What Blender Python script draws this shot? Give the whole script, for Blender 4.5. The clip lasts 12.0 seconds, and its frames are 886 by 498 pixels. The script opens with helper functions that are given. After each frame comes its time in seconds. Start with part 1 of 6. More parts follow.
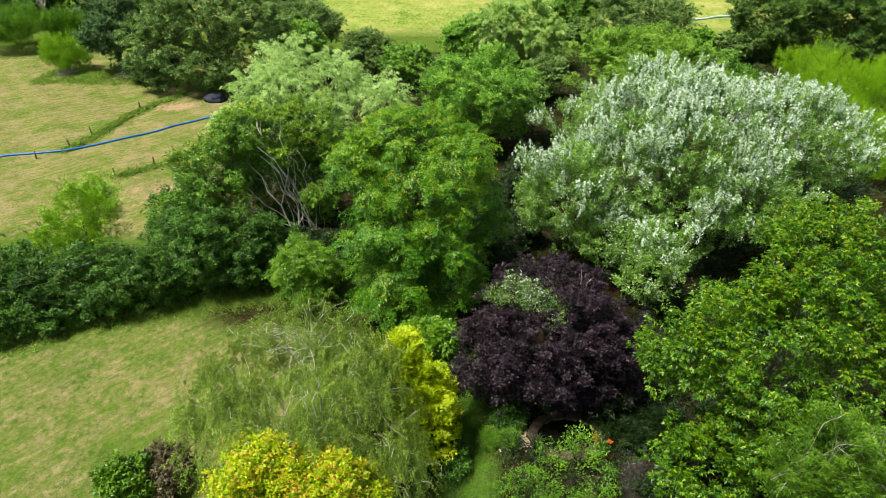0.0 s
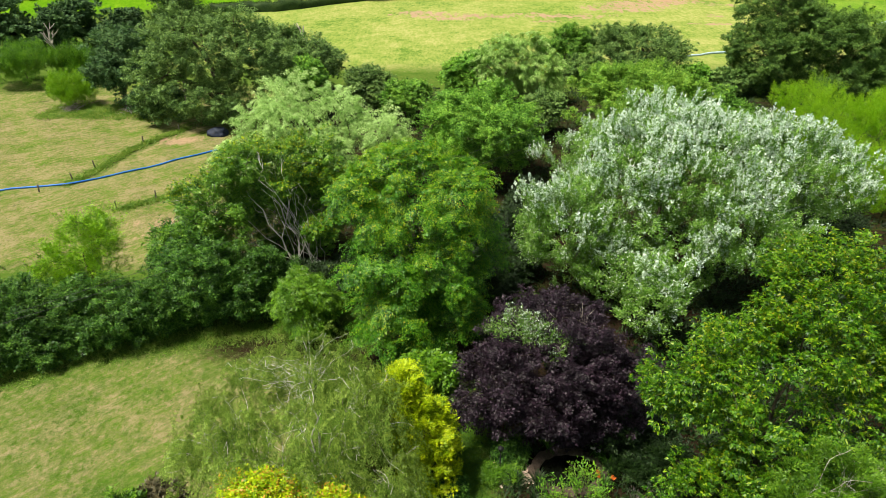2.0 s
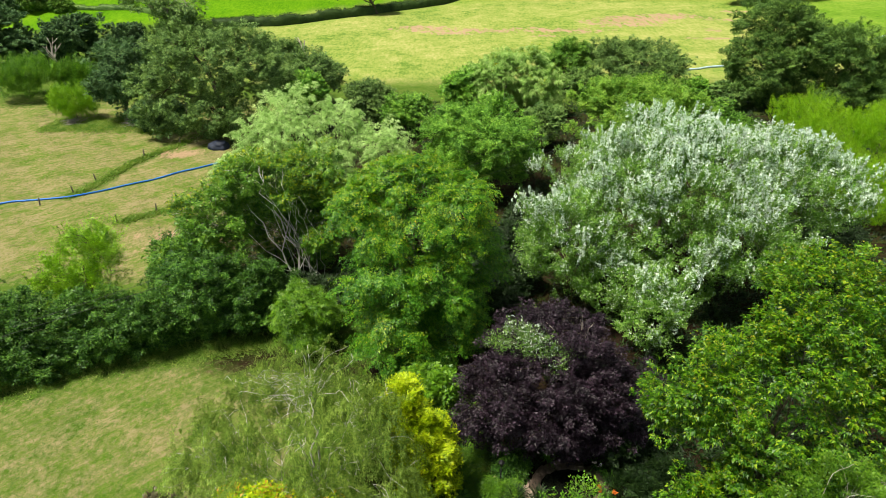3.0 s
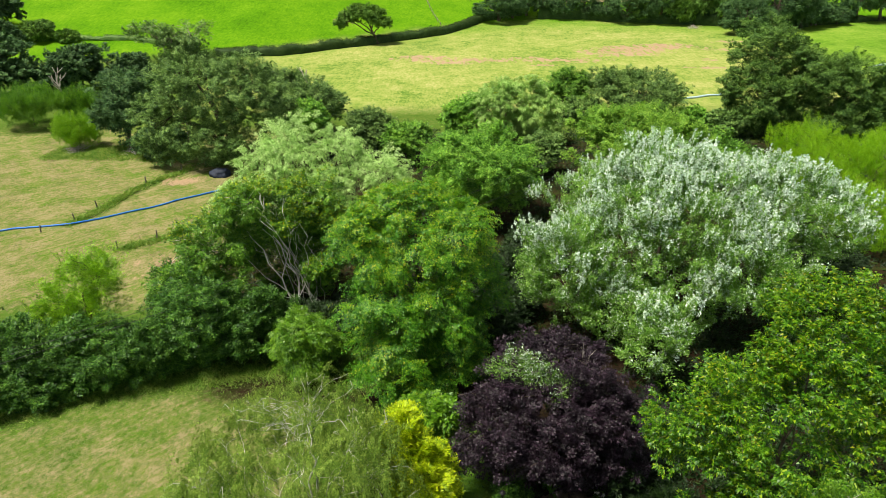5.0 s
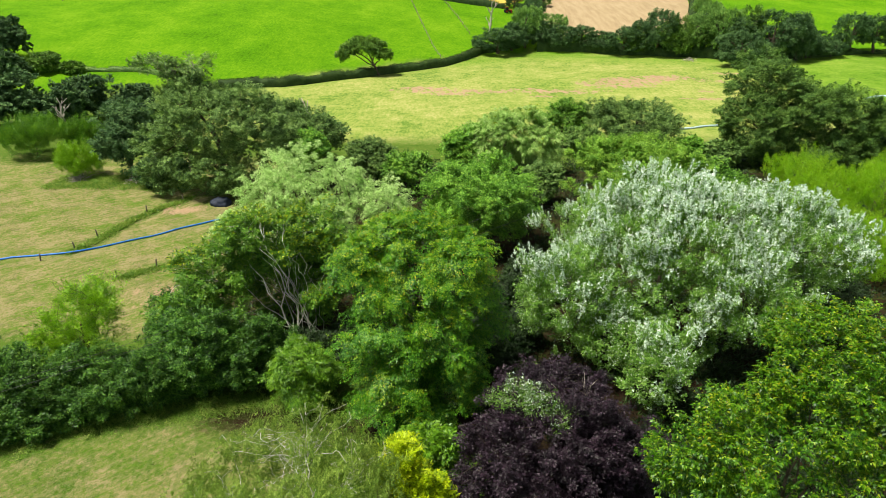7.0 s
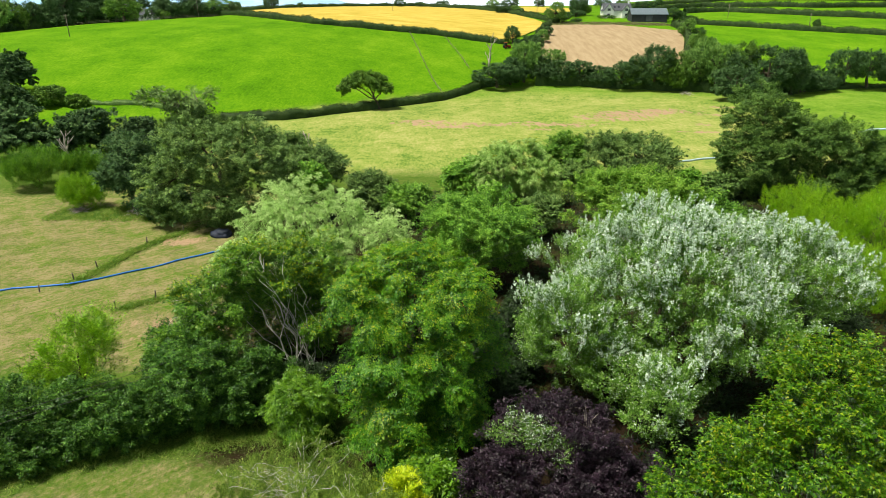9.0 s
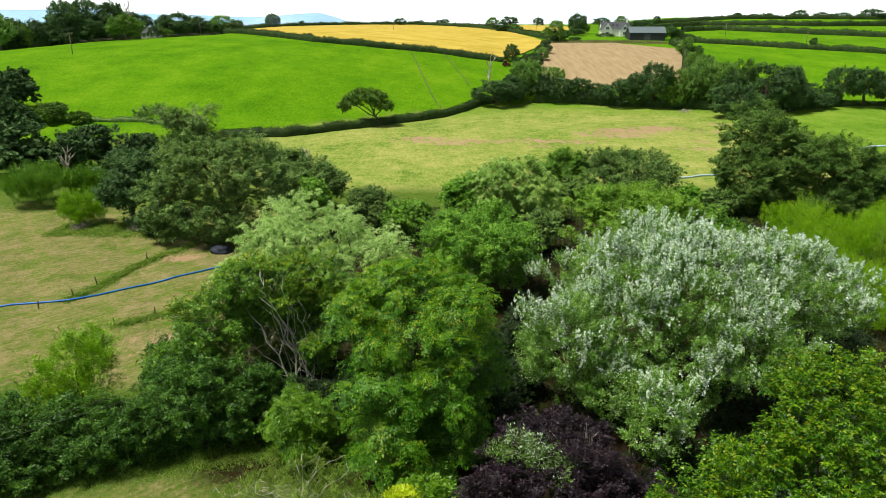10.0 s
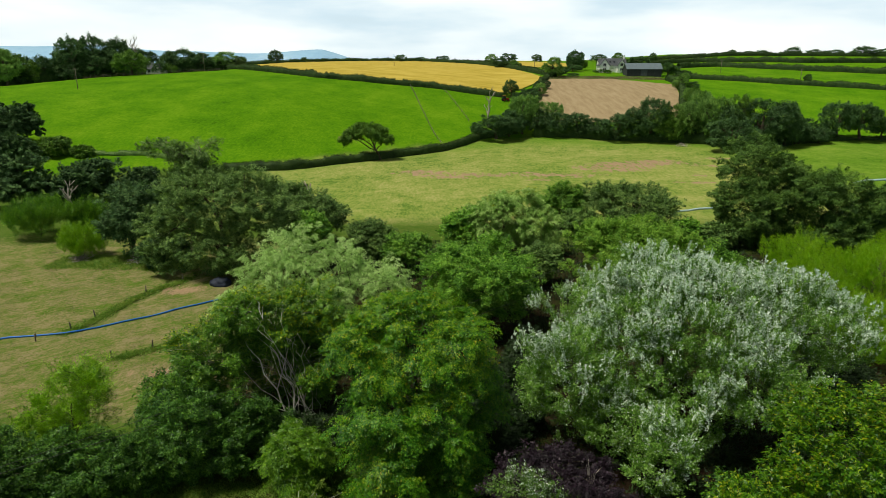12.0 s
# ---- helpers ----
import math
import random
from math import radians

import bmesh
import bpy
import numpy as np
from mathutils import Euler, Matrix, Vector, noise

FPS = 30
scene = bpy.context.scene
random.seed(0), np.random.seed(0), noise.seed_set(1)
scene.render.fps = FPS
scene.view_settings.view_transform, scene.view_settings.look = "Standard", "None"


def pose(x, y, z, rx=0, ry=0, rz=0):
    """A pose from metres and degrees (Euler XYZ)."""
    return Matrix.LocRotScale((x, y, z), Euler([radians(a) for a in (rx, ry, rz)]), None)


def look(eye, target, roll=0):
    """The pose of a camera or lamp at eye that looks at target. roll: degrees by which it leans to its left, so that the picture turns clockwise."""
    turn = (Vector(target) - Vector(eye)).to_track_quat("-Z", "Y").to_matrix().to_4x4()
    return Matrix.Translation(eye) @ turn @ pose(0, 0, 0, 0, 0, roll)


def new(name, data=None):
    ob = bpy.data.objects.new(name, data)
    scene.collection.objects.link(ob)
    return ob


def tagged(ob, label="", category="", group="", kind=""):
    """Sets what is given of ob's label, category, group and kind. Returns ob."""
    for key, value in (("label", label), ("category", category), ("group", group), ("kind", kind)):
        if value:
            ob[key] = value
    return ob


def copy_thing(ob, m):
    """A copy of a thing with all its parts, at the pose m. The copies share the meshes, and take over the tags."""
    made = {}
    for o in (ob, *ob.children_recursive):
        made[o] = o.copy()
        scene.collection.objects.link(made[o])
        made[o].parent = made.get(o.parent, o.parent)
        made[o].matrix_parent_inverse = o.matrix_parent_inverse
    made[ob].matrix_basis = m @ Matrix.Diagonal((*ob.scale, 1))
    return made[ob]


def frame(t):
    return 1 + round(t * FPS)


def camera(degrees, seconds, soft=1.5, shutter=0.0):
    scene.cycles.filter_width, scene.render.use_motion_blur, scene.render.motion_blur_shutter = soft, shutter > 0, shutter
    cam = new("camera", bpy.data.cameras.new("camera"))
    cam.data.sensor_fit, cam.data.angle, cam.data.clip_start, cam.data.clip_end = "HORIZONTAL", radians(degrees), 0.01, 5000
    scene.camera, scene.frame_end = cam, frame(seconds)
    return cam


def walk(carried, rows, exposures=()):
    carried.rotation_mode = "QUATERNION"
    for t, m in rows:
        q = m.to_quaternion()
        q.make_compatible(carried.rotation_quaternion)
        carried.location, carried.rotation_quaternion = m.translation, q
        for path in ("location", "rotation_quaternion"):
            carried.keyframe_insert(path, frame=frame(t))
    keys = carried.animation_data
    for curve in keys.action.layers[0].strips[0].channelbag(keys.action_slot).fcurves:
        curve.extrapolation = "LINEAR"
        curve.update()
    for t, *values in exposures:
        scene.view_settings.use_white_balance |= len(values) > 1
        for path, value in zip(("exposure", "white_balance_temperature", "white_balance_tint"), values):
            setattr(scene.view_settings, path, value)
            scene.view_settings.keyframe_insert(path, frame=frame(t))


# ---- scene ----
# ---------------------------------------------------------------- camera: a drone hovering 30 m up, tilting its view upwards
cam = camera(70.3, 12.0, soft=0.5)
TILT = [(0.0, -33.11), (0.5, -32.40), (1.0, -31.58), (1.5, -30.86), (2.0, -30.14), (2.5, -29.56), (3.0, -28.97), (5.0, -26.53),
        (5.5, -25.91), (6.0, -25.21), (6.5, -24.55), (7.0, -23.89), (9.0, -21.02), (9.5, -20.28), (10.0, -19.54), (10.5, -18.82),
        (11.0, -18.04), (11.5, -17.30), (12.0, -16.55)]
LEAN = {0.0: 0.0, 3.0: 0.06, 5.0: 0.08, 6.0: 0.07, 7.0: 0.02, 9.0: -0.02, 11.0: -0.07, 12.0: -0.1}


def lean(t):
    return float(np.interp(t, list(LEAN), list(LEAN.values())))


walk(cam, [(t, pose(0, 0, 30, 90 + p, lean(t), -0.04)) for t, p in TILT],
     exposures=[(0.0, 0.72, 6520, 9), (6.0, 0.70, 6470, 8), (9.0, 0.53, 6480, 8), (10.5, 0.10, 6520, 6), (12.0, -0.31, 6560, 4)])

# ---------------------------------------------------------------- sky and sun: bright, thinly overcast summer day
SUN_UP, SUN_TURN = 66, 252      # degrees above the horizon; compass turn from +y, clockwise
world = bpy.data.worlds.new("sky")
scene.world = world
world.use_nodes = True
wn, wl = world.node_tree.nodes, world.node_tree.links
wn.clear()
w_out = wn.new("ShaderNodeOutputWorld")
w_sky = wn.new("ShaderNodeTexSky")
w_sky.sky_type = "NISHITA"
w_sky.sun_disc = False
w_sky.sun_elevation = radians(SUN_UP)
w_sky.sun_rotation = radians(SUN_TURN)
w_bg = wn.new("ShaderNodeBackground")
w_bg.inputs["Strength"].default_value = 0.10
w_cloud = wn.new("ShaderNodeBackground")
w_sep = wn.new("ShaderNodeSeparateXYZ")
w_up = wn.new("ShaderNodeMapRange")        # the cloud is brighter and thinner towards the horizon
w_up.inputs["From Min"].default_value, w_up.inputs["From Max"].default_value = 0.09, 0.26
w_up.inputs["To Min"].default_value, w_up.inputs["To Max"].default_value = 1.32, 0.16
w_co = wn.new("ShaderNodeTexCoord")
w_map = wn.new("ShaderNodeMapping")
w_map.inputs["Scale"].default_value = (2.0, 2.0, 9.0)
w_noise = wn.new("ShaderNodeTexNoise")
w_noise.inputs["Scale"].default_value = 1.6
w_noise.inputs["Detail"].default_value = 6.0
w_ramp = wn.new("ShaderNodeValToRGB")
w_ramp.color_ramp.elements[0].position, w_ramp.color_ramp.elements[0].color = 0.34, (0.80, 0.80, 0.80, 1)
w_ramp.color_ramp.elements[1].position, w_ramp.color_ramp.elements[1].color = 0.52, (1, 1, 1, 1)
w_cramp = wn.new("ShaderNodeValToRGB")
w_cramp.color_ramp.elements[0].position, w_cramp.color_ramp.elements[0].color = 0.38, (0.72, 0.86, 0.99, 1)
w_cramp.color_ramp.elements[1].position, w_cramp.color_ramp.elements[1].color = 0.65, (1.0, 0.995, 0.97, 1)
w_mix = wn.new("ShaderNodeMixShader")
wl.new(w_co.outputs["Generated"], w_map.inputs["Vector"])
wl.new(w_co.outputs["Generated"], w_sep.inputs["Vector"])
wl.new(w_sep.outputs["Z"], w_up.inputs["Value"])
wl.new(w_up.outputs["Result"], w_cloud.inputs["Strength"])
wl.new(w_map.outputs["Vector"], w_noise.inputs["Vector"])
wl.new(w_noise.outputs["Fac"], w_ramp.inputs["Fac"])
wl.new(w_noise.outputs["Fac"], w_cramp.inputs["Fac"])
wl.new(w_cramp.outputs["Color"], w_cloud.inputs["Color"])
wl.new(w_sky.outputs["Color"], w_bg.inputs["Color"])
wl.new(w_ramp.outputs["Color"], w_mix.inputs["Fac"])
wl.new(w_bg.outputs["Background"], w_mix.inputs[1])
wl.new(w_cloud.outputs["Background"], w_mix.inputs[2])
wl.new(w_mix.outputs["Shader"], w_out.inputs["Surface"])

sun = new("sun", bpy.data.lights.new("sun", "SUN"))
sun.data.energy, sun.data.angle, sun.data.color = 5.0, radians(14), (1.0, 0.93, 0.80)
_a, _e = radians(SUN_TURN), radians(SUN_UP)
sun.matrix_world = look((math.sin(_a) * math.cos(_e) * 200, math.cos(_a) * math.cos(_e) * 200, math.sin(_e) * 200), (0, 0, 0))


# ---------------------------------------------------------------- lie of the land
def foot(x):
    """Where the flat valley floor ends and the hill begins."""
    return np.interp(x, (-400, -150, -60, -16, 33, 94, 165, 400), (120, 150, 178, 212, 243, 228, 236, 240))


def land(x, y):
    """Height of the ground: a flat valley floor, then a hill that rises to about the drone's height."""
    x, y = np.asarray(x, float), np.asarray(y, float)
    d = np.maximum(y - foot(x), 0)
    left = 1 / (1 + np.exp((x - 20) / 30))
    rise_l = 26.5 * (1 - np.exp(-(d / 92) ** 1.5)) + 3.0 * np.clip((d - 150) / 250, 0, 1)
    rise_r = 22 * (1 - np.exp(-(d / 85) ** 1.25)) + 9 * np.clip((d - 120) / 400, 0, 1)
    far_left = 7 * np.exp(-((x + 260) / 110) ** 2) * np.clip(d / 150, 0, 1)
    field = 1.2 * np.clip((y - 110) / 120, 0, 1) ** 2
    h = field + left * rise_l + (1 - left) * rise_r - far_left
    h = h - 40 * np.clip((y - 700) / 900, 0, 1) ** 1.5
    h = h + 7.5 * np.clip((y - 420) / 180, 0, 1) * np.clip((x - 150) / 110, 0, 1)
    way = x / np.maximum(y, 1)          # towards the left the far side of the hill falls away
    brow = np.interp(way, (-0.72, -0.5, -0.33), (285, 325, 350))
    h = h - 45 * np.clip((-0.31 - way) / 0.05, 0, 1) * np.clip((y - brow) / 420, 0, 1) ** 1.1
    bumps = 0.10 * np.sin(x * 0.31 + 1.2 * np.sin(y * 0.11)) * np.sin(y * 0.23) + 0.05 * np.sin(x * 0.9 + y * 0.6)
    return h + bumps * np.clip((y - 20) / 60, 0.3, 1)


# ---------------------------------------------------------------- materials
def nodes_of(name):
    m = bpy.data.materials.new(name)
    m.use_nodes = True
    n, l = m.node_tree.nodes, m.node_tree.links
    n.clear()
    return m, n, l


def ramp_node(n, stops):
    r = n.new("ShaderNodeValToRGB")
    e = r.color_ramp.elements
    while len(e) < len(stops):
        e.new(0.5)
    for k, (p, c) in zip(e, stops):
        k.position, k.color = p, (*c, 1)
    return r


def foliage(name, dark, mid, light, patch=1.6, glow=0.25, gloss=0.42, pale=None, pale_share=0.0, tip=None, tip_share=0.0):
    """Leaves: colour differs from leaf to leaf and from bough to bough; light passes through the blades.
    pale: share of blades that show a pale underside; tip: a share of fresh or turning blades in patches."""
    m, n, l = nodes_of(name)
    out = n.new("ShaderNodeOutputMaterial")
    geo = n.new("ShaderNodeNewGeometry")
    co = n.new("ShaderNodeTexCoord")
    noi = n.new("ShaderNodeTexNoise")
    noi.inputs["Scale"].default_value = 1.0 / patch
    noi.inputs["Detail"].default_value = 3.0
    l.new(co.outputs["Object"], noi.inputs["Vector"])
    info = n.new("ShaderNodeObjectInfo")
    mixv = n.new("ShaderNodeMath")
    mixv.operation = "MULTIPLY_ADD"
    mixv.inputs[1].default_value = 0.72
    half = n.new("ShaderNodeMath")
    half.operation = "MULTIPLY_ADD"
    half.inputs[1].default_value = 1.1
    half.inputs[2].default_value = -0.41
    l.new(noi.outputs["Fac"], half.inputs[0])
    l.new(geo.outputs["Random Per Island"], mixv.inputs[0])
    l.new(half.outputs["Value"], mixv.inputs[2])
    r = ramp_node(n, [(0.1, dark), (0.5, mid), (0.92, light)])
    l.new(mixv.outputs["Value"], r.inputs["Fac"])
    col = r.outputs["Color"]
    for shade, share, seed in ((tip, tip_share, 7.31), (pale, pale_share, 3.17)):
        if shade is None:
            continue
        mul = n.new("ShaderNodeMath")
        mul.operation = "MULTIPLY"
        mul.inputs[1].default_value = seed * 17
        l.new(geo.outputs["Random Per Island"], mul.inputs[0])
        fr = n.new("ShaderNodeMath")
        fr.operation = "FRACT"
        l.new(mul.outputs["Value"], fr.inputs[0])
        noi2 = n.new("ShaderNodeTexNoise")
        noi2.inputs["Scale"].default_value = 0.9 / patch
        noi2.inputs["Detail"].default_value = 2.0
        shift = n.new("ShaderNodeVectorMath")
        shift.inputs[1].default_value = (seed, seed * 2, 1)
        l.new(co.outputs["Object"], shift.inputs[0])
        l.new(shift.outputs["Vector"], noi2.inputs["Vector"])
        lim = n.new("ShaderNodeMath")
        lim.operation = "MULTIPLY_ADD"
        lim.inputs[1].default_value = 2.4 * share
        lim.inputs[2].default_value = -0.2 * share
        l.new(noi2.outputs["Fac"], lim.inputs[0])
        cmp_ = n.new("ShaderNodeMath")
        cmp_.operation = "LESS_THAN"
        l.new(fr.outputs["Value"], cmp_.inputs[0])
        l.new(lim.outputs["Value"], cmp_.inputs[1])
        mx = n.new("ShaderNodeMix")
        mx.data_type = "RGBA"
        mx.inputs["B"].default_value = (*shade, 1)
        l.new(cmp_.outputs["Value"], mx.inputs["Factor"])
        l.new(col, mx.inputs["A"])
        col = mx.outputs["Result"]
    hsv = n.new("ShaderNodeHueSaturation")
    vary = n.new("ShaderNodeMapRange")
    vary.inputs["To Min"].default_value, vary.inputs["To Max"].default_value = 0.85, 1.15
    l.new(info.outputs["Random"], vary.inputs["Value"])
    l.new(vary.outputs["Result"], hsv.inputs["Value"])
    l.new(col, hsv.inputs["Color"])
    b = n.new("ShaderNodeBsdfPrincipled")
    b.inputs["Roughness"].default_value = gloss
    b.inputs["Specular IOR Level"].default_value = 0.35
    tr = n.new("ShaderNodeBsdfTranslucent")
    mix = n.new("ShaderNodeMixShader")
    mix.inputs["Fac"].default_value = glow
    l.new(hsv.outputs["Color"], b.inputs["Base Color"])
    l.new(hsv.outputs["Color"], tr.inputs["Color"])
    l.new(b.outputs["BSDF"], mix.inputs[1])
    l.new(tr.outputs["BSDF"], mix.inputs[2])
    l.new(mix.outputs["Shader"], out.inputs["Surface"])
    return m


def plain(name, stops, scale=3.0, rough=0.8, bump=0.3, metal=0.0, stretch=(1, 1, 1), detail=6.0, fine=12.0):
    """A rough surface whose colour wanders at two scales, with fine relief."""
    m, n, l = nodes_of(name)
    out = n.new("ShaderNodeOutputMaterial")
    b = n.new("ShaderNodeBsdfPrincipled")
    co = n.new("ShaderNodeTexCoord")
    mp = n.new("ShaderNodeMapping")
    mp.inputs["Scale"].default_value = stretch
    l.new(co.outputs["Object"], mp.inputs["Vector"])
    a = n.new("ShaderNodeTexNoise")
    a.inputs["Scale"].default_value, a.inputs["Detail"].default_value = scale, detail
    f = n.new("ShaderNodeTexNoise")
    f.inputs["Scale"].default_value, f.inputs["Detail"].default_value = scale * fine, 3.0
    l.new(mp.outputs["Vector"], a.inputs["Vector"])
    l.new(mp.outputs["Vector"], f.inputs["Vector"])
    ad = n.new("ShaderNodeMath")
    ad.operation = "MULTIPLY_ADD"
    ad.inputs[1].default_value = 0.35
    l.new(f.outputs["Fac"], ad.inputs[0])
    sc = n.new("ShaderNodeMath")
    sc.operation = "MULTIPLY"
    sc.inputs[1].default_value = 0.65
    l.new(a.outputs["Fac"], sc.inputs[0])
    l.new(sc.outputs["Value"], ad.inputs[2])
    r = ramp_node(n, stops)
    l.new(ad.outputs["Value"], r.inputs["Fac"])
    bp = n.new("ShaderNodeBump")
    bp.inputs["Strength"].default_value, bp.inputs["Distance"].default_value = bump, 0.05
    l.new(f.outputs["Fac"], bp.inputs["Height"])
    l.new(bp.outputs["Normal"], b.inputs["Normal"])
    l.new(r.outputs["Color"], b.inputs["Base Color"])
    b.inputs["Roughness"].default_value, b.inputs["Metallic"].default_value = rough, metal
    b.inputs["Specular IOR Level"].default_value = 0.02 if rough > 0.88 else 0.3
    l.new(b.outputs["BSDF"], out.inputs["Surface"])
    return m


def grassland():
    """Pasture: dry hay meadow, lush green hill and bare earth darkened for tree shade, blended by the cover attribute
    (red dry, green lush, blue earth).
    """
    m, n, l = nodes_of("pasture")
    out = n.new("ShaderNodeOutputMaterial")
    b = n.new("ShaderNodeBsdfPrincipled")
    co = n.new("ShaderNodeTexCoord")
    at = n.new("ShaderNodeVertexColor")
    at.layer_name = "cover"
    sep = n.new("ShaderNodeSeparateColor")
    l.new(at.outputs["Color"], sep.inputs["Color"])

    def noise_at(scale, detail=5.0, stretch=(1, 1, 1), rough=0.55, turn=None):
        mp = n.new("ShaderNodeMapping")
        mp.inputs["Scale"].default_value = stretch
        if turn is not None:
            mp.vector_type = "TEXTURE"
            mp.inputs["Rotation"].default_value = (0, 0, math.radians(turn))
        l.new(co.outputs["Object"], mp.inputs["Vector"])
        t = n.new("ShaderNodeTexNoise")
        t.inputs["Scale"].default_value, t.inputs["Detail"].default_value = scale, detail
        t.inputs["Roughness"].default_value = rough
        l.new(mp.outputs["Vector"], t.inputs["Vector"])
        return t.outputs["Fac"]

    def math_(op, a, c, d=0.0):
        k = n.new("ShaderNodeMath")
        k.operation = op
        for i, v in enumerate((a, c, d)):
            if isinstance(v, (int, float)):
                k.inputs[i].default_value = v
            else:
                l.new(v, k.inputs[i])
        return k.outputs["Value"]

    def blend(f, a, c):
        k = n.new("ShaderNodeMix")
        k.data_type = "RGBA"
        l.new(f, k.inputs["Factor"])
        l.new(a, k.inputs["A"])
        l.new(c, k.inputs["B"])
        return k.outputs["Result"]

    big, mid, fine = noise_at(0.12, 4), noise_at(0.7, 8, (1, 1.5, 1), 0.8), noise_at(2.6, 8, (1.0, 2.2, 1), 0.85)
    mix1 = math_("MULTIPLY_ADD", mid, 0.42, math_("MULTIPLY_ADD", fine, 0.42, math_("MULTIPLY", big, 0.24)))
    dry = ramp_node(n, [(0.42, (0.068, 0.142, 0.012)), (0.49, (0.116, 0.164, 0.028)), (0.55, (0.170, 0.174, 0.058)), (0.63, (0.250, 0.214, 0.106))])
    swaths = noise_at(1.0, 7, (7.0, 0.4, 1), 0.78, 41)
    patchy = noise_at(0.22, 7, (1, 1, 1), 0.75)
    l.new(math_("MULTIPLY_ADD", math_("MULTIPLY_ADD", swaths, 0.24, math_("MULTIPLY_ADD", patchy, 0.24, math_("MULTIPLY_ADD", noise_at(0.5, 6, (1, 1, 1), 0.8), 0.22, math_("MULTIPLY_ADD", noise_at(3.6, 6, (1, 0.7, 1), 0.85), 0.30, math_("MULTIPLY", mix1, 0.08))))), 2.1, -0.59), dry.inputs["Fac"])
    tufts = noise_at(1.6, 8, (1, 0.35, 1), 0.82)
    sward = noise_at(0.055, 8, (1, 0.8, 1), 0.72)
    lush_f = math_("MULTIPLY_ADD", tufts, 0.55, math_("MULTIPLY", sward, 0.45))
    lush = ramp_node(n, [(0.36, (0.032, 0.104, 0.0020)), (0.45, (0.067, 0.184, 0.003)), (0.54, (0.102, 0.232, 0.005)), (0.65, (0.172, 0.295, 0.014))])
    l.new(math_("MULTIPLY_ADD", lush_f, 1.1, -0.05), lush.inputs["Fac"])
    # brown earth, taken near black so its colour carries the trees' shade too
    shade_soil = ramp_node(n, [(0.35, (0.008, 0.006, 0.003)), (0.5, (0.016, 0.011, 0.006)), (0.65, (0.034, 0.022, 0.012))])
    l.new(mix1, shade_soil.inputs["Fac"])
    rough_g = ramp_node(n, [(0.38, (0.028, 0.070, 0.006)), (0.5, (0.058, 0.116, 0.012)), (0.64, (0.105, 0.146, 0.028))])
    l.new(mix1, rough_g.inputs["Fac"])
    # the edge of each cover frays
    def frayed(ch):
        return math_("MULTIPLY_ADD", math_("SUBTRACT", mid, 0.5), 2.6, math_("SUBTRACT", math_("MULTIPLY", ch, 1.5), 0.25))
    def cl(v):
        k = n.new("ShaderNodeClamp")
        l.new(v, k.inputs["Value"])
        return k.outputs["Result"]
    mottle = math_("MULTIPLY_ADD", noise_at(0.30, 3, (1, 1.2, 1), 0.6), 0.32, math_("MULTIPLY", noise_at(1.7, 4, (1.2, 0.9, 1), 0.7), 0.68))
    tuft_cover = math_("MULTIPLY_ADD", math_("SUBTRACT", mottle, 0.5), 5.5, math_("SUBTRACT", math_("MULTIPLY", sep.outputs["Red"], 1.5), 0.25))
    c = blend(cl(tuft_cover), rough_g.outputs["Color"], dry.outputs["Color"])
    grazed = ramp_node(n, [(0.37, (0.092, 0.168, 0.026)), (0.46, (0.196, 0.260, 0.052)), (0.55, (0.290, 0.308, 0.090)), (0.66, (0.40, 0.362, 0.150))])
    l.new(math_("MULTIPLY_ADD", math_("MULTIPLY_ADD", tufts, 0.45, math_("MULTIPLY_ADD", patchy, 0.25, math_("MULTIPLY", sward, 0.30))), 1.6, -0.3), grazed.inputs["Fac"])
    at2 = n.new("ShaderNodeVertexColor")
    at2.layer_name = "grazing"
    sep2 = n.new("ShaderNodeSeparateColor")
    l.new(at2.outputs["Color"], sep2.inputs["Color"])
    c = blend(sep2.outputs["Red"], c, grazed.outputs["Color"])
    c = blend(sep.outputs["Green"], c, lush.outputs["Color"])
    worn = ramp_node(n, [(0.36, (0.18, 0.132, 0.070)), (0.5, (0.305, 0.212, 0.128)), (0.66, (0.40, 0.285, 0.185))])
    l.new(mix1, worn.inputs["Fac"])
    c = blend(cl(math_("MULTIPLY_ADD", math_("SUBTRACT", noise_at(0.40, 6, (1.5, 0.6, 1), 0.75), 0.53), 13.0, math_("SUBTRACT", math_("MULTIPLY", at.outputs["Alpha"], 4.0), 2.45))), c, worn.outputs["Color"])
    c = blend(cl(frayed(sep.outputs["Blue"])), c, shade_soil.outputs["Color"])
    l.new(c, b.inputs["Base Color"])
    bp = n.new("ShaderNodeBump")
    bp.inputs["Strength"].default_value, bp.inputs["Distance"].default_value = 0.6, 0.12
    l.new(math_("MULTIPLY_ADD", noise_at(9.0, 6), 0.6, fine), bp.inputs["Height"])
    l.new(bp.outputs["Normal"], b.inputs["Normal"])
    b.inputs["Roughness"].default_value = 0.9
    b.inputs["Specular IOR Level"].default_value = 0.03
    l.new(b.outputs["BSDF"], out.inputs["Surface"])
    return m


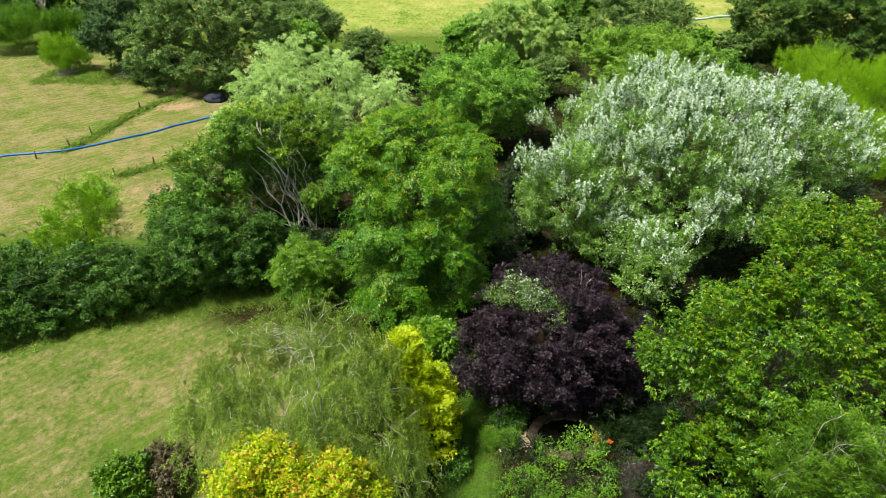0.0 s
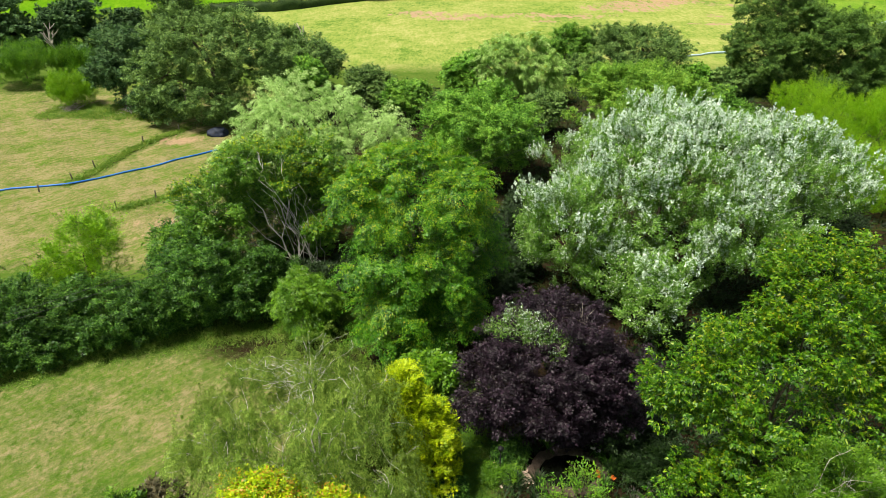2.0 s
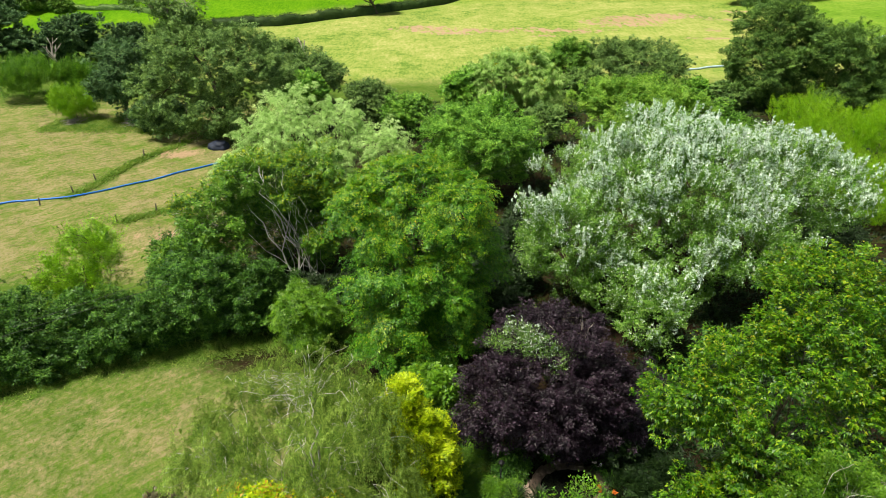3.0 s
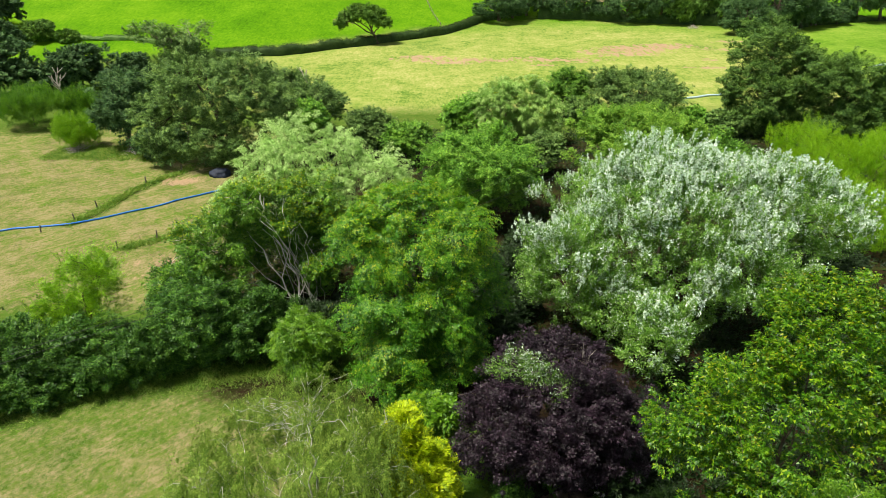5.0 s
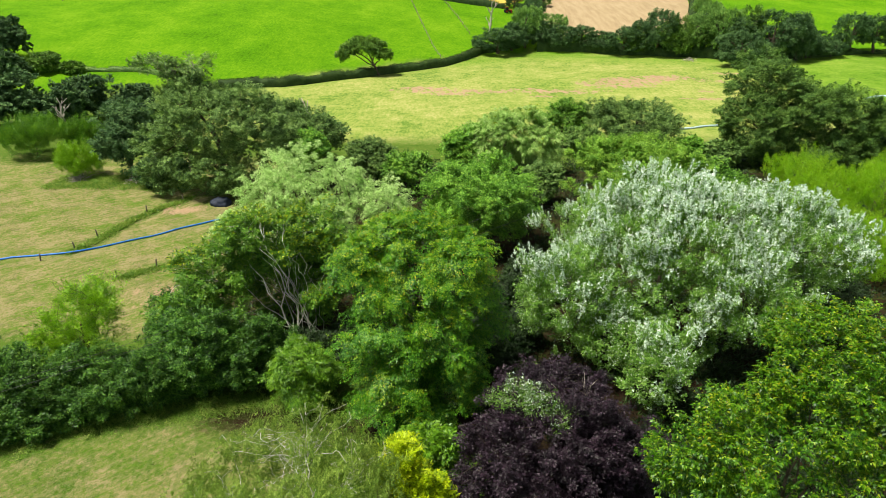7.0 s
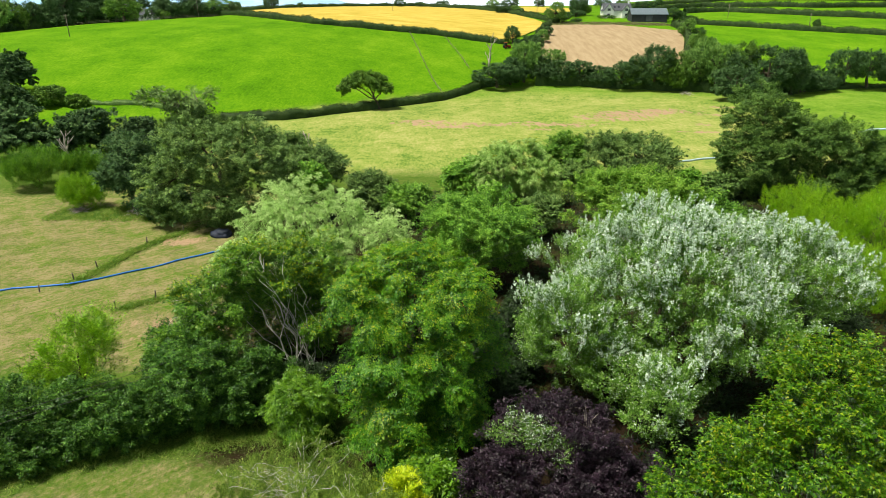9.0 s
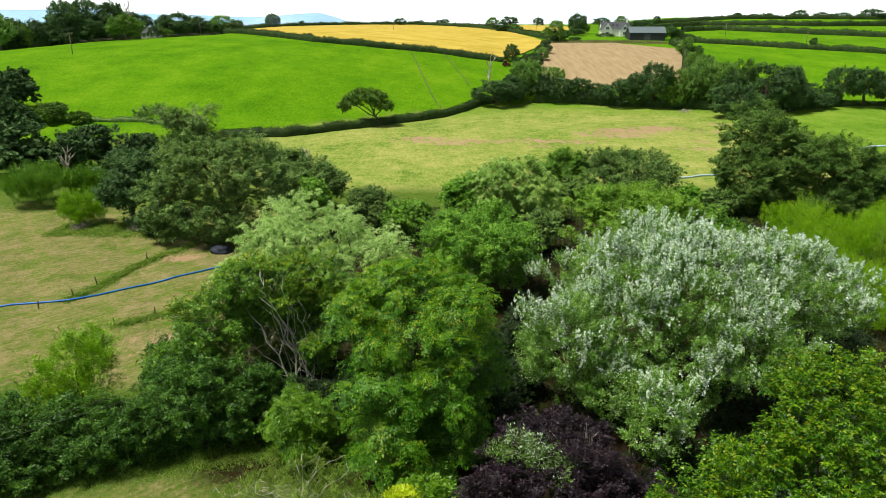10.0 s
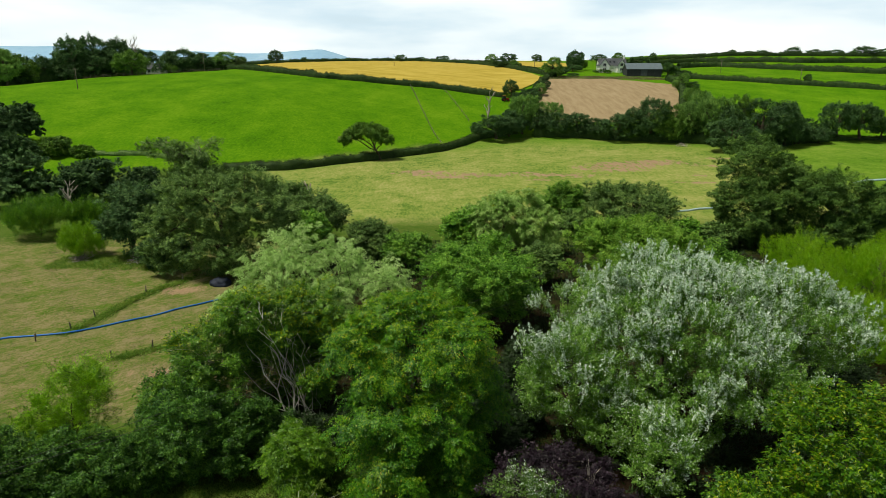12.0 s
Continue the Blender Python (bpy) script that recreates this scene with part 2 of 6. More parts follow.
PASTURE = grassland()
BARK = plain("bark", [(0.3, (0.035, 0.028, 0.02)), (0.55, (0.10, 0.085, 0.06)), (0.75, (0.19, 0.17, 0.13))], 4, 0.9, 0.6, stretch=(1, 1, 0.3))
BARK_WHITE = plain("white_bark", [(0.3, (0.36, 0.34, 0.30)), (0.55, (0.56, 0.54, 0.50)), (0.75, (0.72, 0.70, 0.66))], 3, 0.8, 0.3, stretch=(1, 1, 0.4))
BARK_PALE = plain("pale_bark", [(0.3, (0.16, 0.14, 0.11)), (0.55, (0.33, 0.31, 0.26)), (0.75, (0.55, 0.53, 0.48))], 3, 0.85, 0.4, stretch=(1, 1, 0.4))
DEADWOOD = plain("dead_wood", [(0.3, (0.22, 0.19, 0.16)), (0.6, (0.45, 0.41, 0.36)), (0.8, (0.6, 0.57, 0.52))], 3, 0.9, 0.5, stretch=(1, 1, 0.3))

LEAF_WALNUT = foliage("walnut_leaves", (0.010, 0.055, 0.0012), (0.044, 0.140, 0.0022), (0.128, 0.280, 0.0050), 1.1, 0.34, tip=(0.22, 0.33, 0.010), tip_share=0.12)
# yellow young tips, brightened to paint light onto the upper walnut crown
LEAF_WALNUT_LIT_TIP = foliage("lit_young_walnut_leaves", (0.056, 0.175, 0.002), (0.135, 0.305, 0.004), (0.240, 0.420, 0.008), 1.0, 0.4, tip=(0.34, 0.37, 0.012), tip_share=0.15)
LEAF_ASH = foliage("ash_leaves", (0.034, 0.105, 0.005), (0.090, 0.210, 0.010), (0.165, 0.305, 0.020), 1.2)
LEAF_PURPLE = foliage("purple_leaves", (0.0030, 0.0012, 0.0030), (0.012, 0.0050, 0.0110), (0.042, 0.020, 0.038), 1.4, 0.14, 0.55, tip=(0.055, 0.036, 0.058), tip_share=0.08)
LEAF_POPLAR = foliage("white_poplar_leaves", (0.046, 0.130, 0.012), (0.150, 0.318, 0.036), (0.310, 0.500, 0.105), 1.5, 0.32, 0.5, pale=(0.55, 0.66, 0.52), pale_share=0.07)
LEAF_POPLAR_TOP = foliage("white_poplar_shoots", (0.34, 0.47, 0.32), (0.51, 0.65, 0.50), (0.68, 0.79, 0.66), 1.2, 0.32, 0.5, pale=(0.82, 0.88, 0.82), pale_share=0.32)
LEAF_BEECH = foliage("hornbeam_leaves", (0.018, 0.095, 0.003), (0.066, 0.225, 0.007), (0.165, 0.385, 0.014), 1.3, 0.34, tip=(0.24, 0.38, 0.012), tip_share=0.06)
LEAF_ALDER = foliage("alder_leaves", (0.03204, 0.1156, 0.006281), (0.1068, 0.2763, 0.01382), (0.2509, 0.4648, 0.02261), 1.4)
LEAF_ALDER_DARK = foliage("dark_alder_leaves", (0.030, 0.108, 0.008), (0.100, 0.258, 0.016), (0.222, 0.410, 0.028), 1.4)
LEAF_WILLOW = foliage("willow_leaves", (0.210, 0.370, 0.085), (0.440, 0.640, 0.200), (0.670, 0.850, 0.380), 1.6, 0.46, 0.5)
LEAF_SALLOW = foliage("sallow_leaves", (0.160, 0.330, 0.050), (0.350, 0.570, 0.125), (0.580, 0.760, 0.260), 1.6, 0.4, 0.5)
LEAF_BIRCH = foliage("birch_leaves", (0.070, 0.150, 0.012), (0.200, 0.325, 0.040), (0.420, 0.560, 0.105), 1.5, 0.35, 0.5)
LEAF_GOLD = foliage("golden_cypress_sprays", (0.130, 0.255, 0.0021), (0.470, 0.640, 0.005), (0.780, 0.860, 0.0105), 0.9, 0.36, 0.5)
LEAF_MAPLE = foliage("golden_maple_leaves", (0.150, 0.330, 0.0035), (0.450, 0.640, 0.006), (0.720, 0.800, 0.010), 0.8, 0.4, 0.45, tip=(0.78, 0.40, 0.06), tip_share=0.16)
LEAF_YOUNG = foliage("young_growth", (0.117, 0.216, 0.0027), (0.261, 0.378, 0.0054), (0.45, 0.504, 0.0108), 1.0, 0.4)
# yellow young tips, kept bright to paint light onto the hornbeam's top
LEAF_SPRING_LIT = foliage("lit_young_hornbeam_leaves", (0.105, 0.260, 0.005), (0.215, 0.415, 0.009), (0.345, 0.535, 0.016), 1.0, 0.4, tip=(0.46, 0.43, 0.02), tip_share=0.08)
LEAF_HEDGE = foliage("hedge_leaves", (0.012, 0.050, 0.0055), (0.044, 0.138, 0.012), (0.150, 0.320, 0.030), 1.3, 0.3, 0.5)
LEAF_BRIGHT = foliage("bright_shrub_leaves", (0.032, 0.105, 0.004), (0.085, 0.205, 0.008), (0.168, 0.318, 0.015), 1.2)
LEAF_OSIER = foliage("osier_leaves", (0.150, 0.370, 0.006), (0.320, 0.620, 0.012), (0.500, 0.760, 0.028), 1.4, 0.55)
LEAF_HAWTHORN = foliage("hawthorn_hedge_leaves", (0.012, 0.034, 0.006), (0.030, 0.068, 0.011), (0.065, 0.115, 0.02), 2.0, 0.22, 0.75)
LEAF_FIELD = foliage("field_tree_leaves", (0.036, 0.125, 0.009), (0.125, 0.300, 0.024), (0.270, 0.490, 0.048), 2.4, 0.25, 0.6)
LEAF_OAK = foliage("oak_leaves", (0.036, 0.090, 0.018), (0.108, 0.205, 0.040), (0.225, 0.350, 0.080), 2.2, 0.25, 0.65)
LEAF_MEADOW_OAK = foliage("meadow_oak_leaves", (0.024, 0.074, 0.010), (0.078, 0.170, 0.022), (0.175, 0.300, 0.045), 2.2, 0.25, 0.65)
LEAF_SYCAMORE = foliage("sycamore_leaves", (0.062, 0.175, 0.012), (0.195, 0.395, 0.034), (0.375, 0.590, 0.070), 2.0, 0.35, 0.6)
# lighter, bluer leaf colour painted in place of aerial haze
LEAF_FAR = foliage("far_tree_leaves", (0.022, 0.064, 0.020), (0.058, 0.132, 0.036), (0.122, 0.220, 0.060), 3.0, 0.22, 0.75)
LEAF_SAPLING = foliage("ash_sapling_leaves", (0.0756, 0.2052, 0.00432), (0.1836, 0.378, 0.00864), (0.3132, 0.5184, 0.01728), 1.2)
LEAF_PALE_ASH = foliage("far_ash_leaves", (0.05091, 0.1301, 0.02067), (0.1381, 0.2832, 0.04594), (0.2764, 0.4594, 0.08608), 3.0, 0.22, 0.75)
LEAF_FAR_GREEN = foliage("far_maple_leaves", (0.036, 0.102, 0.0096), (0.09, 0.198, 0.0168), (0.18, 0.312, 0.036), 3.0, 0.22, 0.75)
# near-black leaf green: the shade under the trees is put into the colour
LEAF_SHADE_DARK = foliage("shade_darkened_leaves", (0.004, 0.014, 0.002), (0.012, 0.036, 0.005), (0.034, 0.075, 0.010), 1.3, 0.2, 0.6)
LEAF_RED = foliage("dark_shrub_leaves", (0.039, 0.039, 0.0182), (0.078, 0.0715, 0.0325), (0.13, 0.104, 0.052), 0.8)
BLADES = foliage("grass_blades", (0.08328, 0.186, 0.01116), (0.1469, 0.2731, 0.02046), (0.2938, 0.3604, 0.06975), 1.5, 0.3, 0.6)
BARLEY = plain("ripe_barley", [(0.32, (0.33, 0.26, 0.035)), (0.5, (0.45, 0.345, 0.065)), (0.68, (0.54, 0.42, 0.10))], 0.07, 0.9, 0.5, stretch=(1, 2.5, 1))
STUBBLE = plain("ploughed_stubble", [(0.32, (0.255, 0.190, 0.110)), (0.5, (0.315, 0.240, 0.142)), (0.68, (0.370, 0.292, 0.180))], 0.22, 0.95, 0.6, stretch=(2.2, 0.35, 1))


# ---------------------------------------------------------------- builders
def mesh_of(name, verts, faces):
    """A mesh from arrays; all faces have the same number of corners."""
    me = bpy.data.meshes.new(name)
    verts, faces = np.asarray(verts, np.float32), np.asarray(faces, np.int32)
    k = faces.shape[1]
    me.vertices.add(len(verts))
    me.vertices.foreach_set("co", verts.ravel())
    me.loops.add(faces.size)
    me.loops.foreach_set("vertex_index", faces.ravel())
    me.polygons.add(len(faces))
    me.polygons.foreach_set("loop_start", np.arange(0, faces.size, k, dtype=np.int32))
    me.update(calc_edges=True)
    return me


def part_mesh(name, me, material, parent=None, label="", smooth=False):
    ob = new(name, me)
    if material is not None:
        me.materials.append(material)
    if smooth:
        me.polygons.foreach_set("use_smooth", np.ones(len(me.polygons), bool))
    if parent is not None:
        ob.parent = parent
    if label:
        tagged(ob, label)
    return ob


def part(name, bm, material, parent=None, label="", smooth=False):
    me = bpy.data.meshes.new(name)
    bm.normal_update()
    bm.to_mesh(me)
    bm.free()
    return part_mesh(name, me, material, parent, label, smooth)


def thing(name, x, y, z, label, category, group="", kind="", turn=0):
    ob = new(name)
    ob.matrix_world = pose(x, y, z, 0, 0, turn)
    ob.empty_display_size = 0.2
    return tagged(ob, label, category, group, kind)


def unit(v):
    return v / np.maximum(np.linalg.norm(v, axis=-1, keepdims=True), 1e-9)


def lumps(rng, k=4, freq=3.0):
    """A smooth random function of direction."""
    ks, ph = rng.normal(0, freq, (k, 3)), rng.uniform(0, 6.28, k)
    return lambda d: np.sin(d @ ks.T + ph).mean(1)


def blades(rng, pos, way, face, length, width, tri=False, fold=0.25):
    """Leaf blades: a folded lozenge each (or a single triangle, for far trees)."""
    n = len(pos)
    side = unit(np.cross(way, face))
    up = np.cross(side, way)
    L = (length * rng.lognormal(0, 0.25, n))[:, None]
    W = L * width
    if tri:
        v = np.stack([pos - side * W * 0.5, pos + side * W * 0.5, pos + way * L], 1)
        return v.reshape(-1, 3), np.arange(3 * n).reshape(-1, 3)
    mid = pos + way * L * 0.42 + up * W * fold
    tip = pos + way * L - up * W * fold * 0.6
    v = np.stack([pos, mid + side * W * 0.5, tip, mid - side * W * 0.5], 1)
    return v.reshape(-1, 3), np.arange(4 * n).reshape(-1, 4)


def crown_points(rng, lobes, gap, bough, rough=0.2, flat=0.6, floor=0.15, under=0.4, back=-0.1):
    """Places for sprays of leaves, on boughs that stand out from a crown made of lobes (x, y, z, rx, ry, rz)."""
    C, N = [], []
    L = np.array(lobes, float)
    for i, (x, y, z, rx, ry, rz) in enumerate(L):
        r = np.array([rx, ry, rz])
        area = 4 * math.pi * ((rx * ry) ** 1.6 / 3 + (rx * rz) ** 1.6 / 3 + (ry * rz) ** 1.6 / 3) ** (1 / 1.6)
        b = min(bough, 0.22 * (rx + ry + rz) + 0.15)
        m = max(7, int(1.45 * area / b ** 2))
        d = unit(rng.normal(0, 1, (m, 3)))
        f1, f2 = lumps(rng, 5, 2.2), lumps(rng, 5, 5.0)
        rad = (1 + rough * 1.2 * f1(d) + rough * f2(d)) * (1 - 0.34 * rng.random(m) ** 1.3) - 0.12
        p = np.array([x, y, z]) + d * r * rad[:, None]
        nrm = unit(d / r)
        keep = p[:, 2] > floor
        keep &= ~((d[:, 2] < -0.5) & (rng.random(m) > under))
        for j, q in enumerate(L):
            if j != i:
                keep &= (((p - q[:3]) / q[3:]) ** 2).sum(1) > 0.55
        p, nrm = p[keep], nrm[keep]
        if not len(p):
            continue
        size = b * rng.uniform(0.38, 0.75, len(p))
        k = max(3, int(1.05 * math.pi * (0.56 * b) ** 2 / gap ** 2))
        e = unit(rng.normal(0, 1, (len(p), k, 3)))
        lean_out = unit(nrm + np.array([0, 0, 0.7]))[:, None]
        dot = (e * lean_out).sum(-1, keepdims=True)
        e = np.where(dot < back, e - 2 * dot * lean_out, e)
        q = p[:, None] + e * size[:, None, None] * np.array([1, 1, flat]) * rng.uniform(0.6, 1.05, (len(p), k, 1))
        C.append(q.reshape(-1, 3))
        N.append(unit(e + nrm[:, None] * 0.6).reshape(-1, 3))
    c, nn = np.concatenate(C), np.concatenate(N)
    ok = c[:, 2] > floor
    return c[ok], nn[ok]


HABITS = {
    # gap: spacing of boughs; per: blades in a bough; spray: its length, breadth, depth; out, rise: which way it points; sag: how it hangs
    "broad": dict(bough=1.9, flat=0.6, gap=0.55, per=46, spray=(0.62, 0.50, 0.20), out=0.9, rise=0.1, sag=0.25, leaf=0.19, width=0.6, hang=0.55, mess=0.55, tri=True),
    "tuft": dict(bough=1.8, flat=0.8, gap=0.66, per=46, spray=(0.60, 0.36, 0.34), out=0.7, rise=0.8, sag=0.05, leaf=0.15, width=0.62, hang=0.0, mess=0.85, form=0.7, tri=True),
    "tier": dict(bough=2.0, flat=0.45, gap=0.55, per=50, spray=(0.75, 0.52, 0.12), out=1.0, rise=-0.35, sag=0.55, leaf=0.15, width=0.8, hang=0.8, mess=0.45, tri=True),
    "weep": dict(bough=2.0, flat=0.8, gap=0.60, per=84, spray=(0.95, 0.18, 0.18), out=0.45, rise=-0.75, sag=0.6, leaf=0.105, width=0.5, hang=1.0, mess=0.8, tri=True),
    "willow": dict(bough=2.3, flat=0.8, gap=0.85, per=64, spray=(1.0, 0.34, 0.3), out=0.75, rise=0.15, sag=0.75, leaf=0.21, width=0.22, hang=0.8, mess=0.7, tri=True),
    "dense": dict(bough=1.6, flat=0.65, gap=0.60, per=46, spray=(0.5, 0.48, 0.26), out=0.8, rise=0.25, sag=0.2, leaf=0.17, width=0.7, hang=0.3, mess=0.6, form=0.85, tri=True),
    "field": dict(bough=2.5, flat=0.62, gap=1.2, per=46, spray=(0.95, 0.75, 0.36), out=0.8, rise=0.25, sag=0.2, leaf=0.25, width=0.75, hang=0.3, mess=0.5, form=0.95, tri=True),
    "rosette": dict(bough=2.0, flat=0.65, gap=0.33, per=15, spray=(0.16, 0.16, 0.07), out=0.7, rise=0.35, sag=0.1, leaf=0.18, width=0.6, hang=0.35, mess=0.6, star=True, tri=True),
    "far": dict(bough=3.4, flat=0.65, gap=1.5, per=26, spray=(1.3, 1.1, 0.6), out=0.8, rise=0.3, sag=0.2, leaf=0.75, width=0.7, hang=0.3, mess=0.9, form=0.95, tri=True),
    "frond": dict(bough=1.3, flat=0.6, gap=0.5, per=36, spray=(0.55, 0.30, 0.10), out=0.6, rise=0.75, sag=0.25, leaf=0.17, width=0.4, hang=0.2, mess=0.45, tri=True),
    "switch": dict(bough=1.8, flat=0.9, gap=0.7, per=40, spray=(1.0, 0.32, 0.28), out=0.35, rise=0.7, sag=0.05, leaf=0.30, width=0.2, hang=-0.5, mess=0.85, tri=True),
}


def spray_blades(rng, c, nrm, h, density=1.0):
    """The blades of the boughs at c that face nrm, in the habit h."""
    m, per = len(c), max(3, int(h["per"] * density))
    up = np.array([0, 0, 1.0])
    a = unit(nrm * h["out"] + up * h["rise"] + rng.normal(0, 0.28, (m, 3)))
    b = unit(np.cross(a, up + rng.normal(0, 0.15, (m, 3))))
    k = np.cross(b, a)
    la, lb, lc = (0.78 * q for q in h["spray"])
    size = rng.uniform(0.7, 1.3, (m, 1))
    u = rng.uniform(-0.75, 1, (m, per))
    v = np.clip(rng.normal(0, 0.5, (m, per)), -1.3, 1.3) * (1.05 - 0.55 * np.abs(u))
    w = rng.normal(0, 0.45, (m, per))
    pos = (c[:, None] + a[:, None] * (u * la * size)[..., None] + b[:, None] * (v * lb * size)[..., None]
           + k[:, None] * (w * lc * size)[..., None])
    pos[..., 2] -= h["sag"] * (u + 0.75) ** 2 * 0.33 * la + 0.25 * h["sag"] * np.abs(v) * lb
    way = a[:, None] * 0.7 + b[:, None] * np.sign(v)[..., None] * 0.6 + rng.normal(0, h["mess"] * 0.5, (m, per, 3))
    if h.get("star"):    # leaves stand round the tip of a shoot
        way = unit(pos - c[:, None] + a[:, None] * 0.10 + rng.normal(0, 0.05, (m, per, 3)))
    way[..., 2] -= h["hang"]
    face = k[:, None] * (1.35 - h.get("form", 0.35)) + nrm[:, None] * h.get("form", 0.35) + rng.normal(0, h["mess"] * 0.55, (m, per, 3))
    return blades(rng, pos.reshape(-1, 3), unit(way.reshape(-1, 3)), unit(face.reshape(-1, 3)), h["leaf"], h["width"], h.get("tri", False))


def tubes(paths, sides=6):
    """Tapered round limbs: each path is a list of points and a list of radii."""
    V, Fc, o = [], [], 0
    ang = np.linspace(0, 2 * math.pi, sides, endpoint=False)
    for pts, rad in paths:
        pts = np.asarray(pts, float)
        t = unit(np.gradient(pts, axis=0))
        ref = np.where(np.abs(t[:, 2:3]) > 0.9, [[1.0, 0, 0]], [[0, 0, 1.0]])
        s = unit(np.cross(t, ref))
        q = np.cross(t, s)
        ring = pts[:, None] + np.asarray(rad)[:, None, None] * (np.cos(ang)[None, :, None] * s[:, None] + np.sin(ang)[None, :, None] * q[:, None])
        V.append(ring.reshape(-1, 3))
        for i in range(len(pts) - 1):
            for j in range(sides):
                a, b = o + i * sides + j, o + i * sides + (j + 1) % sides
                Fc.append((a, b, b + sides, a + sides))
        o += len(pts) * sides
    return np.concatenate(V), np.array(Fc)


def limb(rng, p, q, r0, r1, n=6, wobble=0.08, arch=0.12):
    """A bent limb from p to q."""
    p, q = np.asarray(p, float), np.asarray(q, float)
    s = np.linspace(0, 1, n)[:, None]
    d = np.linalg.norm(q - p)
    pts = p + (q - p) * s + np.array([0, 0, 1]) * arch * d * np.sin(s * math.pi)
    pts[1:-1] += rng.normal(0, wobble * d * 0.35, (n - 2, 3))
    return pts, r0 + (r1 - r0) * s[:, 0] ** 0.8


def tree(name, label, base, lobes, habit, leaves, bark=BARK, stem=0.3, seed=1, category="tree", group="", stems=1, twigs=60,
         density=1.0, rough=0.24, under=0.75, extra=None, inner=0.22, twig=0.14, reach=0.15, fan=(), bend=0.12, **change):
    """A tree: stem and limbs in one mesh, fine branches in another, and a crown of many blades."""
    rng = np.random.default_rng(seed)
    h = dict(HABITS[habit], **change)
    bx, by = base
    bz = float(land(bx, by))
    lobes = [(x - bx, y - by, z - bz, rx, ry, rz) for x, y, z, rx, ry, rz in lobes]
    top = thing(name, bx, by, bz, label, category, group)
    c, nrm = crown_points(rng, lobes, h["gap"], h["bough"], rough, h["flat"], under=under)
    if inner:   # shaded boughs inside
        ci, ni = crown_points(rng, [(x, y, z, rx * 0.66, ry * 0.66, rz * 0.66) for x, y, z, rx, ry, rz in lobes], h["gap"] / inner ** 0.5, h["bough"], 0.1, 1.0, under=0.8)
        c2, n2 = np.concatenate([c, ci]), np.concatenate([nrm, ni])
    else:
        c2, n2 = c, nrm
    lit = (n2[:, 1] < 0.35) | (n2[:, 2] > 0.45) | (rng.random(len(c2)) < 0.55)     # the shaded side is thinner
    c2, n2 = c2[lit], n2[lit]
    v, f = spray_blades(rng, c2, n2, h, density)
    part_mesh("crown", mesh_of("crown", v, f), leaves, top)
    if extra:   # a second kind of shoot over the upper surface; on some crowns it paints top light
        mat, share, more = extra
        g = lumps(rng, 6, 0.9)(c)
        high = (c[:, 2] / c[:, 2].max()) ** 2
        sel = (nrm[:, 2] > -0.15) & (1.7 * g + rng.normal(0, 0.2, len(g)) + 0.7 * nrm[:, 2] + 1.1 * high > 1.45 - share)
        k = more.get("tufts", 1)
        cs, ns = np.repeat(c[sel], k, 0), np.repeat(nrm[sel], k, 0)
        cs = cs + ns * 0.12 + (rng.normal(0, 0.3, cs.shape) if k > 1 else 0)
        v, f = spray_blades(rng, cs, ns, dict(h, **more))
        part_mesh("young_foliage", mesh_of("young_foliage", v, f), mat, top, "paler leaves over the upper boughs")
    big = max(l[2] + l[5] for l in lobes)
    paths, ends = [], []
    for s in range(stems):
        off = rng.normal(0, 0.5, 2) if stems > 1 else np.zeros(2)
        head = np.array([*(np.mean([l[:2] for l in lobes], 0) * 0.6 + off * 3), big * 0.62])
        pts, rad = limb(rng, (off[0], off[1], -0.1), head, stem * 1.15, stem * 0.4, 8, 0.05 if stems == 1 else 0.08, 0)
        rad[0] *= 1.35
        paths.append((pts, rad))
        ends.append(pts)
    for x, y, z, rx, ry, rz in lobes:
        pts = ends[rng.integers(len(ends))]
        k = int(np.clip(len(pts) * (0.25 + 0.5 * (z - rz) / max(big, 1)), 1, len(pts) - 2))
        paths.append(limb(rng, pts[k], (x, y, z + rz * 0.1), stem * 0.5, stem * 0.18))
    for (fx, fy, fz), tip, r0 in fan:     # bare limbs that show in front of the leaves
        paths.append(limb(rng, (fx - bx, fy - by, fz - bz), (tip[0] - bx, tip[1] - by, tip[2] - bz), r0, r0 * 0.3, 9, 0.09, 0.03))
        bough = paths[-1][0]
        for q in (bough[4], bough[6]):
            paths.append(limb(rng, q, q + np.array([rng.uniform(-1.2, 0.9), rng.uniform(-0.5, 0.2), rng.uniform(0.8, 2.0)]), r0 * 0.4, r0 * 0.15, 5, 0.12, 0.05))
    for i, p in enumerate(paths):
        v, f = tubes([p], 8)
        part_mesh("trunk" if i < stems else "limb", mesh_of("trunk", v, f), bark, top, smooth=True)
    if twigs:
        fine = []
        joints = np.concatenate([p[0][2:] for p in paths])
        for i in rng.choice(len(c), min(twigs, len(c)), False):
            j = joints[np.argsort(((joints - c[i]) ** 2).sum(1))[rng.integers(3)]]
            pts, rad = limb(rng, j, c[i] + nrm[i] * reach, stem * twig, 0.010, 9, bend * 1.7, 0.14)
            for k in range(2):      # supple, not jagged
                pts[1:-1] = 0.25 * pts[:-2] + 0.5 * pts[1:-1] + 0.25 * pts[2:]
            fine.append((pts, rad))
        v, f = tubes(fine, 4)
        tagged(part_mesh("branchwork", mesh_of("branchwork", v, f), bark, top, smooth=True), kind="stuff")
    return top


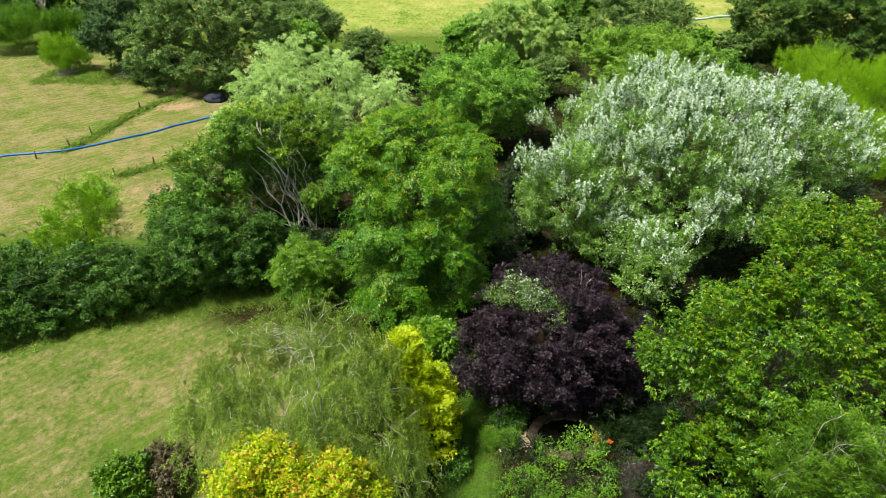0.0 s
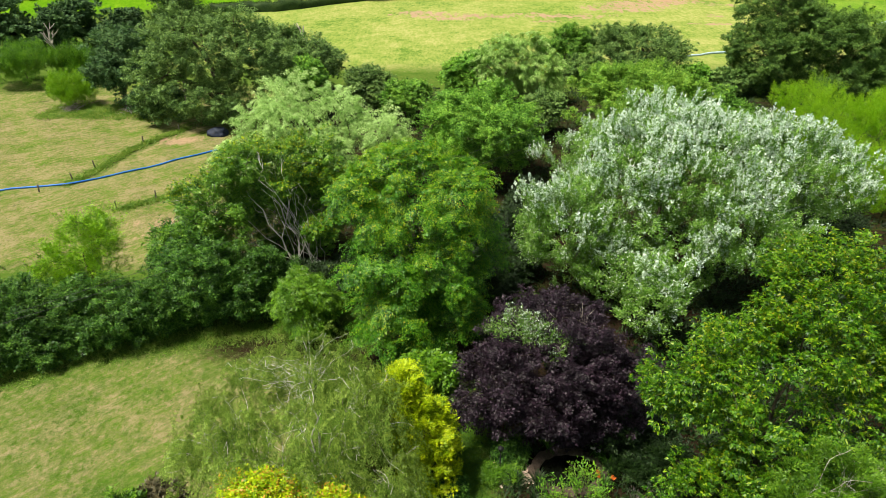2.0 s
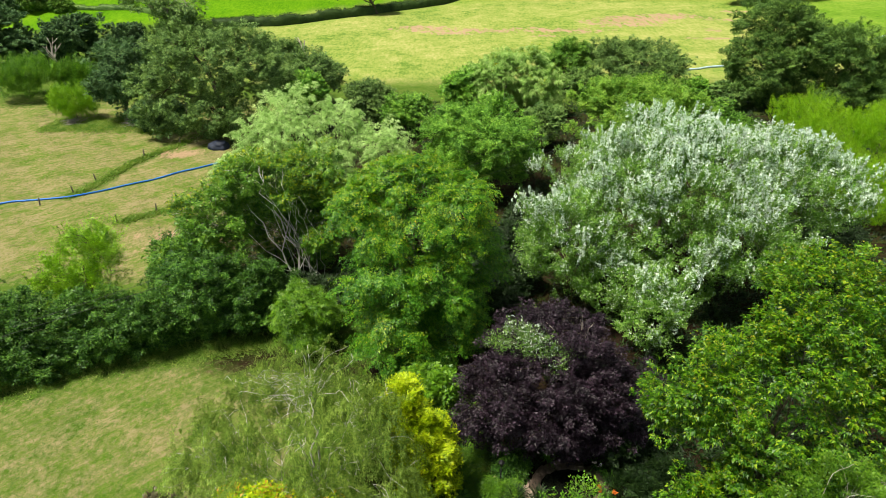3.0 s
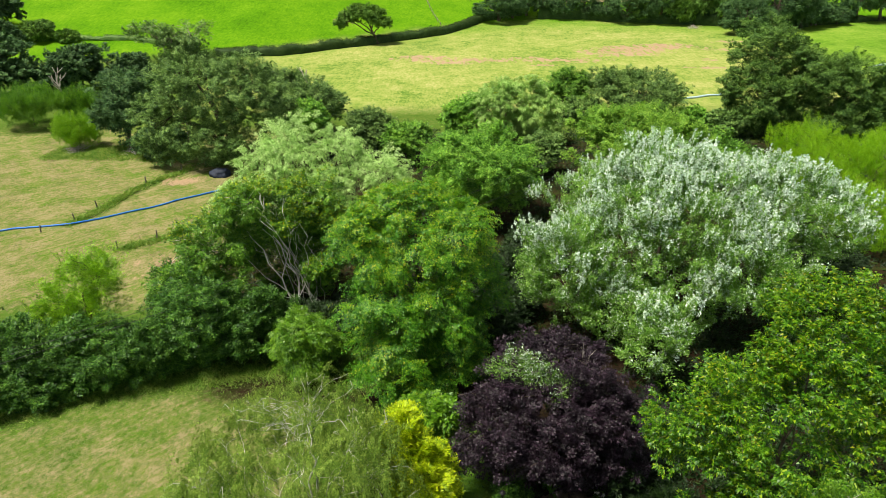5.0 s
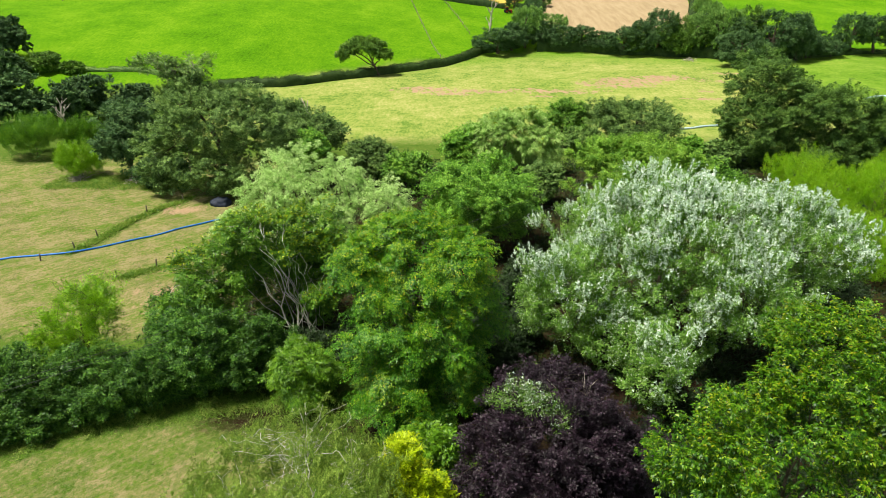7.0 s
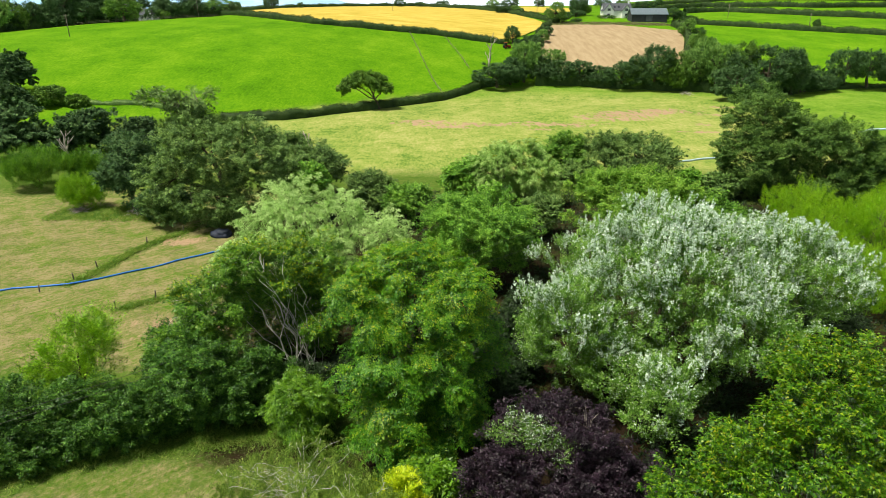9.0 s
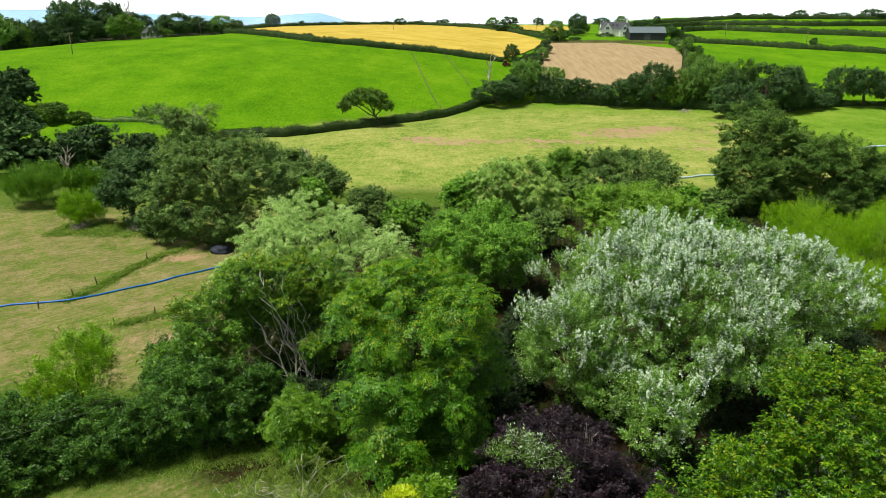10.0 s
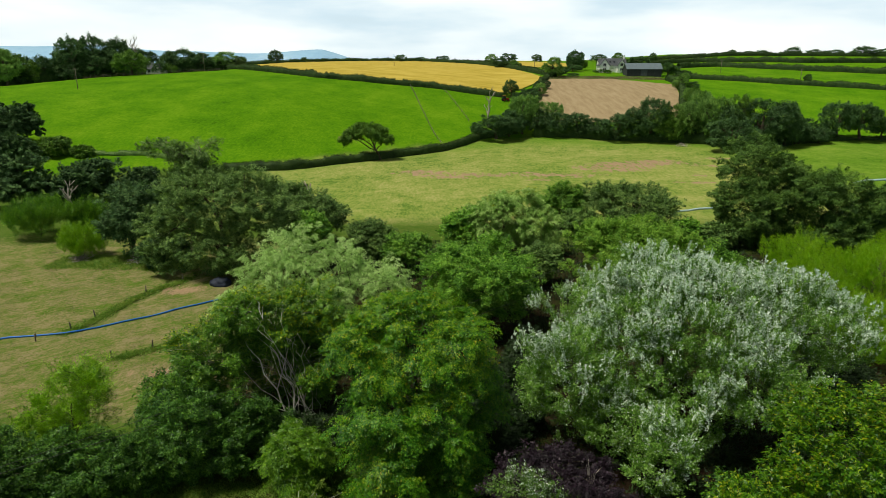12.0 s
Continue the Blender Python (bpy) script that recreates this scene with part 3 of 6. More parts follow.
def one_lobe(rng, x, y, z, rx, ry, rz, n=5):
    """Break a plain crown up into overlapping lobes."""
    out = [(x, y, z, rx * 0.78, ry * 0.78, rz * 0.86)]
    for i in range(n):
        a = (i + rng.uniform(-0.3, 0.3)) * 2 * math.pi / n
        e = rng.uniform(-0.6, 0.6)
        s = rng.uniform(0.40, 0.56)
        out.append((x + math.cos(a) * rx * (0.98 - s), y + math.sin(a) * ry * (0.98 - s), z + e * rz * 0.75, rx * s, ry * s, rz * s * 0.9))
    return out


def simple_tree(name, label, x, y, z, r, rz, habit, leaves, seed, stem=None, lobes=5, **kw):
    """A tree or bush with a roundish crown about (x, y, z)."""
    rng = np.random.default_rng(seed + 1000)
    return tree(name, label, (x, y), one_lobe(rng, x, y, z, r, r, rz, lobes), habit, leaves, stem=stem or 0.06 + 0.022 * (z + rz), seed=seed, **kw)


def ridge(pts, step):
    """Points along a line of posts, with the way it runs."""
    pts = np.asarray(pts, float)
    seg = np.linalg.norm(np.diff(pts, axis=0), axis=1)
    s = np.concatenate([[0], np.cumsum(seg)])
    k = np.arange(0, s[-1], step)
    xy = np.stack([np.interp(k, s, pts[:, 0]), np.interp(k, s, pts[:, 1])], 1)
    return xy, unit(np.gradient(xy, axis=0))


def hedge(label, pts, height, breadth, leaves, seed, leaf=0.5, per_m=40, name="hedge", uneven=0.18, group="field hedges"):
    """A hedge along a line: a lumpy inner body set about with leaves."""
    rng = np.random.default_rng(seed)
    xy, way = ridge(pts, 1.2)
    n = len(xy)
    wav = 1 + uneven * np.sin(np.arange(n) * 0.45 + rng.uniform(0, 6)) * np.sin(np.arange(n) * 0.17 + 1) + rng.normal(0, uneven * 0.4, n)
    z0 = land(xy[:, 0], xy[:, 1])
    nx = np.stack([way[:, 1], -way[:, 0]], 1)
    prof = [(-0.42, -0.1), (-0.46, 0.55), (-0.3, 0.84), (0.0, 0.92), (0.3, 0.84), (0.46, 0.55), (0.42, -0.1)]
    V = np.empty((n, len(prof), 3))
    for j, (u, w) in enumerate(prof):
        jit = rng.normal(0, 0.05, n)
        V[:, j, :2] = xy + nx * ((u + jit) * breadth)[:, None]
        V[:, j, 2] = z0 + w * height * wav
    k = len(prof)
    f = [(i * k + j, (i + 1) * k + j, (i + 1) * k + j + 1, i * k + j + 1) for i in range(n - 1) for j in range(k - 1)]
    x0, y0 = xy[0]
    top = thing(name, x0, y0, float(z0[0]), label, "hedge", group)
    o = np.array([x0, y0, z0[0]])
    part_mesh("inner_growth", mesh_of("inner_growth", V.reshape(-1, 3) - o, f), leaves, top)
    m = int(n * 1.2 * per_m)
    i = rng.integers(0, n, m)
    a = rng.uniform(-0.15, math.pi + 0.15, m)
    u, w = np.cos(a) * 0.5, np.maximum(np.sin(a), 0) ** 0.7
    w = np.where(np.abs(np.cos(a)) > 0.8, rng.random(m) * 0.7, w)
    p = np.empty((m, 3))
    p[:, :2] = xy[i] + nx[i] * (u * breadth)[:, None] + way[i] * rng.uniform(-0.7, 0.7, (m, 1))
    p[:, 2] = z0[i] + w * height * wav[i] * rng.uniform(0.9, 1.06, m)
    nrm = unit(np.concatenate([nx[i] * np.cos(a)[:, None], np.sin(a)[:, None]], 1))
    way3 = unit(nrm * 0.5 + rng.normal(0, 0.7, (m, 3)) + np.array([0, 0, 0.3]))
    v, f = blades(rng, p - o, way3, unit(nrm + rng.normal(0, 0.6, (m, 3))), leaf, 0.6, True)
    part_mesh("leaves", mesh_of("leaves", v, f), leaves, top)
    return top


def inside(poly, x, y):
    """Whether points lie in a polygon of the plan."""
    r = np.zeros(np.shape(x), bool)
    for (x0, y0), (x1, y1) in zip(poly, poly[1:] + poly[:1]):
        c = (y0 > y) != (y1 > y)
        r ^= c & (x < (x1 - x0) * (y - y0) / (y1 - y0 + 1e-12) + x0)
    return r


def field_sheet(name, label, poly, cell, lift, material):
    """A crop that lies over the ground inside a polygon of the plan."""
    P = np.array(poly)
    xs, ys = np.arange(P[:, 0].min(), P[:, 0].max(), cell), np.arange(P[:, 1].min(), P[:, 1].max(), cell)
    X, Y = np.meshgrid(xs, ys, indexing="ij")
    ok = inside(poly, X[:-1, :-1] + cell / 2, Y[:-1, :-1] + cell / 2)
    idx = np.arange(X.size).reshape(X.shape)
    f = np.stack([idx[:-1, :-1][ok], idx[1:, :-1][ok], idx[1:, 1:][ok], idx[:-1, 1:][ok]], 1)
    count = np.bincount(f.ravel(), minlength=X.size).reshape(X.shape)
    rim = (count > 0) & (count < 4)
    x, y = X[rim], Y[rim]
    best, bx, by = np.full(x.shape, 1e9), x.copy(), y.copy()
    for (x0, y0), (x1, y1) in zip(poly, poly[1:] + poly[:1]):
        k = np.clip(((x - x0) * (x1 - x0) + (y - y0) * (y1 - y0)) / ((x1 - x0) ** 2 + (y1 - y0) ** 2), 0, 1)
        px, py = x0 + k * (x1 - x0), y0 + k * (y1 - y0)
        d = np.hypot(px - x, py - y)
        bx, by, best = np.where(d < best, px, bx), np.where(d < best, py, by), np.minimum(d, best)
    X[rim], Y[rim] = bx, by
    v = np.stack([X, Y, land(X, Y) + lift], 2).reshape(-1, 3)
    used, f = np.unique(f, return_inverse=True)
    ob = part_mesh(name, mesh_of(name, v[used], f.reshape(-1, 4)), material, smooth=True)
    return tagged(ob, label, "field", kind="structure")


# ---------------------------------------------------------------- ground
def near_line(x, y, pts, w):
    """1 on a line of the plan, falling to 0 at the distance w."""
    best = np.full(np.shape(x), 1e9)
    for (x0, y0), (x1, y1) in zip(pts, pts[1:]):
        t = np.clip(((x - x0) * (x1 - x0) + (y - y0) * (y1 - y0)) / ((x1 - x0) ** 2 + (y1 - y0) ** 2), 0, 1)
        best = np.minimum(best, np.hypot(x - x0 - t * (x1 - x0), y - y0 - t * (y1 - y0)))
    return np.clip(1 - best / w, 0, 1)


DITCH = [(-43.2, 66.6), (-41.9, 71.1), (-41.3, 74.4), (-40.3, 78.9), (-38.0, 82.8), (-36.0, 85.8)]
FENCE_LINE = [(-34.5, 60.1), (-32.5, 61.5), (-30.3, 63.6), (-28.0, 66.0), (-25, 68.6)]
OLD_TRACK = [(-60, 73), (-56.3, 75.9), (-53.6, 78.9), (-51.0, 82.5), (-48.9, 86.4)]
FOOT_HEDGE = [(-62, 178), (-45.7, 178.5), (-23.5, 195), (-0.8, 214), (14, 240), (30, 254)]
STREAM = [(-16, 37.5), (-8, 37.2), (-0.2, 35.8), (4.0, 39), (5.8, 47), (4.5, 54), (0, 62)]


WORN = [(-5, 174, 7, 3.2), (3, 168, 5, 2.4), (11.4, 171.4, 6, 2.2), (22, 173, 6, 2), (33, 171, 9, 2.4), (26, 165, 4, 1.2), (55, 187, 10, 4.5), (66, 193, 8, 3.5), (50, 180, 7, 2.4), (41, 184, 4, 2), (79, 188, 5, 1.8), (66, 161, 5, 1.5),
        (70, 172, 4, 1.4), (-26, 56, 4, 2), (-36, 81, 2.6, 1.5), (90, 200, 6, 2), (-32, 222, 3, 1.2)]


def build_ground():
    def axis(a, b, step, far, grow):
        k = [a, b]
        mid = list(np.arange(a, b + 0.01, step))
        up, d = [], step
        p = b
        while p < far:
            d *= grow
            p += d
            up.append(p)
        return mid, up
    mx, ux = axis(-70, 70, 1.6, 4200, 1.07)
    xs = np.array([-v for v in reversed(ux)] + mx + ux)
    my, uy = axis(-10, 130, 1.5, 4300, 1.05)
    dn = [-10 - 4 * 1.35 ** i for i in range(20)]
    ys = np.array(list(reversed(dn)) + my + uy)
    X, Y = np.meshgrid(xs, ys, indexing="ij")
    Z = land(X, Y)
    Z = Z - 0.5 * near_line(X, Y, STREAM, 2.6) - 0.12 * near_line(X, Y, DITCH, 1.2)
    idx = np.arange(X.size).reshape(X.shape)
    f = np.stack([idx[:-1, :-1], idx[1:, :-1], idx[1:, 1:], idx[:-1, 1:]], -1).reshape(-1, 4)
    me = mesh_of("ground", np.stack([X, Y, Z], 2).reshape(-1, 3), f)
    hedge_front = np.interp(X, (-60, -31, -26.5, -20.8, -13.4, -6), (29, 33.4, 36.2, 37.8, 39.4, 40))
    paddock = np.clip((hedge_front - Y - 0.8) / 2.2, 0, 1) * np.clip((-7.5 - X) / 3.0, 0, 1)
    left_field = np.clip((Y - 47) / 3, 0, 1) * np.clip((-14 - X) / 4, 0, 1) * np.clip((112 - Y) / 14, 0, 1)
    mid_field = np.clip((Y - 116) / 8, 0, 1) * np.clip((foot(X) + 8 - Y) / 5, 0, 1) * np.clip((X + 55) / 8, 0, 1)
    dry = np.maximum.reduce([paddock * (0.60 + 0.16 * np.sin(X * 0.45 + 1.5 * np.sin(Y * 0.3)) * np.sin(Y * 0.55 + 1)), left_field, mid_field * (0.9 + 0.1 * np.sin(X * 0.03 + Y * 0.07))])
    dry *= 1 - 0.9 * near_line(X, Y, DITCH, 1.6) ** 0.5 * 1.0
    dry *= 1 - 0.9 * near_line(X, Y, FENCE_LINE, 1.2) ** 0.5
    dry *= 1 - 0.5 * near_line(X, Y, OLD_TRACK, 0.9)
    lush = np.clip((Y - foot(X) - 4) / 4, 0, 1)
    lush = np.maximum(lush, (0.08 + 0.12 * np.sin(X * 0.05) * np.sin(Y * 0.04 + X * 0.02)) * mid_field)
    lush = np.maximum(lush, 0.75 * np.clip((X - 78) / 30, 0, 1) * mid_field)
    lush = np.maximum(lush, 0.6 * np.clip((Y - foot(X) + 22) / 20, 0, 1) * mid_field)
    path = np.clip(2.2 - np.abs(X - 1.5) / 1.0, 0, 1) * np.clip((34 - Y) / 2, 0, 1)
    # little lush green, so the path's colour stays dark as in tree shade
    lush = np.maximum(lush, path * 0.3)
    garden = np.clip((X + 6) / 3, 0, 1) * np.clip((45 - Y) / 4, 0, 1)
    # bare earth of stream, garden and tree belt, with their shade in its colour
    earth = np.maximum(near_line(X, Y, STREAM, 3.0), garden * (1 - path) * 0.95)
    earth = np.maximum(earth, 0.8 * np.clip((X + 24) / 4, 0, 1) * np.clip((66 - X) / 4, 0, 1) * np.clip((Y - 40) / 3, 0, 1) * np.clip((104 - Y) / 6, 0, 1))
    col = me.color_attributes.new("cover", "FLOAT_COLOR", "POINT")
    worn = np.zeros_like(dry)
    for wx, wy, a, c in WORN:
        worn = np.maximum(worn, np.clip(1.5 - np.hypot((X - wx) / (a * 1.5), (Y - wy) / (c * 1.7)), 0, 1))
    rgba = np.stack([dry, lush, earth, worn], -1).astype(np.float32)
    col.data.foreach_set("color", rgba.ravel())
    graze = me.color_attributes.new("grazing", "FLOAT_COLOR", "POINT")
    graze.data.foreach_set("color", np.repeat(mid_field[..., None], 4, -1).astype(np.float32).ravel())
    ob = part_mesh("ground", me, PASTURE, smooth=True)
    tagged(ob, "rolling pasture, mown dry hay meadow and lush green hillside", "ground", kind="structure")


build_ground()


# ---------------------------------------------------------------- crops on the hill
field_sheet("barley_field", "golden ripe barley field over the brow of the hill",
            [(-124, 378), (-60, 316), (-6, 319), (27, 314), (42, 335), (60, 372), (36, 520), (-20, 600), (-130, 540)], 2.5, 0.5, BARLEY)
field_sheet("barley_field_far", "far golden barley field below a skyline hedge",
            [(42, 540), (75, 470), (112, 520), (110, 640), (30, 680)], 4, 0.6, BARLEY)
field_sheet("stubble_field", "bare buff-coloured harvested field below the farm",
            [(38, 268), (39.5, 288), (50, 340), (62, 374), (95, 372), (125, 350), (116, 318), (100, 268), (83, 262)], 2.0, 0.2, STUBBLE)

# ---------------------------------------------------------------- garden and stream-side trees
tree("white_poplar", "broad white poplar with silvery wind-turned leaves", (19, 47.5),
     [(18.4, 48.0, 8.6, 10.0, 9.0, 5.8), (10.3, 44.5, 6.3, 4.7, 4.9, 5.0), (28.0, 49.0, 9.0, 4.6, 4.7, 4.9), (31.4, 47.0, 8.6, 3.3, 3.5, 3.3), (19.5, 43.5, 5.4, 4.4, 3.4, 4.2),
      (15.1, 37.5, 4.6, 2.5, 2.5, 3.1), (19.8, 50.0, 11.6, 5.0, 5.0, 2.8), (14.0, 43.0, 3.6, 4.6, 4.8, 2.4), (23.8, 43.5, 6.7, 4.6, 4.6, 3.2)],
     "tuft", LEAF_POPLAR, BARK, 0.26, 11, twigs=70, stems=2, leaf=0.115, width=0.85, per=50, rough=0.34, bough=1.5,
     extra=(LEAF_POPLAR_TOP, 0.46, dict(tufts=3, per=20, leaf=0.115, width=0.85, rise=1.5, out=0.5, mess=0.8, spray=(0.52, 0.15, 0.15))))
tree("white_poplar_sapling", "young white poplar with pale leaves over a purple tree", (5.8, 32.6), [(3.9, 29.3, 7.9, 1.0, 0.9, 0.6), (5.1, 28.9, 7.6, 1.1, 0.9, 0.6), (6.4, 28.2, 7.2, 0.8, 0.8, 0.6)],
     "tuft", LEAF_POPLAR, BARK_PALE, 0.07, 12, extra=(LEAF_POPLAR_TOP, 0.1, dict(per=8, leaf=0.09)), twigs=30, density=0.55, per=44, leaf=0.1, rough=0.4, inner=0)
tree("hornbeam", "tall bright-green hornbeam with tiers of drooping boughs", (-1.6, 38.8),
     [(-2.2, 38.6, 12.2, 4.6, 4.2, 2.8), (-5.5, 37.2, 12.6, 1.8, 1.7, 2.4), (1.2, 37.8, 11.6, 2.0, 1.9, 3.6), (-2.4, 39.0, 13.9, 3.2, 2.9, 1.2), (-3.8, 35.7, 8.7, 3.1, 2.8, 1.9), (-0.5, 36.0, 8.0, 2.6, 2.4, 2.3),
      (-3.1, 35.1, 5.5, 3.4, 3.0, 1.8), (0.6, 36.6, 4.4, 2.2, 1.9, 4.0), (-2.3, 35.2, 2.6, 3.6, 2.9, 2.2), (2.4, 38.6, 8.6, 1.4, 1.3, 4.0), (-4.7, 36.6, 10.6, 2.2, 2.0, 2.2)],
     "tier", LEAF_BEECH, BARK, 0.3, 21, twigs=70, bough=1.75, rough=0.32, under=0.10, inner=0.3, leaf=0.090, width=0.85, per=84, mess=0.45, form=0.75, out=1.0, rise=-0.25, sag=0.7, spray=(0.80, 0.50, 0.12), extra=(LEAF_SPRING_LIT, 0.56, dict(per=34)))
tree("alder", "dark green alder with pale bare stems showing", (-11.0, 46.4),
     [(-14.5, 48.8, 9.0, 5.0, 2.9, 3.3), (-18.7, 45.7, 6.6, 3.2, 2.8, 4.6), (-15.9, 47.4, 10.2, 2.3, 1.9, 2.2), (-20.7, 43.6, 4.4, 2.7, 2.3, 3.6), (-9.7, 49.5, 7.2, 2.2, 1.6, 4.8), (-14.8, 51.5, 4.4, 5.2, 2.8, 4.4), (-11.5, 50.0, 10.2, 2.9, 1.9, 2.2), (-12.0, 48.9, 5.4, 2.8, 1.2, 4.2), (-10.4, 46.0, 5.0, 1.2, 0.7, 1.3)],
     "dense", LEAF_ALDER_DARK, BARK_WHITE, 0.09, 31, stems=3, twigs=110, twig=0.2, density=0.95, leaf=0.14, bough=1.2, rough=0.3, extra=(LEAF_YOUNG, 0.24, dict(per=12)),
     fan=[((-11.2 + 0.16 * k, 46.3, 0.2), (x, 45.5 + 0.35 * (k % 3), z - 0.4), 0.046 - 0.0025 * k) for k, (x, z) in enumerate([(-14.0, 11.2), (-13.6, 8.4), (-12.8, 10.6), (-11.4, 10.0), (-10.6, 8.6), (-14.6, 9.2), (-9.9, 7.0), (-15.2, 7.4)])])
tree("pale_willow", "pale grey-green willow with hanging leaves", (-14.0, 65.4),
     [(-15.4, 66.0, 8.0, 6.0, 5.4, 5.0), (-22.2, 62.7, 5.2, 2.0, 1.8, 2.5), (-6.4, 64.0, 7.2, 3.1, 2.8, 2.7), (-11.4, 67.2, 7.4, 4.0, 3.8, 3.8), (-19.0, 63.7, 7.4, 3.6, 3.2, 3.4), (-13.6, 62.4, 5.4, 4.8, 4.0, 3.6)],
     "willow", LEAF_WILLOW, BARK, 0.4, 41, twigs=40, per=84, leaf=0.185, bough=1.8, sag=0.85, width=0.3, rough=0.24, density=1.15, under=0.5)
tree("purple_plum", "dark purple-leaved ornamental plum tree", (6.5, 28.8),
     [(6.3, 29.0, 5.5, 4.8, 4.8, 3.0), (3.1, 28.0, 4.2, 2.3, 2.3, 2.9), (9.7, 28.5, 3.9, 3.0, 3.0, 3.7), (6.4, 31.0, 7.0, 3.6, 2.6, 1.4), (6.6, 26.8, 4.0, 2.8, 2.2, 2.4), (8.4, 27.6, 2.6, 2.6, 2.2, 2.0)],
     "dense", LEAF_PURPLE, BARK, 0.18, 51, reach=0.3, twig=0.07, twigs=110, leaf=0.115, per=76, bough=1.1, rough=0.3)
tree("walnut_tree", "large yellow-green walnut tree with long drooping leaves", (16.5, 22.8),
     [(16.6, 23.0, 9.6, 4.8, 5.0, 5.2), (18.4, 25.0, 13.0, 3.4, 3.4, 2.6), (12.5, 22.6, 9.9, 2.1, 2.3, 2.4), (15.9, 21.0, 5.9, 2.7, 3.1, 3.1), (21.9, 24.0, 11.6, 4.1, 4.1, 5.0), (18.6, 20.6, 4.6, 3.3, 3.3, 3.0), (12.9, 20.4, 4.0, 2.6, 2.4, 2.4), (10.9, 23.6, 8.0, 1.3, 1.4, 1.5)],
     "rosette", LEAF_WALNUT, BARK, 0.13, 61, twigs=170, inner=0.3, twig=0.055, reach=0.05, per=24, leaf=0.125, width=0.6, hang=0.75, spray=(0.25, 0.25, 0.09), mess=0.5, form=0.6, rough=0.38, bough=1.15, gap=0.38,
     extra=(LEAF_WALNUT_LIT_TIP, 0.30, dict(per=14)))
tree("young_ash", "young ash tree with feathery leaves beside the walnut", (16.4, 16.4), [(15.9, 17.0, 9.4, 1.8, 1.7, 1.6), (14.3, 16.6, 8.7, 1.35, 1.3, 1.4), (17.5, 16.4, 7.9, 1.7, 1.6, 2.0), (15.6, 16.3, 6.6, 1.7, 1.5, 1.8)],
     "frond", LEAF_ASH, BARK_PALE, 0.10, 62, twigs=60, width=0.34, leaf=0.115, per=48)
tree("weeping_birch", "grey-green weeping birch with fine hanging twigs", (-7.0, 23.4),
     [(-7.3, 23.0, 5.8, 5.7, 5.0, 3.3), (-6.7, 25.2, 7.9, 2.8, 2.6, 1.8), (-4.6, 23.6, 6.6, 2.4, 2.2, 2.0), (-11.0, 21.9, 4.6, 2.4, 2.4, 3.4), (-3.9, 22.8, 4.9, 2.5, 2.2, 3.6), (-3.4, 21.6, 3.6, 2.3, 2.0, 3.0), (-6.5, 20.4, 4.2, 3.4, 2.4, 3.0), (-2.6, 20.6, 2.6, 2.2, 2.0, 2.4)],
     "weep", LEAF_BIRCH, BARK_WHITE, 0.13, 71, twigs=240, twig=0.10, reach=0.12, bend=0.26, gap=0.56, inner=0.2, leaf=0.068, width=0.6, per=125)
tree("golden_cypress", "bright golden yellow cypress with flat sprays", (-1.0, 24.4), [(-0.9, 24.2, 2.4, 1.7, 1.8, 2.4), (-1.3, 24.9, 4.6, 1.5, 1.5, 2.2), (-2.1, 25.8, 6.5, 1.15, 1.15, 1.7)],
     "frond", LEAF_GOLD, BARK, 0.16, 72, twigs=10, gap=0.33, leaf=0.15, width=0.4, rise=0.3, sag=0.7, hang=0.1, mess=0.5, per=46, bough=0.9, category="conifer")
tree("golden_maple", "golden yellow maple with orange-tinged young leaves", (-7.0, 17.6), [(-8.3, 17.5, 5.6, 2.4, 2.3, 2.0), (-5.0, 17.8, 4.9, 1.9, 1.9, 2.0), (-7.9, 18.0, 6.8, 1.5, 1.4, 1.0), (-6.6, 16.6, 4.4, 2.4, 2.0, 2.2), (-6.5, 17.7, 5.5, 1.7, 1.7, 1.7)],
     "dense", LEAF_MAPLE, BARK, 0.18, 73, twigs=30, leaf=0.10, width=0.95, gap=0.42, per=74, mess=0.8)
simple_tree("ash_sapling", "slender light-green ash sapling standing in the hedge", -28.2, 42.4, 4.6, 3.5, 4.3, "frond", LEAF_SAPLING, 81, 0.10, twigs=90, gap=0.6, bough=1.8, spray=(0.8, 0.4, 0.12), leaf=0.13, per=48, inner=0.1, rough=0.3)
simple_tree("hazel_bush", "light green hazel bush beside the hornbeam", -10.4, 39.6, 2.6, 2.9, 2.5, "tier", LEAF_BRIGHT, 82, 0.08, twigs=20, leaf=0.10, per=90)
simple_tree("laurel_bush", "fresh green bush behind the golden cypress", -1.1, 30.4, 2.6, 1.9, 2.5, "broad", LEAF_BRIGHT, 83, 0.06, twigs=10)
simple_tree("rose_bush", "small green bush under the birch", -16.6, 21.2, 1.4, 1.4, 1.5, "dense", LEAF_BRIGHT, 84, 0.05, twigs=10)
simple_tree("berberis_bush", "dark bronze berberis bush beside the paddock", -15.0, 22.2, 1.2, 1.2, 1.3, "dense", LEAF_RED, 85, 0.05, twigs=20)

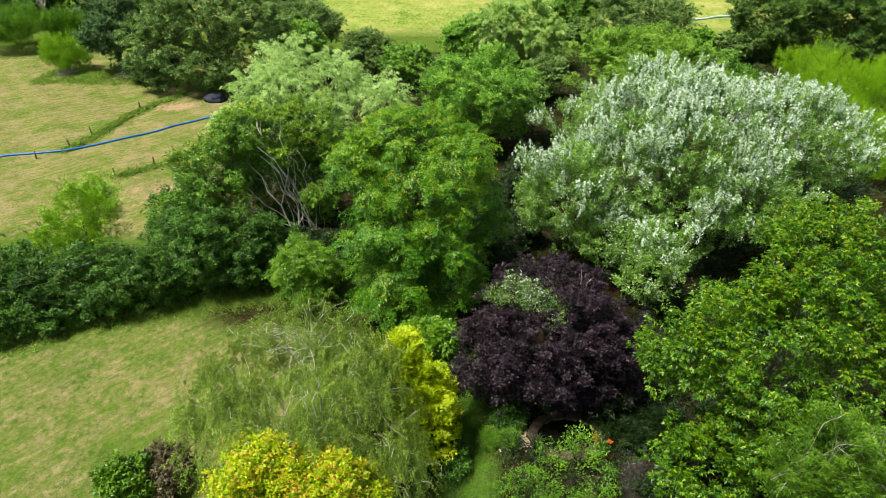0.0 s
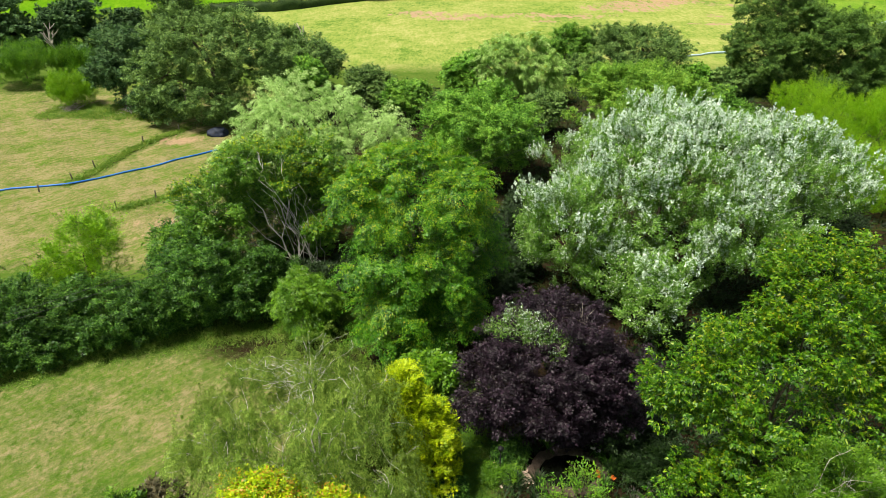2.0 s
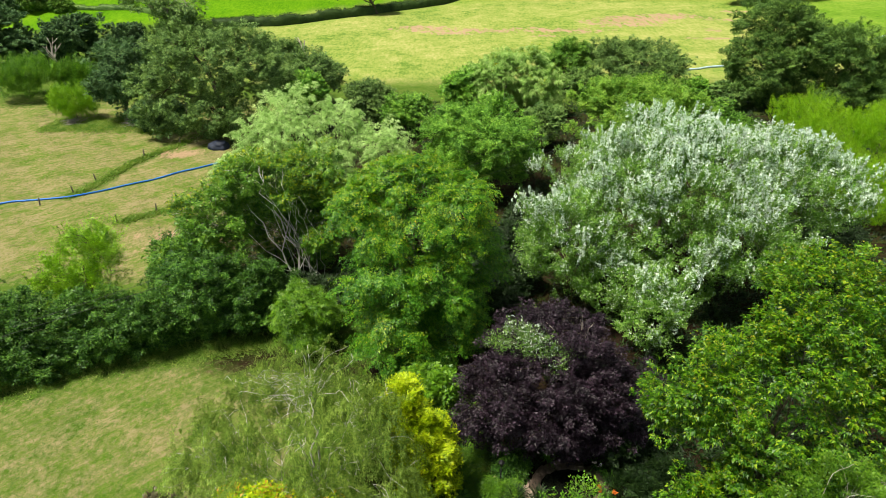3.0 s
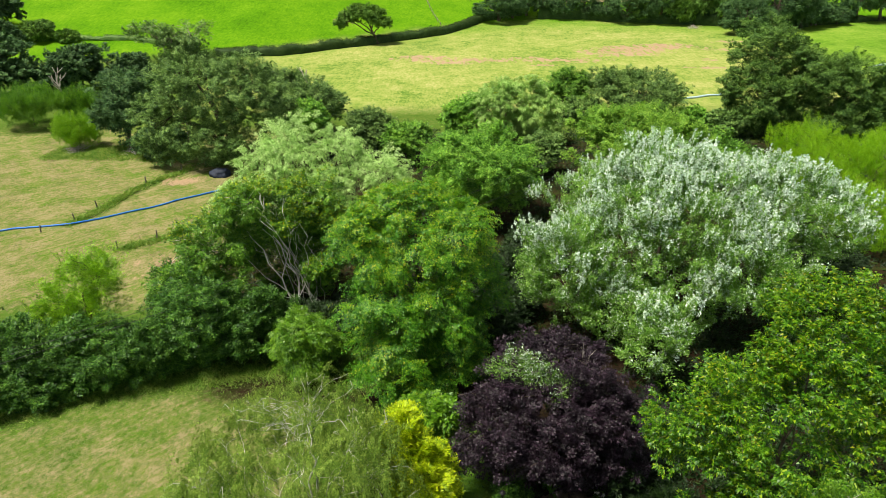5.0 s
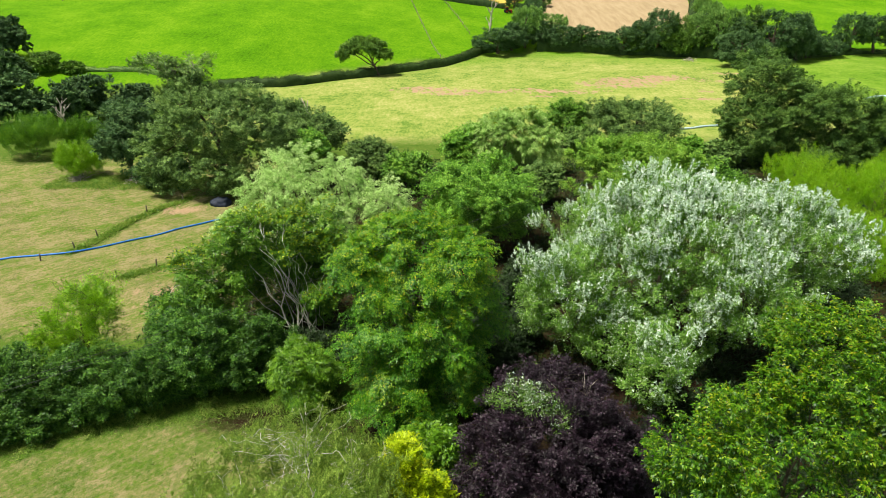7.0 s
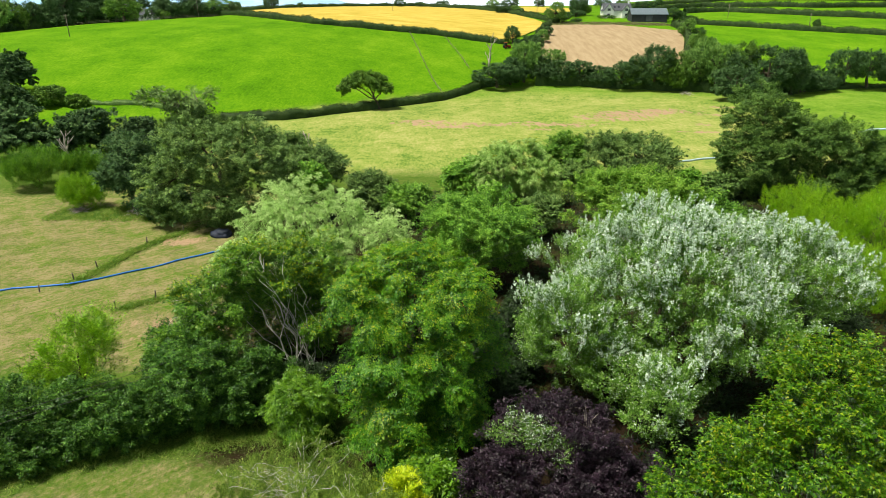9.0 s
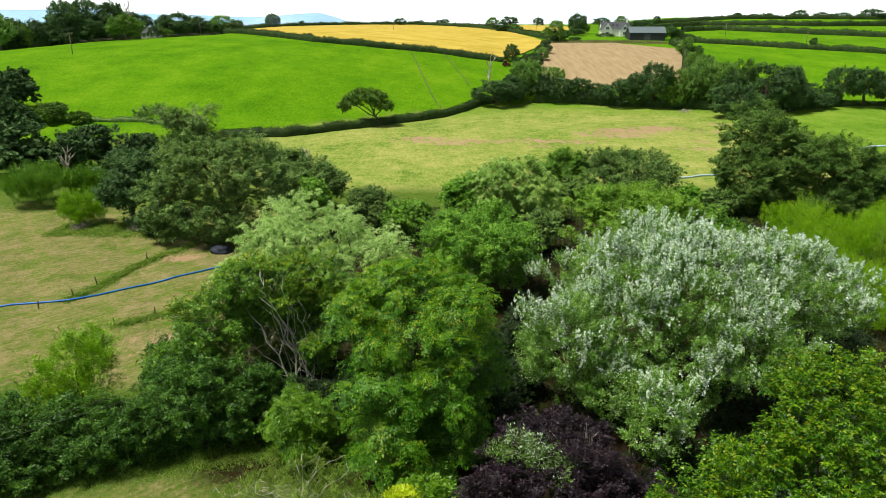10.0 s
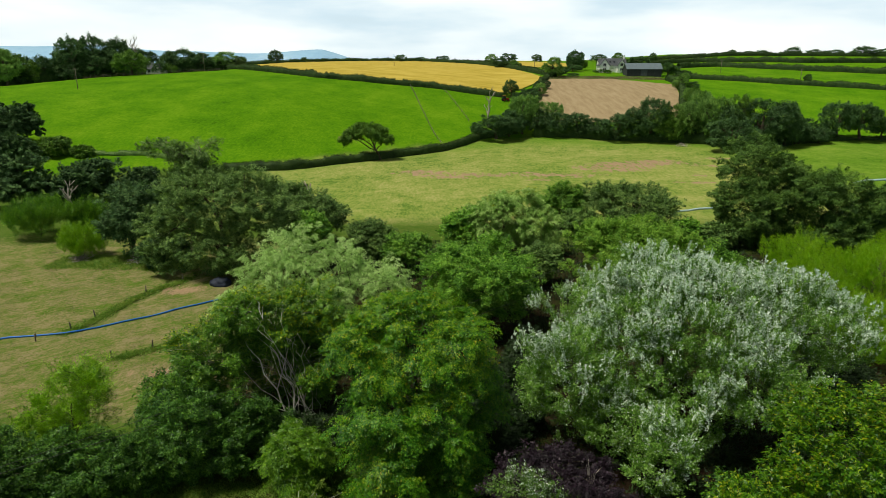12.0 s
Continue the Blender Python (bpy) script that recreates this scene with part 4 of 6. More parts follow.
# bushes of the overgrown hedge round the paddock
for i, (x, y, z, r, rz) in enumerate([(-35.6, 36.0, 2.6, 3.6, 3.6), (-32.0, 36.9, 2.4, 3.9, 4.2), (-28.4, 37.6, 2.0, 3.2, 3.7), (-25.3, 39.2, 2.2, 3.5, 4.1), (-22.0, 40.2, 2.3, 3.4, 3.8), (-19.0, 41.4, 3.2, 3.5, 5.0), (-15.9, 42.2, 2.6, 3.4, 4.5),
                                         (-20.8, 44.8, 4.6, 3.4, 3.2), (-13.0, 42.9, 1.6, 2.5, 2.6), (-36.8, 39.6, 4.0, 3.2, 3.4)]):
    simple_tree("hedge_bush", "dense dark green bramble and hawthorn bush in the hedge", x, y - 0.4, z - 0.2, r, rz, "dense", LEAF_HEDGE, 90 + i, 0.07, twigs=25, category="bush",
                group="bushes round the paddock", inner=0.25, leaf=0.125, per=54, bough=1.15, rough=0.3, under=1.0)

# ---------------------------------------------------------------- trees behind the garden
simple_tree("round_oak", "round mid-green oak tree behind the poplar", 3.8, 68.0, 6.1, 7.3, 5.4, "field", LEAF_FIELD, 110, twigs=30, leaf=0.165, per=84, gap=0.85, mess=0.6)
simple_tree("dark_pine", "small dark flat-topped pine between the trees", 13.8, 83.0, 4.0, 2.6, 2.2, "field", LEAF_OAK, 111, 0.2, twigs=10)
simple_tree("broad_sycamore", "broad green sycamore behind the white poplar", 26.3, 82.0, 5.9, 9.2, 5.0, "field", LEAF_SYCAMORE, 112, 0.3, lobes=7, twigs=20, gap=0.9, leaf=0.18, per=80)
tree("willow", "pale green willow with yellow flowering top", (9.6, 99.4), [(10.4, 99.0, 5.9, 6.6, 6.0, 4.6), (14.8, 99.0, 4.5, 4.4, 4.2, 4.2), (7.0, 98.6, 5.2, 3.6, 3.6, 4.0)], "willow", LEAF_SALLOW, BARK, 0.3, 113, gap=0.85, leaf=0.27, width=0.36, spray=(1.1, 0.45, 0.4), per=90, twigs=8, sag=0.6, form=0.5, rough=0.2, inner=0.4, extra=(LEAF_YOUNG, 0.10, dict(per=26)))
simple_tree("field_maple", "fresh green bushy maple beside the pale willow", 3.8, 98.0, 4.4, 3.9, 4.2, "field", LEAF_FIELD, 145, twigs=10)
simple_tree("field_maple", "fresh green young maple in front of the oaks", -20.4, 92.0, 4.6, 3.3, 4.2, "field", LEAF_FIELD, 146, twigs=10)
simple_tree("holly", "dark green bushy tree at the field edge", 22.0, 114.0, 4.9, 5.0, 5.0, "field", LEAF_FIELD, 114, twigs=10)
simple_tree("hawthorn", "round grey-green hawthorn tree at the field edge", 33.6, 108.5, 5.2, 8.4, 5.8, "field", LEAF_OAK, 115, twigs=20, lobes=7, under=0.95)
simple_tree("hawthorn", "low grey-green hawthorn at the field edge", -10.8, 93.0, 3.9, 3.6, 3.3, "field", LEAF_OAK, 116, twigs=10)
simple_tree("holly", "small dark green tree beside the willow", -5.6, 90.0, 3.2, 3.6, 2.9, "field", LEAF_FIELD, 117, twigs=10)
tree("field_oak", "tall dark spreading oak on the valley floor", (54.5, 106.0), [(54.3, 107.0, 12.1, 6.6, 6.6, 5.6), (51.3, 105.0, 7.0, 6.3, 6.3, 5.2), (58.5, 106.0, 8.0, 5.0, 5.0, 6.0), (53.0, 103.5, 3.4, 6.2, 3.6, 3.2)], "field", LEAF_MEADOW_OAK, BARK, 0.5, 118, twigs=30, gap=0.9, inner=0.6, leaf=0.2, per=70)
tree("field_oak", "lower dark oak beside the tall one", (63.0, 101.5), [(60.8, 101.0, 8.6, 5.0, 5.0, 5.6), (66.8, 102.0, 7.0, 4.4, 4.4, 6.0), (72.5, 103.0, 6.0, 4.6, 4.6, 5.2), (64.0, 99.5, 3.0, 6.0, 3.4, 3.0)], "field", LEAF_MEADOW_OAK, BARK, 0.4, 119, twigs=30, gap=0.9, inner=0.6, leaf=0.2, per=64)
simple_tree("osier_willow", "bright yellow-green upright osier willow", 47.0, 76.0, 4.7, 6.4, 4.8, "switch", LEAF_OSIER, 120, 0.12, twigs=40, gap=0.75, leaf=0.17, per=66, form=0.8)
simple_tree("osier_willow", "bright yellow-green upright osier willow", 55.0, 74.0, 5.0, 6.8, 5.0, "switch", LEAF_OSIER, 121, 0.12, twigs=40, gap=0.75, leaf=0.17, per=66, form=0.8)
simple_tree("osier_willow", "low bright green osier willow", 45.0, 61.0, 3.2, 5.2, 3.4, "switch", LEAF_OSIER, 122, 0.1, twigs=30, gap=0.75, leaf=0.17, per=66, form=0.8)
simple_tree("elder_bush", "green elder bush between the poplar and the osiers", 38.0, 88.0, 2.2, 6.5, 2.2, "field", LEAF_FIELD, 123, twigs=5, bough=3.5, gap=1.9)
tree("stream_oak", "large dark oak at the edge of the mown meadow", (-31.5, 88.5), [(-33.4, 90.0, 10.8, 8.0, 7.0, 4.9), (-38.2, 88.4, 6.6, 4.8, 4.8, 5.6), (-27.0, 89.0, 9.4, 5.0, 5.0, 5.8), (-32.0, 86.6, 4.0, 5.2, 3.2, 3.2), (-36.6, 91.5, 13.2, 4.4, 4.0, 2.6)], "field", LEAF_OAK, BARK, 0.5, 124, twigs=60, gap=0.95, leaf=0.21, per=56, inner=0.5)
tree("half_dead_oak", "thin half-dead oak with bare limbs behind the larger oak", (-38.5, 93.0), [(-41.0, 92.5, 18.1, 2.6, 2.4, 0.9), (-35.5, 92.8, 17.5, 2.9, 2.6, 1.5), (-38.2, 92.5, 16.8, 2.2, 2.0, 0.8), (-36.4, 93.0, 15.2, 3.0, 2.6, 1.1)], "field", LEAF_OAK, BARK_PALE, 0.3, 125, twigs=110, density=0.6, inner=0, rough=0.4)
simple_tree("field_maple", "dull green spreading tree beyond the willow", -27.6, 108.0, 6.4, 4.4, 5.4, "field", LEAF_OAK, 126, twigs=30)
simple_tree("field_maple", "dull green tree beside the stream oak", -21.4, 100.5, 5.6, 6.4, 4.9, "field", LEAF_OAK, 127, twigs=20)
simple_tree("dark_alder", "dark narrow alder at the meadow edge", -48.9, 96.0, 6.9, 4.6, 6.9, "field", LEAF_FAR, 128, twigs=30)
simple_tree("grey_sallow", "wide pale sallow bush at the meadow edge", -71.6, 108.5, 3.6, 6.3, 3.6, "switch", LEAF_ALDER, 129, 0.1, gap=1.0, leaf=0.26, per=70, spray=(1.2, 0.4, 0.4), twigs=20)
simple_tree("grey_sallow", "pale sallow bush at the meadow edge", -64.8, 113.0, 3.2, 4.2, 3.2, "switch", LEAF_ALDER, 130, 0.1, gap=1.0, leaf=0.26, per=70, spray=(1.2, 0.4, 0.4), twigs=20)
simple_tree("grey_sallow", "light yellow-green young sallow on a rough bank", -57.4, 96.5, 2.9, 3.6, 2.8, "switch", LEAF_SAPLING, 131, 0.08, gap=0.85, leaf=0.22, per=60, spray=(1.0, 0.3, 0.3), twigs=20)
simple_tree("dark_ash", "dark tree behind the sallows", -89.9, 133.0, 6.6, 7.2, 6.1, "field", LEAF_FAR, 132, twigs=20, gap=1.45, leaf=0.42)
simple_tree("dark_ash", "dark spreading tree behind the sallows", -78.5, 136.0, 5.2, 7.6, 4.7, "field", LEAF_FAR, 133, twigs=20, gap=1.45, leaf=0.42)
simple_tree("dark_ash", "dark tree at the foot of the green hill", -66.0, 134.0, 4.4, 5.4, 4.2, "field", LEAF_FAR, 134, twigs=20, gap=1.45, leaf=0.42)
simple_tree("hill_foot_tree", "dark tree at the foot of the hill", -128.0, 190.0, 12.0, 8.3, 7.4, "field", LEAF_FAR, 135, twigs=20, gap=1.6, leaf=0.52)
simple_tree("hill_foot_tree", "dark bushy tree at the foot of the hill", -122.0, 178.0, 7.0, 7.4, 4.6, "field", LEAF_FAR, 136, twigs=20, gap=1.6, leaf=0.52)
simple_tree("hill_foot_bush", "low dark bush at the foot of the hill", -114.0, 185.5, float(land(-114, 185.5)) + 2.4, 4.6, 2.8, "field", LEAF_FAR_GREEN, 151, twigs=5, category="bush", gap=1.7, leaf=0.45)
simple_tree("hill_foot_bush", "small dark bush at the foot of the hill", -106.5, 186.0, float(land(-106.5, 186)) + 1.3, 2.8, 1.5, "field", LEAF_FAR_GREEN, 152, twigs=5, category="bush", gap=1.7, leaf=0.45)
tree("wind_bent_oak", "lone flat-topped oak leaning in the hill hedge", (-19.6, 197.0), [(-24.4, 197, 9.5, 5.3, 4.4, 2.2), (-19.9, 197, 8.6, 4.0, 3.7, 2.0), (-28.4, 197, 7.9, 2.6, 2.6, 1.8), (-17.1, 197, 6.7, 2.3, 2.3, 1.6), (-30.2, 197, 6.7, 1.6, 1.8, 1.2)],
     "field", LEAF_FAR_GREEN, BARK, 0.4, 137, twigs=40, leaf=0.28, under=0.15, inner=0.6, gap=0.8)

# ---------------------------------------------------------------- hedges of the hill
hedge("clipped green hedge along the foot of the hill", FOOT_HEDGE, 2.5, 2.4, LEAF_HAWTHORN, 200, 0.20, 209)
hedge("dark hedge between green hill and barley field", [(-150, 388), (-124, 374), (-90, 338), (-60, 313), (-30, 313), (-6, 316), (20, 312), (30, 312)], 2.7, 2.6, LEAF_HAWTHORN, 201, 0.27, 152)
hedge("skyline hedge behind the barley", [(-170, 545), (-130, 545), (-80, 580), (-20, 606), (36, 560), (60, 500)], 2.8, 3.0, LEAF_HAWTHORN, 202, 0.36, 76)
hedge("hedge between the two barley fields", [(20, 560), (45, 470), (62, 400), (66, 380)], 3.0, 3.0, LEAF_HAWTHORN, 203, 0.30, 114)
hedge("long hedge between the green fields", [(128, 372), (145, 382), (172, 369), (191, 356), (210, 346), (229, 335), (258, 322)], 2.8, 2.4, LEAF_HAWTHORN, 204, 0.27, 152)
hedge("upper hedge between the green fields", [(172, 478), (191, 487), (204, 487), (222, 463), (243, 443), (267, 431), (285, 421), (330, 400)], 3.6, 3.0, LEAF_HAWTHORN, 205, 0.33, 114)
hedge("skyline hedge above the green fields", [(150, 590), (200, 610), (260, 600), (320, 600), (400, 590), (480, 580)], 3.0, 4.0, LEAF_HAWTHORN, 206, 0.48, 76)
hedge("middle hedge between the green fields", [(168, 540), (185, 542), (211, 549), (235, 530), (277, 506), (314, 510), (344, 511), (400, 500)], 3.6, 3.0, LEAF_HAWTHORN, 211, 0.36, 95)


# ---------------------------------------------------------------- far trees: eight grown once, then copied
def far_model(name, label, seed, leaves, lobes=6, clear=0.16, per=44, leaf=0.25):
    """A tree ten metres high and five in radius, to be scaled."""
    rng = np.random.default_rng(seed)
    L = one_lobe(rng, 0, 0, 10 * (0.5 + clear / 2), 5, 5, 10 * (0.5 - clear / 2), lobes)
    top = thing(name, 0, 0, 0, label, "tree", "trees of the far hedgerows")
    h = dict(HABITS["far"], gap=1.05, per=per, spray=(0.75, 0.70, 0.45), leaf=leaf, bough=2.4, hang=0.0, mess=0.55)
    c, nrm = crown_points(rng, L, h["gap"], h["bough"], 0.2, 0.7, floor=0.3, under=0.9)
    v, f = spray_blades(rng, c, nrm, h)
    part_mesh("crown", mesh_of("crown", v, f), leaves, top)
    paths = [limb(rng, (0, 0, -0.3), (0, 0, 6.5), 0.45, 0.2, 6, 0.04, 0)]
    for x, y, z, rx, ry, rz in L[1:]:
        paths.append(limb(rng, (0, 0, 2.5 + rng.uniform(0, 2)), (x, y, z), 0.25, 0.08))
    for i, p in enumerate(paths):
        v, f = tubes([p], 6)
        part_mesh("limb" if i else "trunk", mesh_of("trunk", v, f), BARK, top, smooth=True)
    return top


def plant(model, x, y, height, radius, turn, label="", sink=0.1):
    m = pose(x, y, float(land(x, y)) - sink, 0, 0, turn) @ Matrix.Diagonal((radius / 5, radius / 5, height / 10, 1))
    ob = copy_thing(model, m)
    if label:
        tagged(ob, label)
    return ob


FAR_A = far_model("hedgerow_oak", "dark green oak in a distant hedgerow", 301, LEAF_FAR, clear=0.06)
FAR_B = far_model("hedgerow_ash", "grey-green ash in a distant hedgerow", 302, LEAF_PALE_ASH, 7, clear=0.14)
FAR_C = far_model("hedgerow_thorn", "bushy dark thorn in a distant hedgerow", 303, LEAF_FAR, 7, clear=0.02)
FAR_D = far_model("hedgerow_maple", "yellowish green maple in a distant hedgerow", 304, LEAF_FAR_GREEN, 6, clear=0.05)
FAR_E = far_model("skyline_oak", "dark green oak on the skyline", 305, LEAF_FAR, clear=0.06, per=34, leaf=0.28)
FAR_F = far_model("skyline_ash", "grey-green ash on the skyline", 306, LEAF_PALE_ASH, 6, clear=0.1, per=34, leaf=0.28)
FAR_G = far_model("skyline_thorn", "bushy dark thorn on the skyline", 307, LEAF_FAR, 7, clear=0.02, per=34, leaf=0.28)
FAR_H = far_model("skyline_maple", "green maple on the skyline", 308, LEAF_FAR_GREEN, 6, clear=0.05, per=34, leaf=0.28)
MODELS = (FAR_A, FAR_B, FAR_C, FAR_D, FAR_E, FAR_F, FAR_G, FAR_H)

# the row of trees between the valley field and the farm: x, y, height, radius, which model
ROW = [(20.3, 242.3, 9.7, 9.0, 2), (31.7, 253.1, 17.5, 6.1, 1), (44.5, 249.2, 9.7, 6.0, 2), (52.1, 248.5, 9.0, 6.6, 0), (59.1, 245.0, 8.1, 5.2, 2), (66.5, 239.9, 10.0, 7.9, 0),
       (77.2, 236.7, 16.4, 7.4, 0), (84.2, 234.4, 14.5, 5.6, 3), (90.6, 234.7, 16.2, 6.1, 1), (97.5, 230.9, 19.0, 6.2, 1), (105.7, 230.9, 18.6, 6.0, 3), (113.1, 225.6, 17.4, 9.6, 0),
       (123.1, 227.5, 15.8, 6.6, 0), (97.4, 214.1, 11.4, 7.4, 0), (101, 252, 15, 5, 1), (106, 266, 13, 4.4, 1), (112, 292, 8, 3.6, 1), (109, 280, 10, 4, 3)]
ROW2 = [(135.3, 236.7, 9.3, 5.2, 2), (145.0, 241.0, 7.0, 4.0, 2), (139.6, 235.1, 6.2, 4.2, 2), (177, 238, 14, 7, 0),
        (33.3, 314.6, 8.6, 4.1, 0), (40.8, 298.0, 8.0, 5.0, 2), (47.1, 315.3, 6.4, 3.6, 1), (36.3, 293.3, 7.5, 5.1, 2), (52.4, 332.2, 5.0, 3.0, 2), (121.2, 330.0, 8.5, 4.3, 1), (127.3, 330.0, 4.6, 3.4, 2)]
# trees along the skyline
SKYLINE = [(-121.5, 480.0, 10.5, 5.8, 0), (-109.3, 520.0, 5.0, 2.7, 2), (-35.2, 560.0, 6.6, 5.3, 2), (-19.5, 580.0, 4.8, 4.5, 2), (0.5, 600.0, 6.1, 6.7, 2), (41.0, 470.0, 7.3, 7.0, 0), (52.0, 470.0, 6.0, 3.6, 1),
           (64.7, 385.0, 11.6, 6.4, 1), (88.5, 446.0, 8.0, 4.7, 0), (95.9, 450.0, 7.5, 4.0, 3), (155.1, 520.0, 8.5, 8.9, 2), (178.9, 560.0, 9.2, 3.8, 0), (138.5, 402.0, 8.2, 4.6, 0), (143, 404, 6.5, 4.5, 2)]
SKYLINE2 = [(281.1, 640.0, 8.9, 4.9, 0), (297.6, 640.0, 7.5, 6.6, 2), (311.4, 640.0, 8.5, 8.2, 0), (329.9, 620.0, 13.8, 8.0, 0), (349.6, 620.0, 10.2, 8.0, 2), (368.3, 620.0, 9.7, 10.6, 2), (384.8, 600.0, 14.8, 13, 0),
            (405.4, 600.0, 12.3, 10.3, 0), (47.4, 640.0, 8.1, 6.6, 1), (63.9, 640.0, 9.1, 8.2, 2), (91.4, 640.0, 8.1, 5.5, 0), (127.1, 640.0, 8.7, 6.6, 2), (151.9, 640.0, 8.4, 8.2, 2), (171.2, 640.0, 8.4, 6.6, 1)]
# the wood on the brow of the green hill
WOOD = [(-200.7, 300.0, 16.8, 7.7, 1), (-209, 305, 17, 8, 1), (-199.1, 312.0, 14.1, 5.8, 3), (-196.1, 322.0, 13.7, 5.2, 0), (-186.6, 332.0, 22.0, 9.4, 0), (-181.3, 342.0, 23.0, 9.6, 0), (-174.0, 350.0, 21.2, 9.0, 0),
        (-156.9, 330.0, 12.6, 8.8, 3), (-164.8, 358.0, 15.2, 9.2, 0), (-155.0, 372.0, 11.3, 6.3, 0), (-143.0, 360.0, 13.7, 9.6, 0), (-135.1, 368.0, 11.7, 8.5, 0), (-126.6, 376.0, 10.7, 7.2, 1), (-119.5, 386.0, 7.3, 4.4, 2)]
ROW3 = [(38, 251.5, 11, 6, 2), (48, 250, 8, 5, 3), (71.5, 240, 12, 6, 0), (81, 237, 13, 5.5, 1), (101.5, 229, 15, 6, 0), (118, 228, 13, 6, 2), (129, 232, 9, 5, 2), (94, 236, 14, 6, 0), (26, 247.5, 11, 6, 2), (30, 262, 9, 5, 1), (36, 276, 8, 5, 2)]
WOOD2 = [(-147.5, 341, 6.5, 3.6, 2), (-157, 338, 7.5, 4.5, 0), (-143, 344, 5, 3.2, 3), (-190, 340, 17, 8, 0), (-178, 334, 13, 7, 2), (-170, 341, 14, 7, 0), (-163, 336, 10, 6, 2), (-150, 362, 12, 7, 0), (-139, 373, 11, 7, 2), (-131, 379, 9, 6, 0), (-204, 309, 13, 7, 0), (-193, 326, 12, 6, 2),
         (-214, 296, 16, 8, 0), (-184, 326, 9, 6, 2), (-206, 318, 15, 8, 0), (-172, 352, 19, 8, 0), (-194, 348, 18, 9, 0)]
spin = random.Random(5)
for rows in (ROW, ROW2, ROW3, SKYLINE, SKYLINE2, WOOD, WOOD2):
    for x, y, height, radius, k in rows:
        if x > 270:     # half hidden behind the brow
            plant(MODELS[k + 4], x, y, height * 0.85, radius * 0.95, spin.uniform(0, 360), sink=height * 0.25)
        else:
            plant(MODELS[k if y < 300 else k + 4], x, y, height, radius, spin.uniform(0, 360))
for n, model in enumerate(MODELS):   # the first ones stand in the wood themselves
    x, y = ((-134, 184), (42, 256), (131, 233), (72, 240), (-192, 338), (-168, 366), (-147, 356), (-199, 330))[n]
    model.matrix_world = pose(x, y, float(land(x, y)) - 0.1, 0, 0, 40 * n) @ Matrix.Diagonal((1.24, 1.24, (0.9, 1.3, 0.8, 1.0, 1.7, 1.5, 0.8, 1.2)[n], 1))

STEMMED = far_model("stemmed_oak", "tall dark oak with a clear stem in a distant hedgerow", 309, LEAF_FAR, 6, clear=0.2)
for x, y, height, radius in [(157.4, 240.0, 15.2, 7.2), (166.4, 240.5, 10.0, 5.2), (175, 241, 13, 6.5)]:
    plant(STEMMED, x, y, height, radius, spin.uniform(0, 360))
STEMMED.matrix_world = pose(149.2, 240.5, float(land(149.2, 240.5)) - 0.1, 0, 0, 20) @ Matrix.Diagonal((1.4, 1.4, 1.55, 1))
hedge("dark undergrowth along the hilltop wood", [(-222, 290), (-204, 305), (-190, 330), (-172, 340), (-150, 352), (-128, 372), (-116, 384)], 4.5, 5.0, LEAF_HAWTHORN, 208, 0.30, 171, uneven=0.4)
hedge("dark undergrowth below the hedgerow trees", [(36, 250), (52, 247), (66, 241), (80, 237), (96, 232), (112, 228), (126, 231)], 4.0, 4.5, LEAF_HAWTHORN, 209, 0.27, 171, uneven=0.4)
hedge("ragged thorn hedge between hill and stubble", [(31, 262), (37, 270), (38.5, 288), (49, 338), (60, 374)], 2.4, 2.6, LEAF_HAWTHORN, 213, 0.24, 171, uneven=0.45)
hedge("overgrown hedge beside the stubble field", [(98, 262), (102, 270), (110, 296), (118, 318), (127, 350), (128, 370)], 3.2, 3.0, LEAF_HAWTHORN, 212, 0.24, 171, uneven=0.4)
hedge("dark undergrowth below the hedgerow trees", [(132, 234), (146, 239), (160, 241), (182, 242)], 1.3, 2.4, LEAF_HAWTHORN, 210, 0.27, 152, uneven=0.4)

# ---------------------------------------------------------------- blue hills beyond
# aerial haze is painted into the hills as a pale blue base colour
HAZE_PAINT = plain("haze_painted_hills", [(0.3, (0.24, 0.42, 0.62)), (0.55, (0.31, 0.49, 0.67)), (0.75, (0.42, 0.57, 0.70))], 0.004, 1.0, 0.0)


def far_hills(name, label, y, x0, x1, height, seed, fall):
    """A long rounded ridge far away."""
    rng = np.random.default_rng(seed)
    xs = np.linspace(x0, x1, 90)
    s = np.linspace(0, 1, 90)
    ph = rng.uniform(0, 6, 4)
    top = height * (0.75 + 0.12 * np.sin(s * 5 + ph[0]) + 0.07 * np.sin(s * 13 + ph[1]) + 0.03 * np.sin(s * 31 + ph[2])) * np.clip((1 - s) / fall, 0, 1) ** 0.6
    rowsv = [(y - 300, -60 + 0 * top), (y - 120, top * 0.6), (y, top), (y + 200, top * 0.7), (y + 400, -60 + 0 * top)]
    v = np.concatenate([np.stack([xs, np.full(90, yy), zz], 1) for yy, zz in rowsv])
    f = [(r * 90 + i, r * 90 + i + 1, (r + 1) * 90 + i + 1, (r + 1) * 90 + i) for r in range(4) for i in range(89)]
    ob = part_mesh(name, mesh_of(name, v, f), HAZE_PAINT, smooth=True)
    tagged(ob, label, "hills", kind="structure")


far_hills("backdrop_hills", "ridge on the horizon, painted pale blue for haze", 3400, -3200, -400, 128, 3, 0.08)
far_hills("backdrop_hills_near", "lowland on the horizon, painted pale blue for haze", 2600, -3000, 300, 60, 8, 0.3)


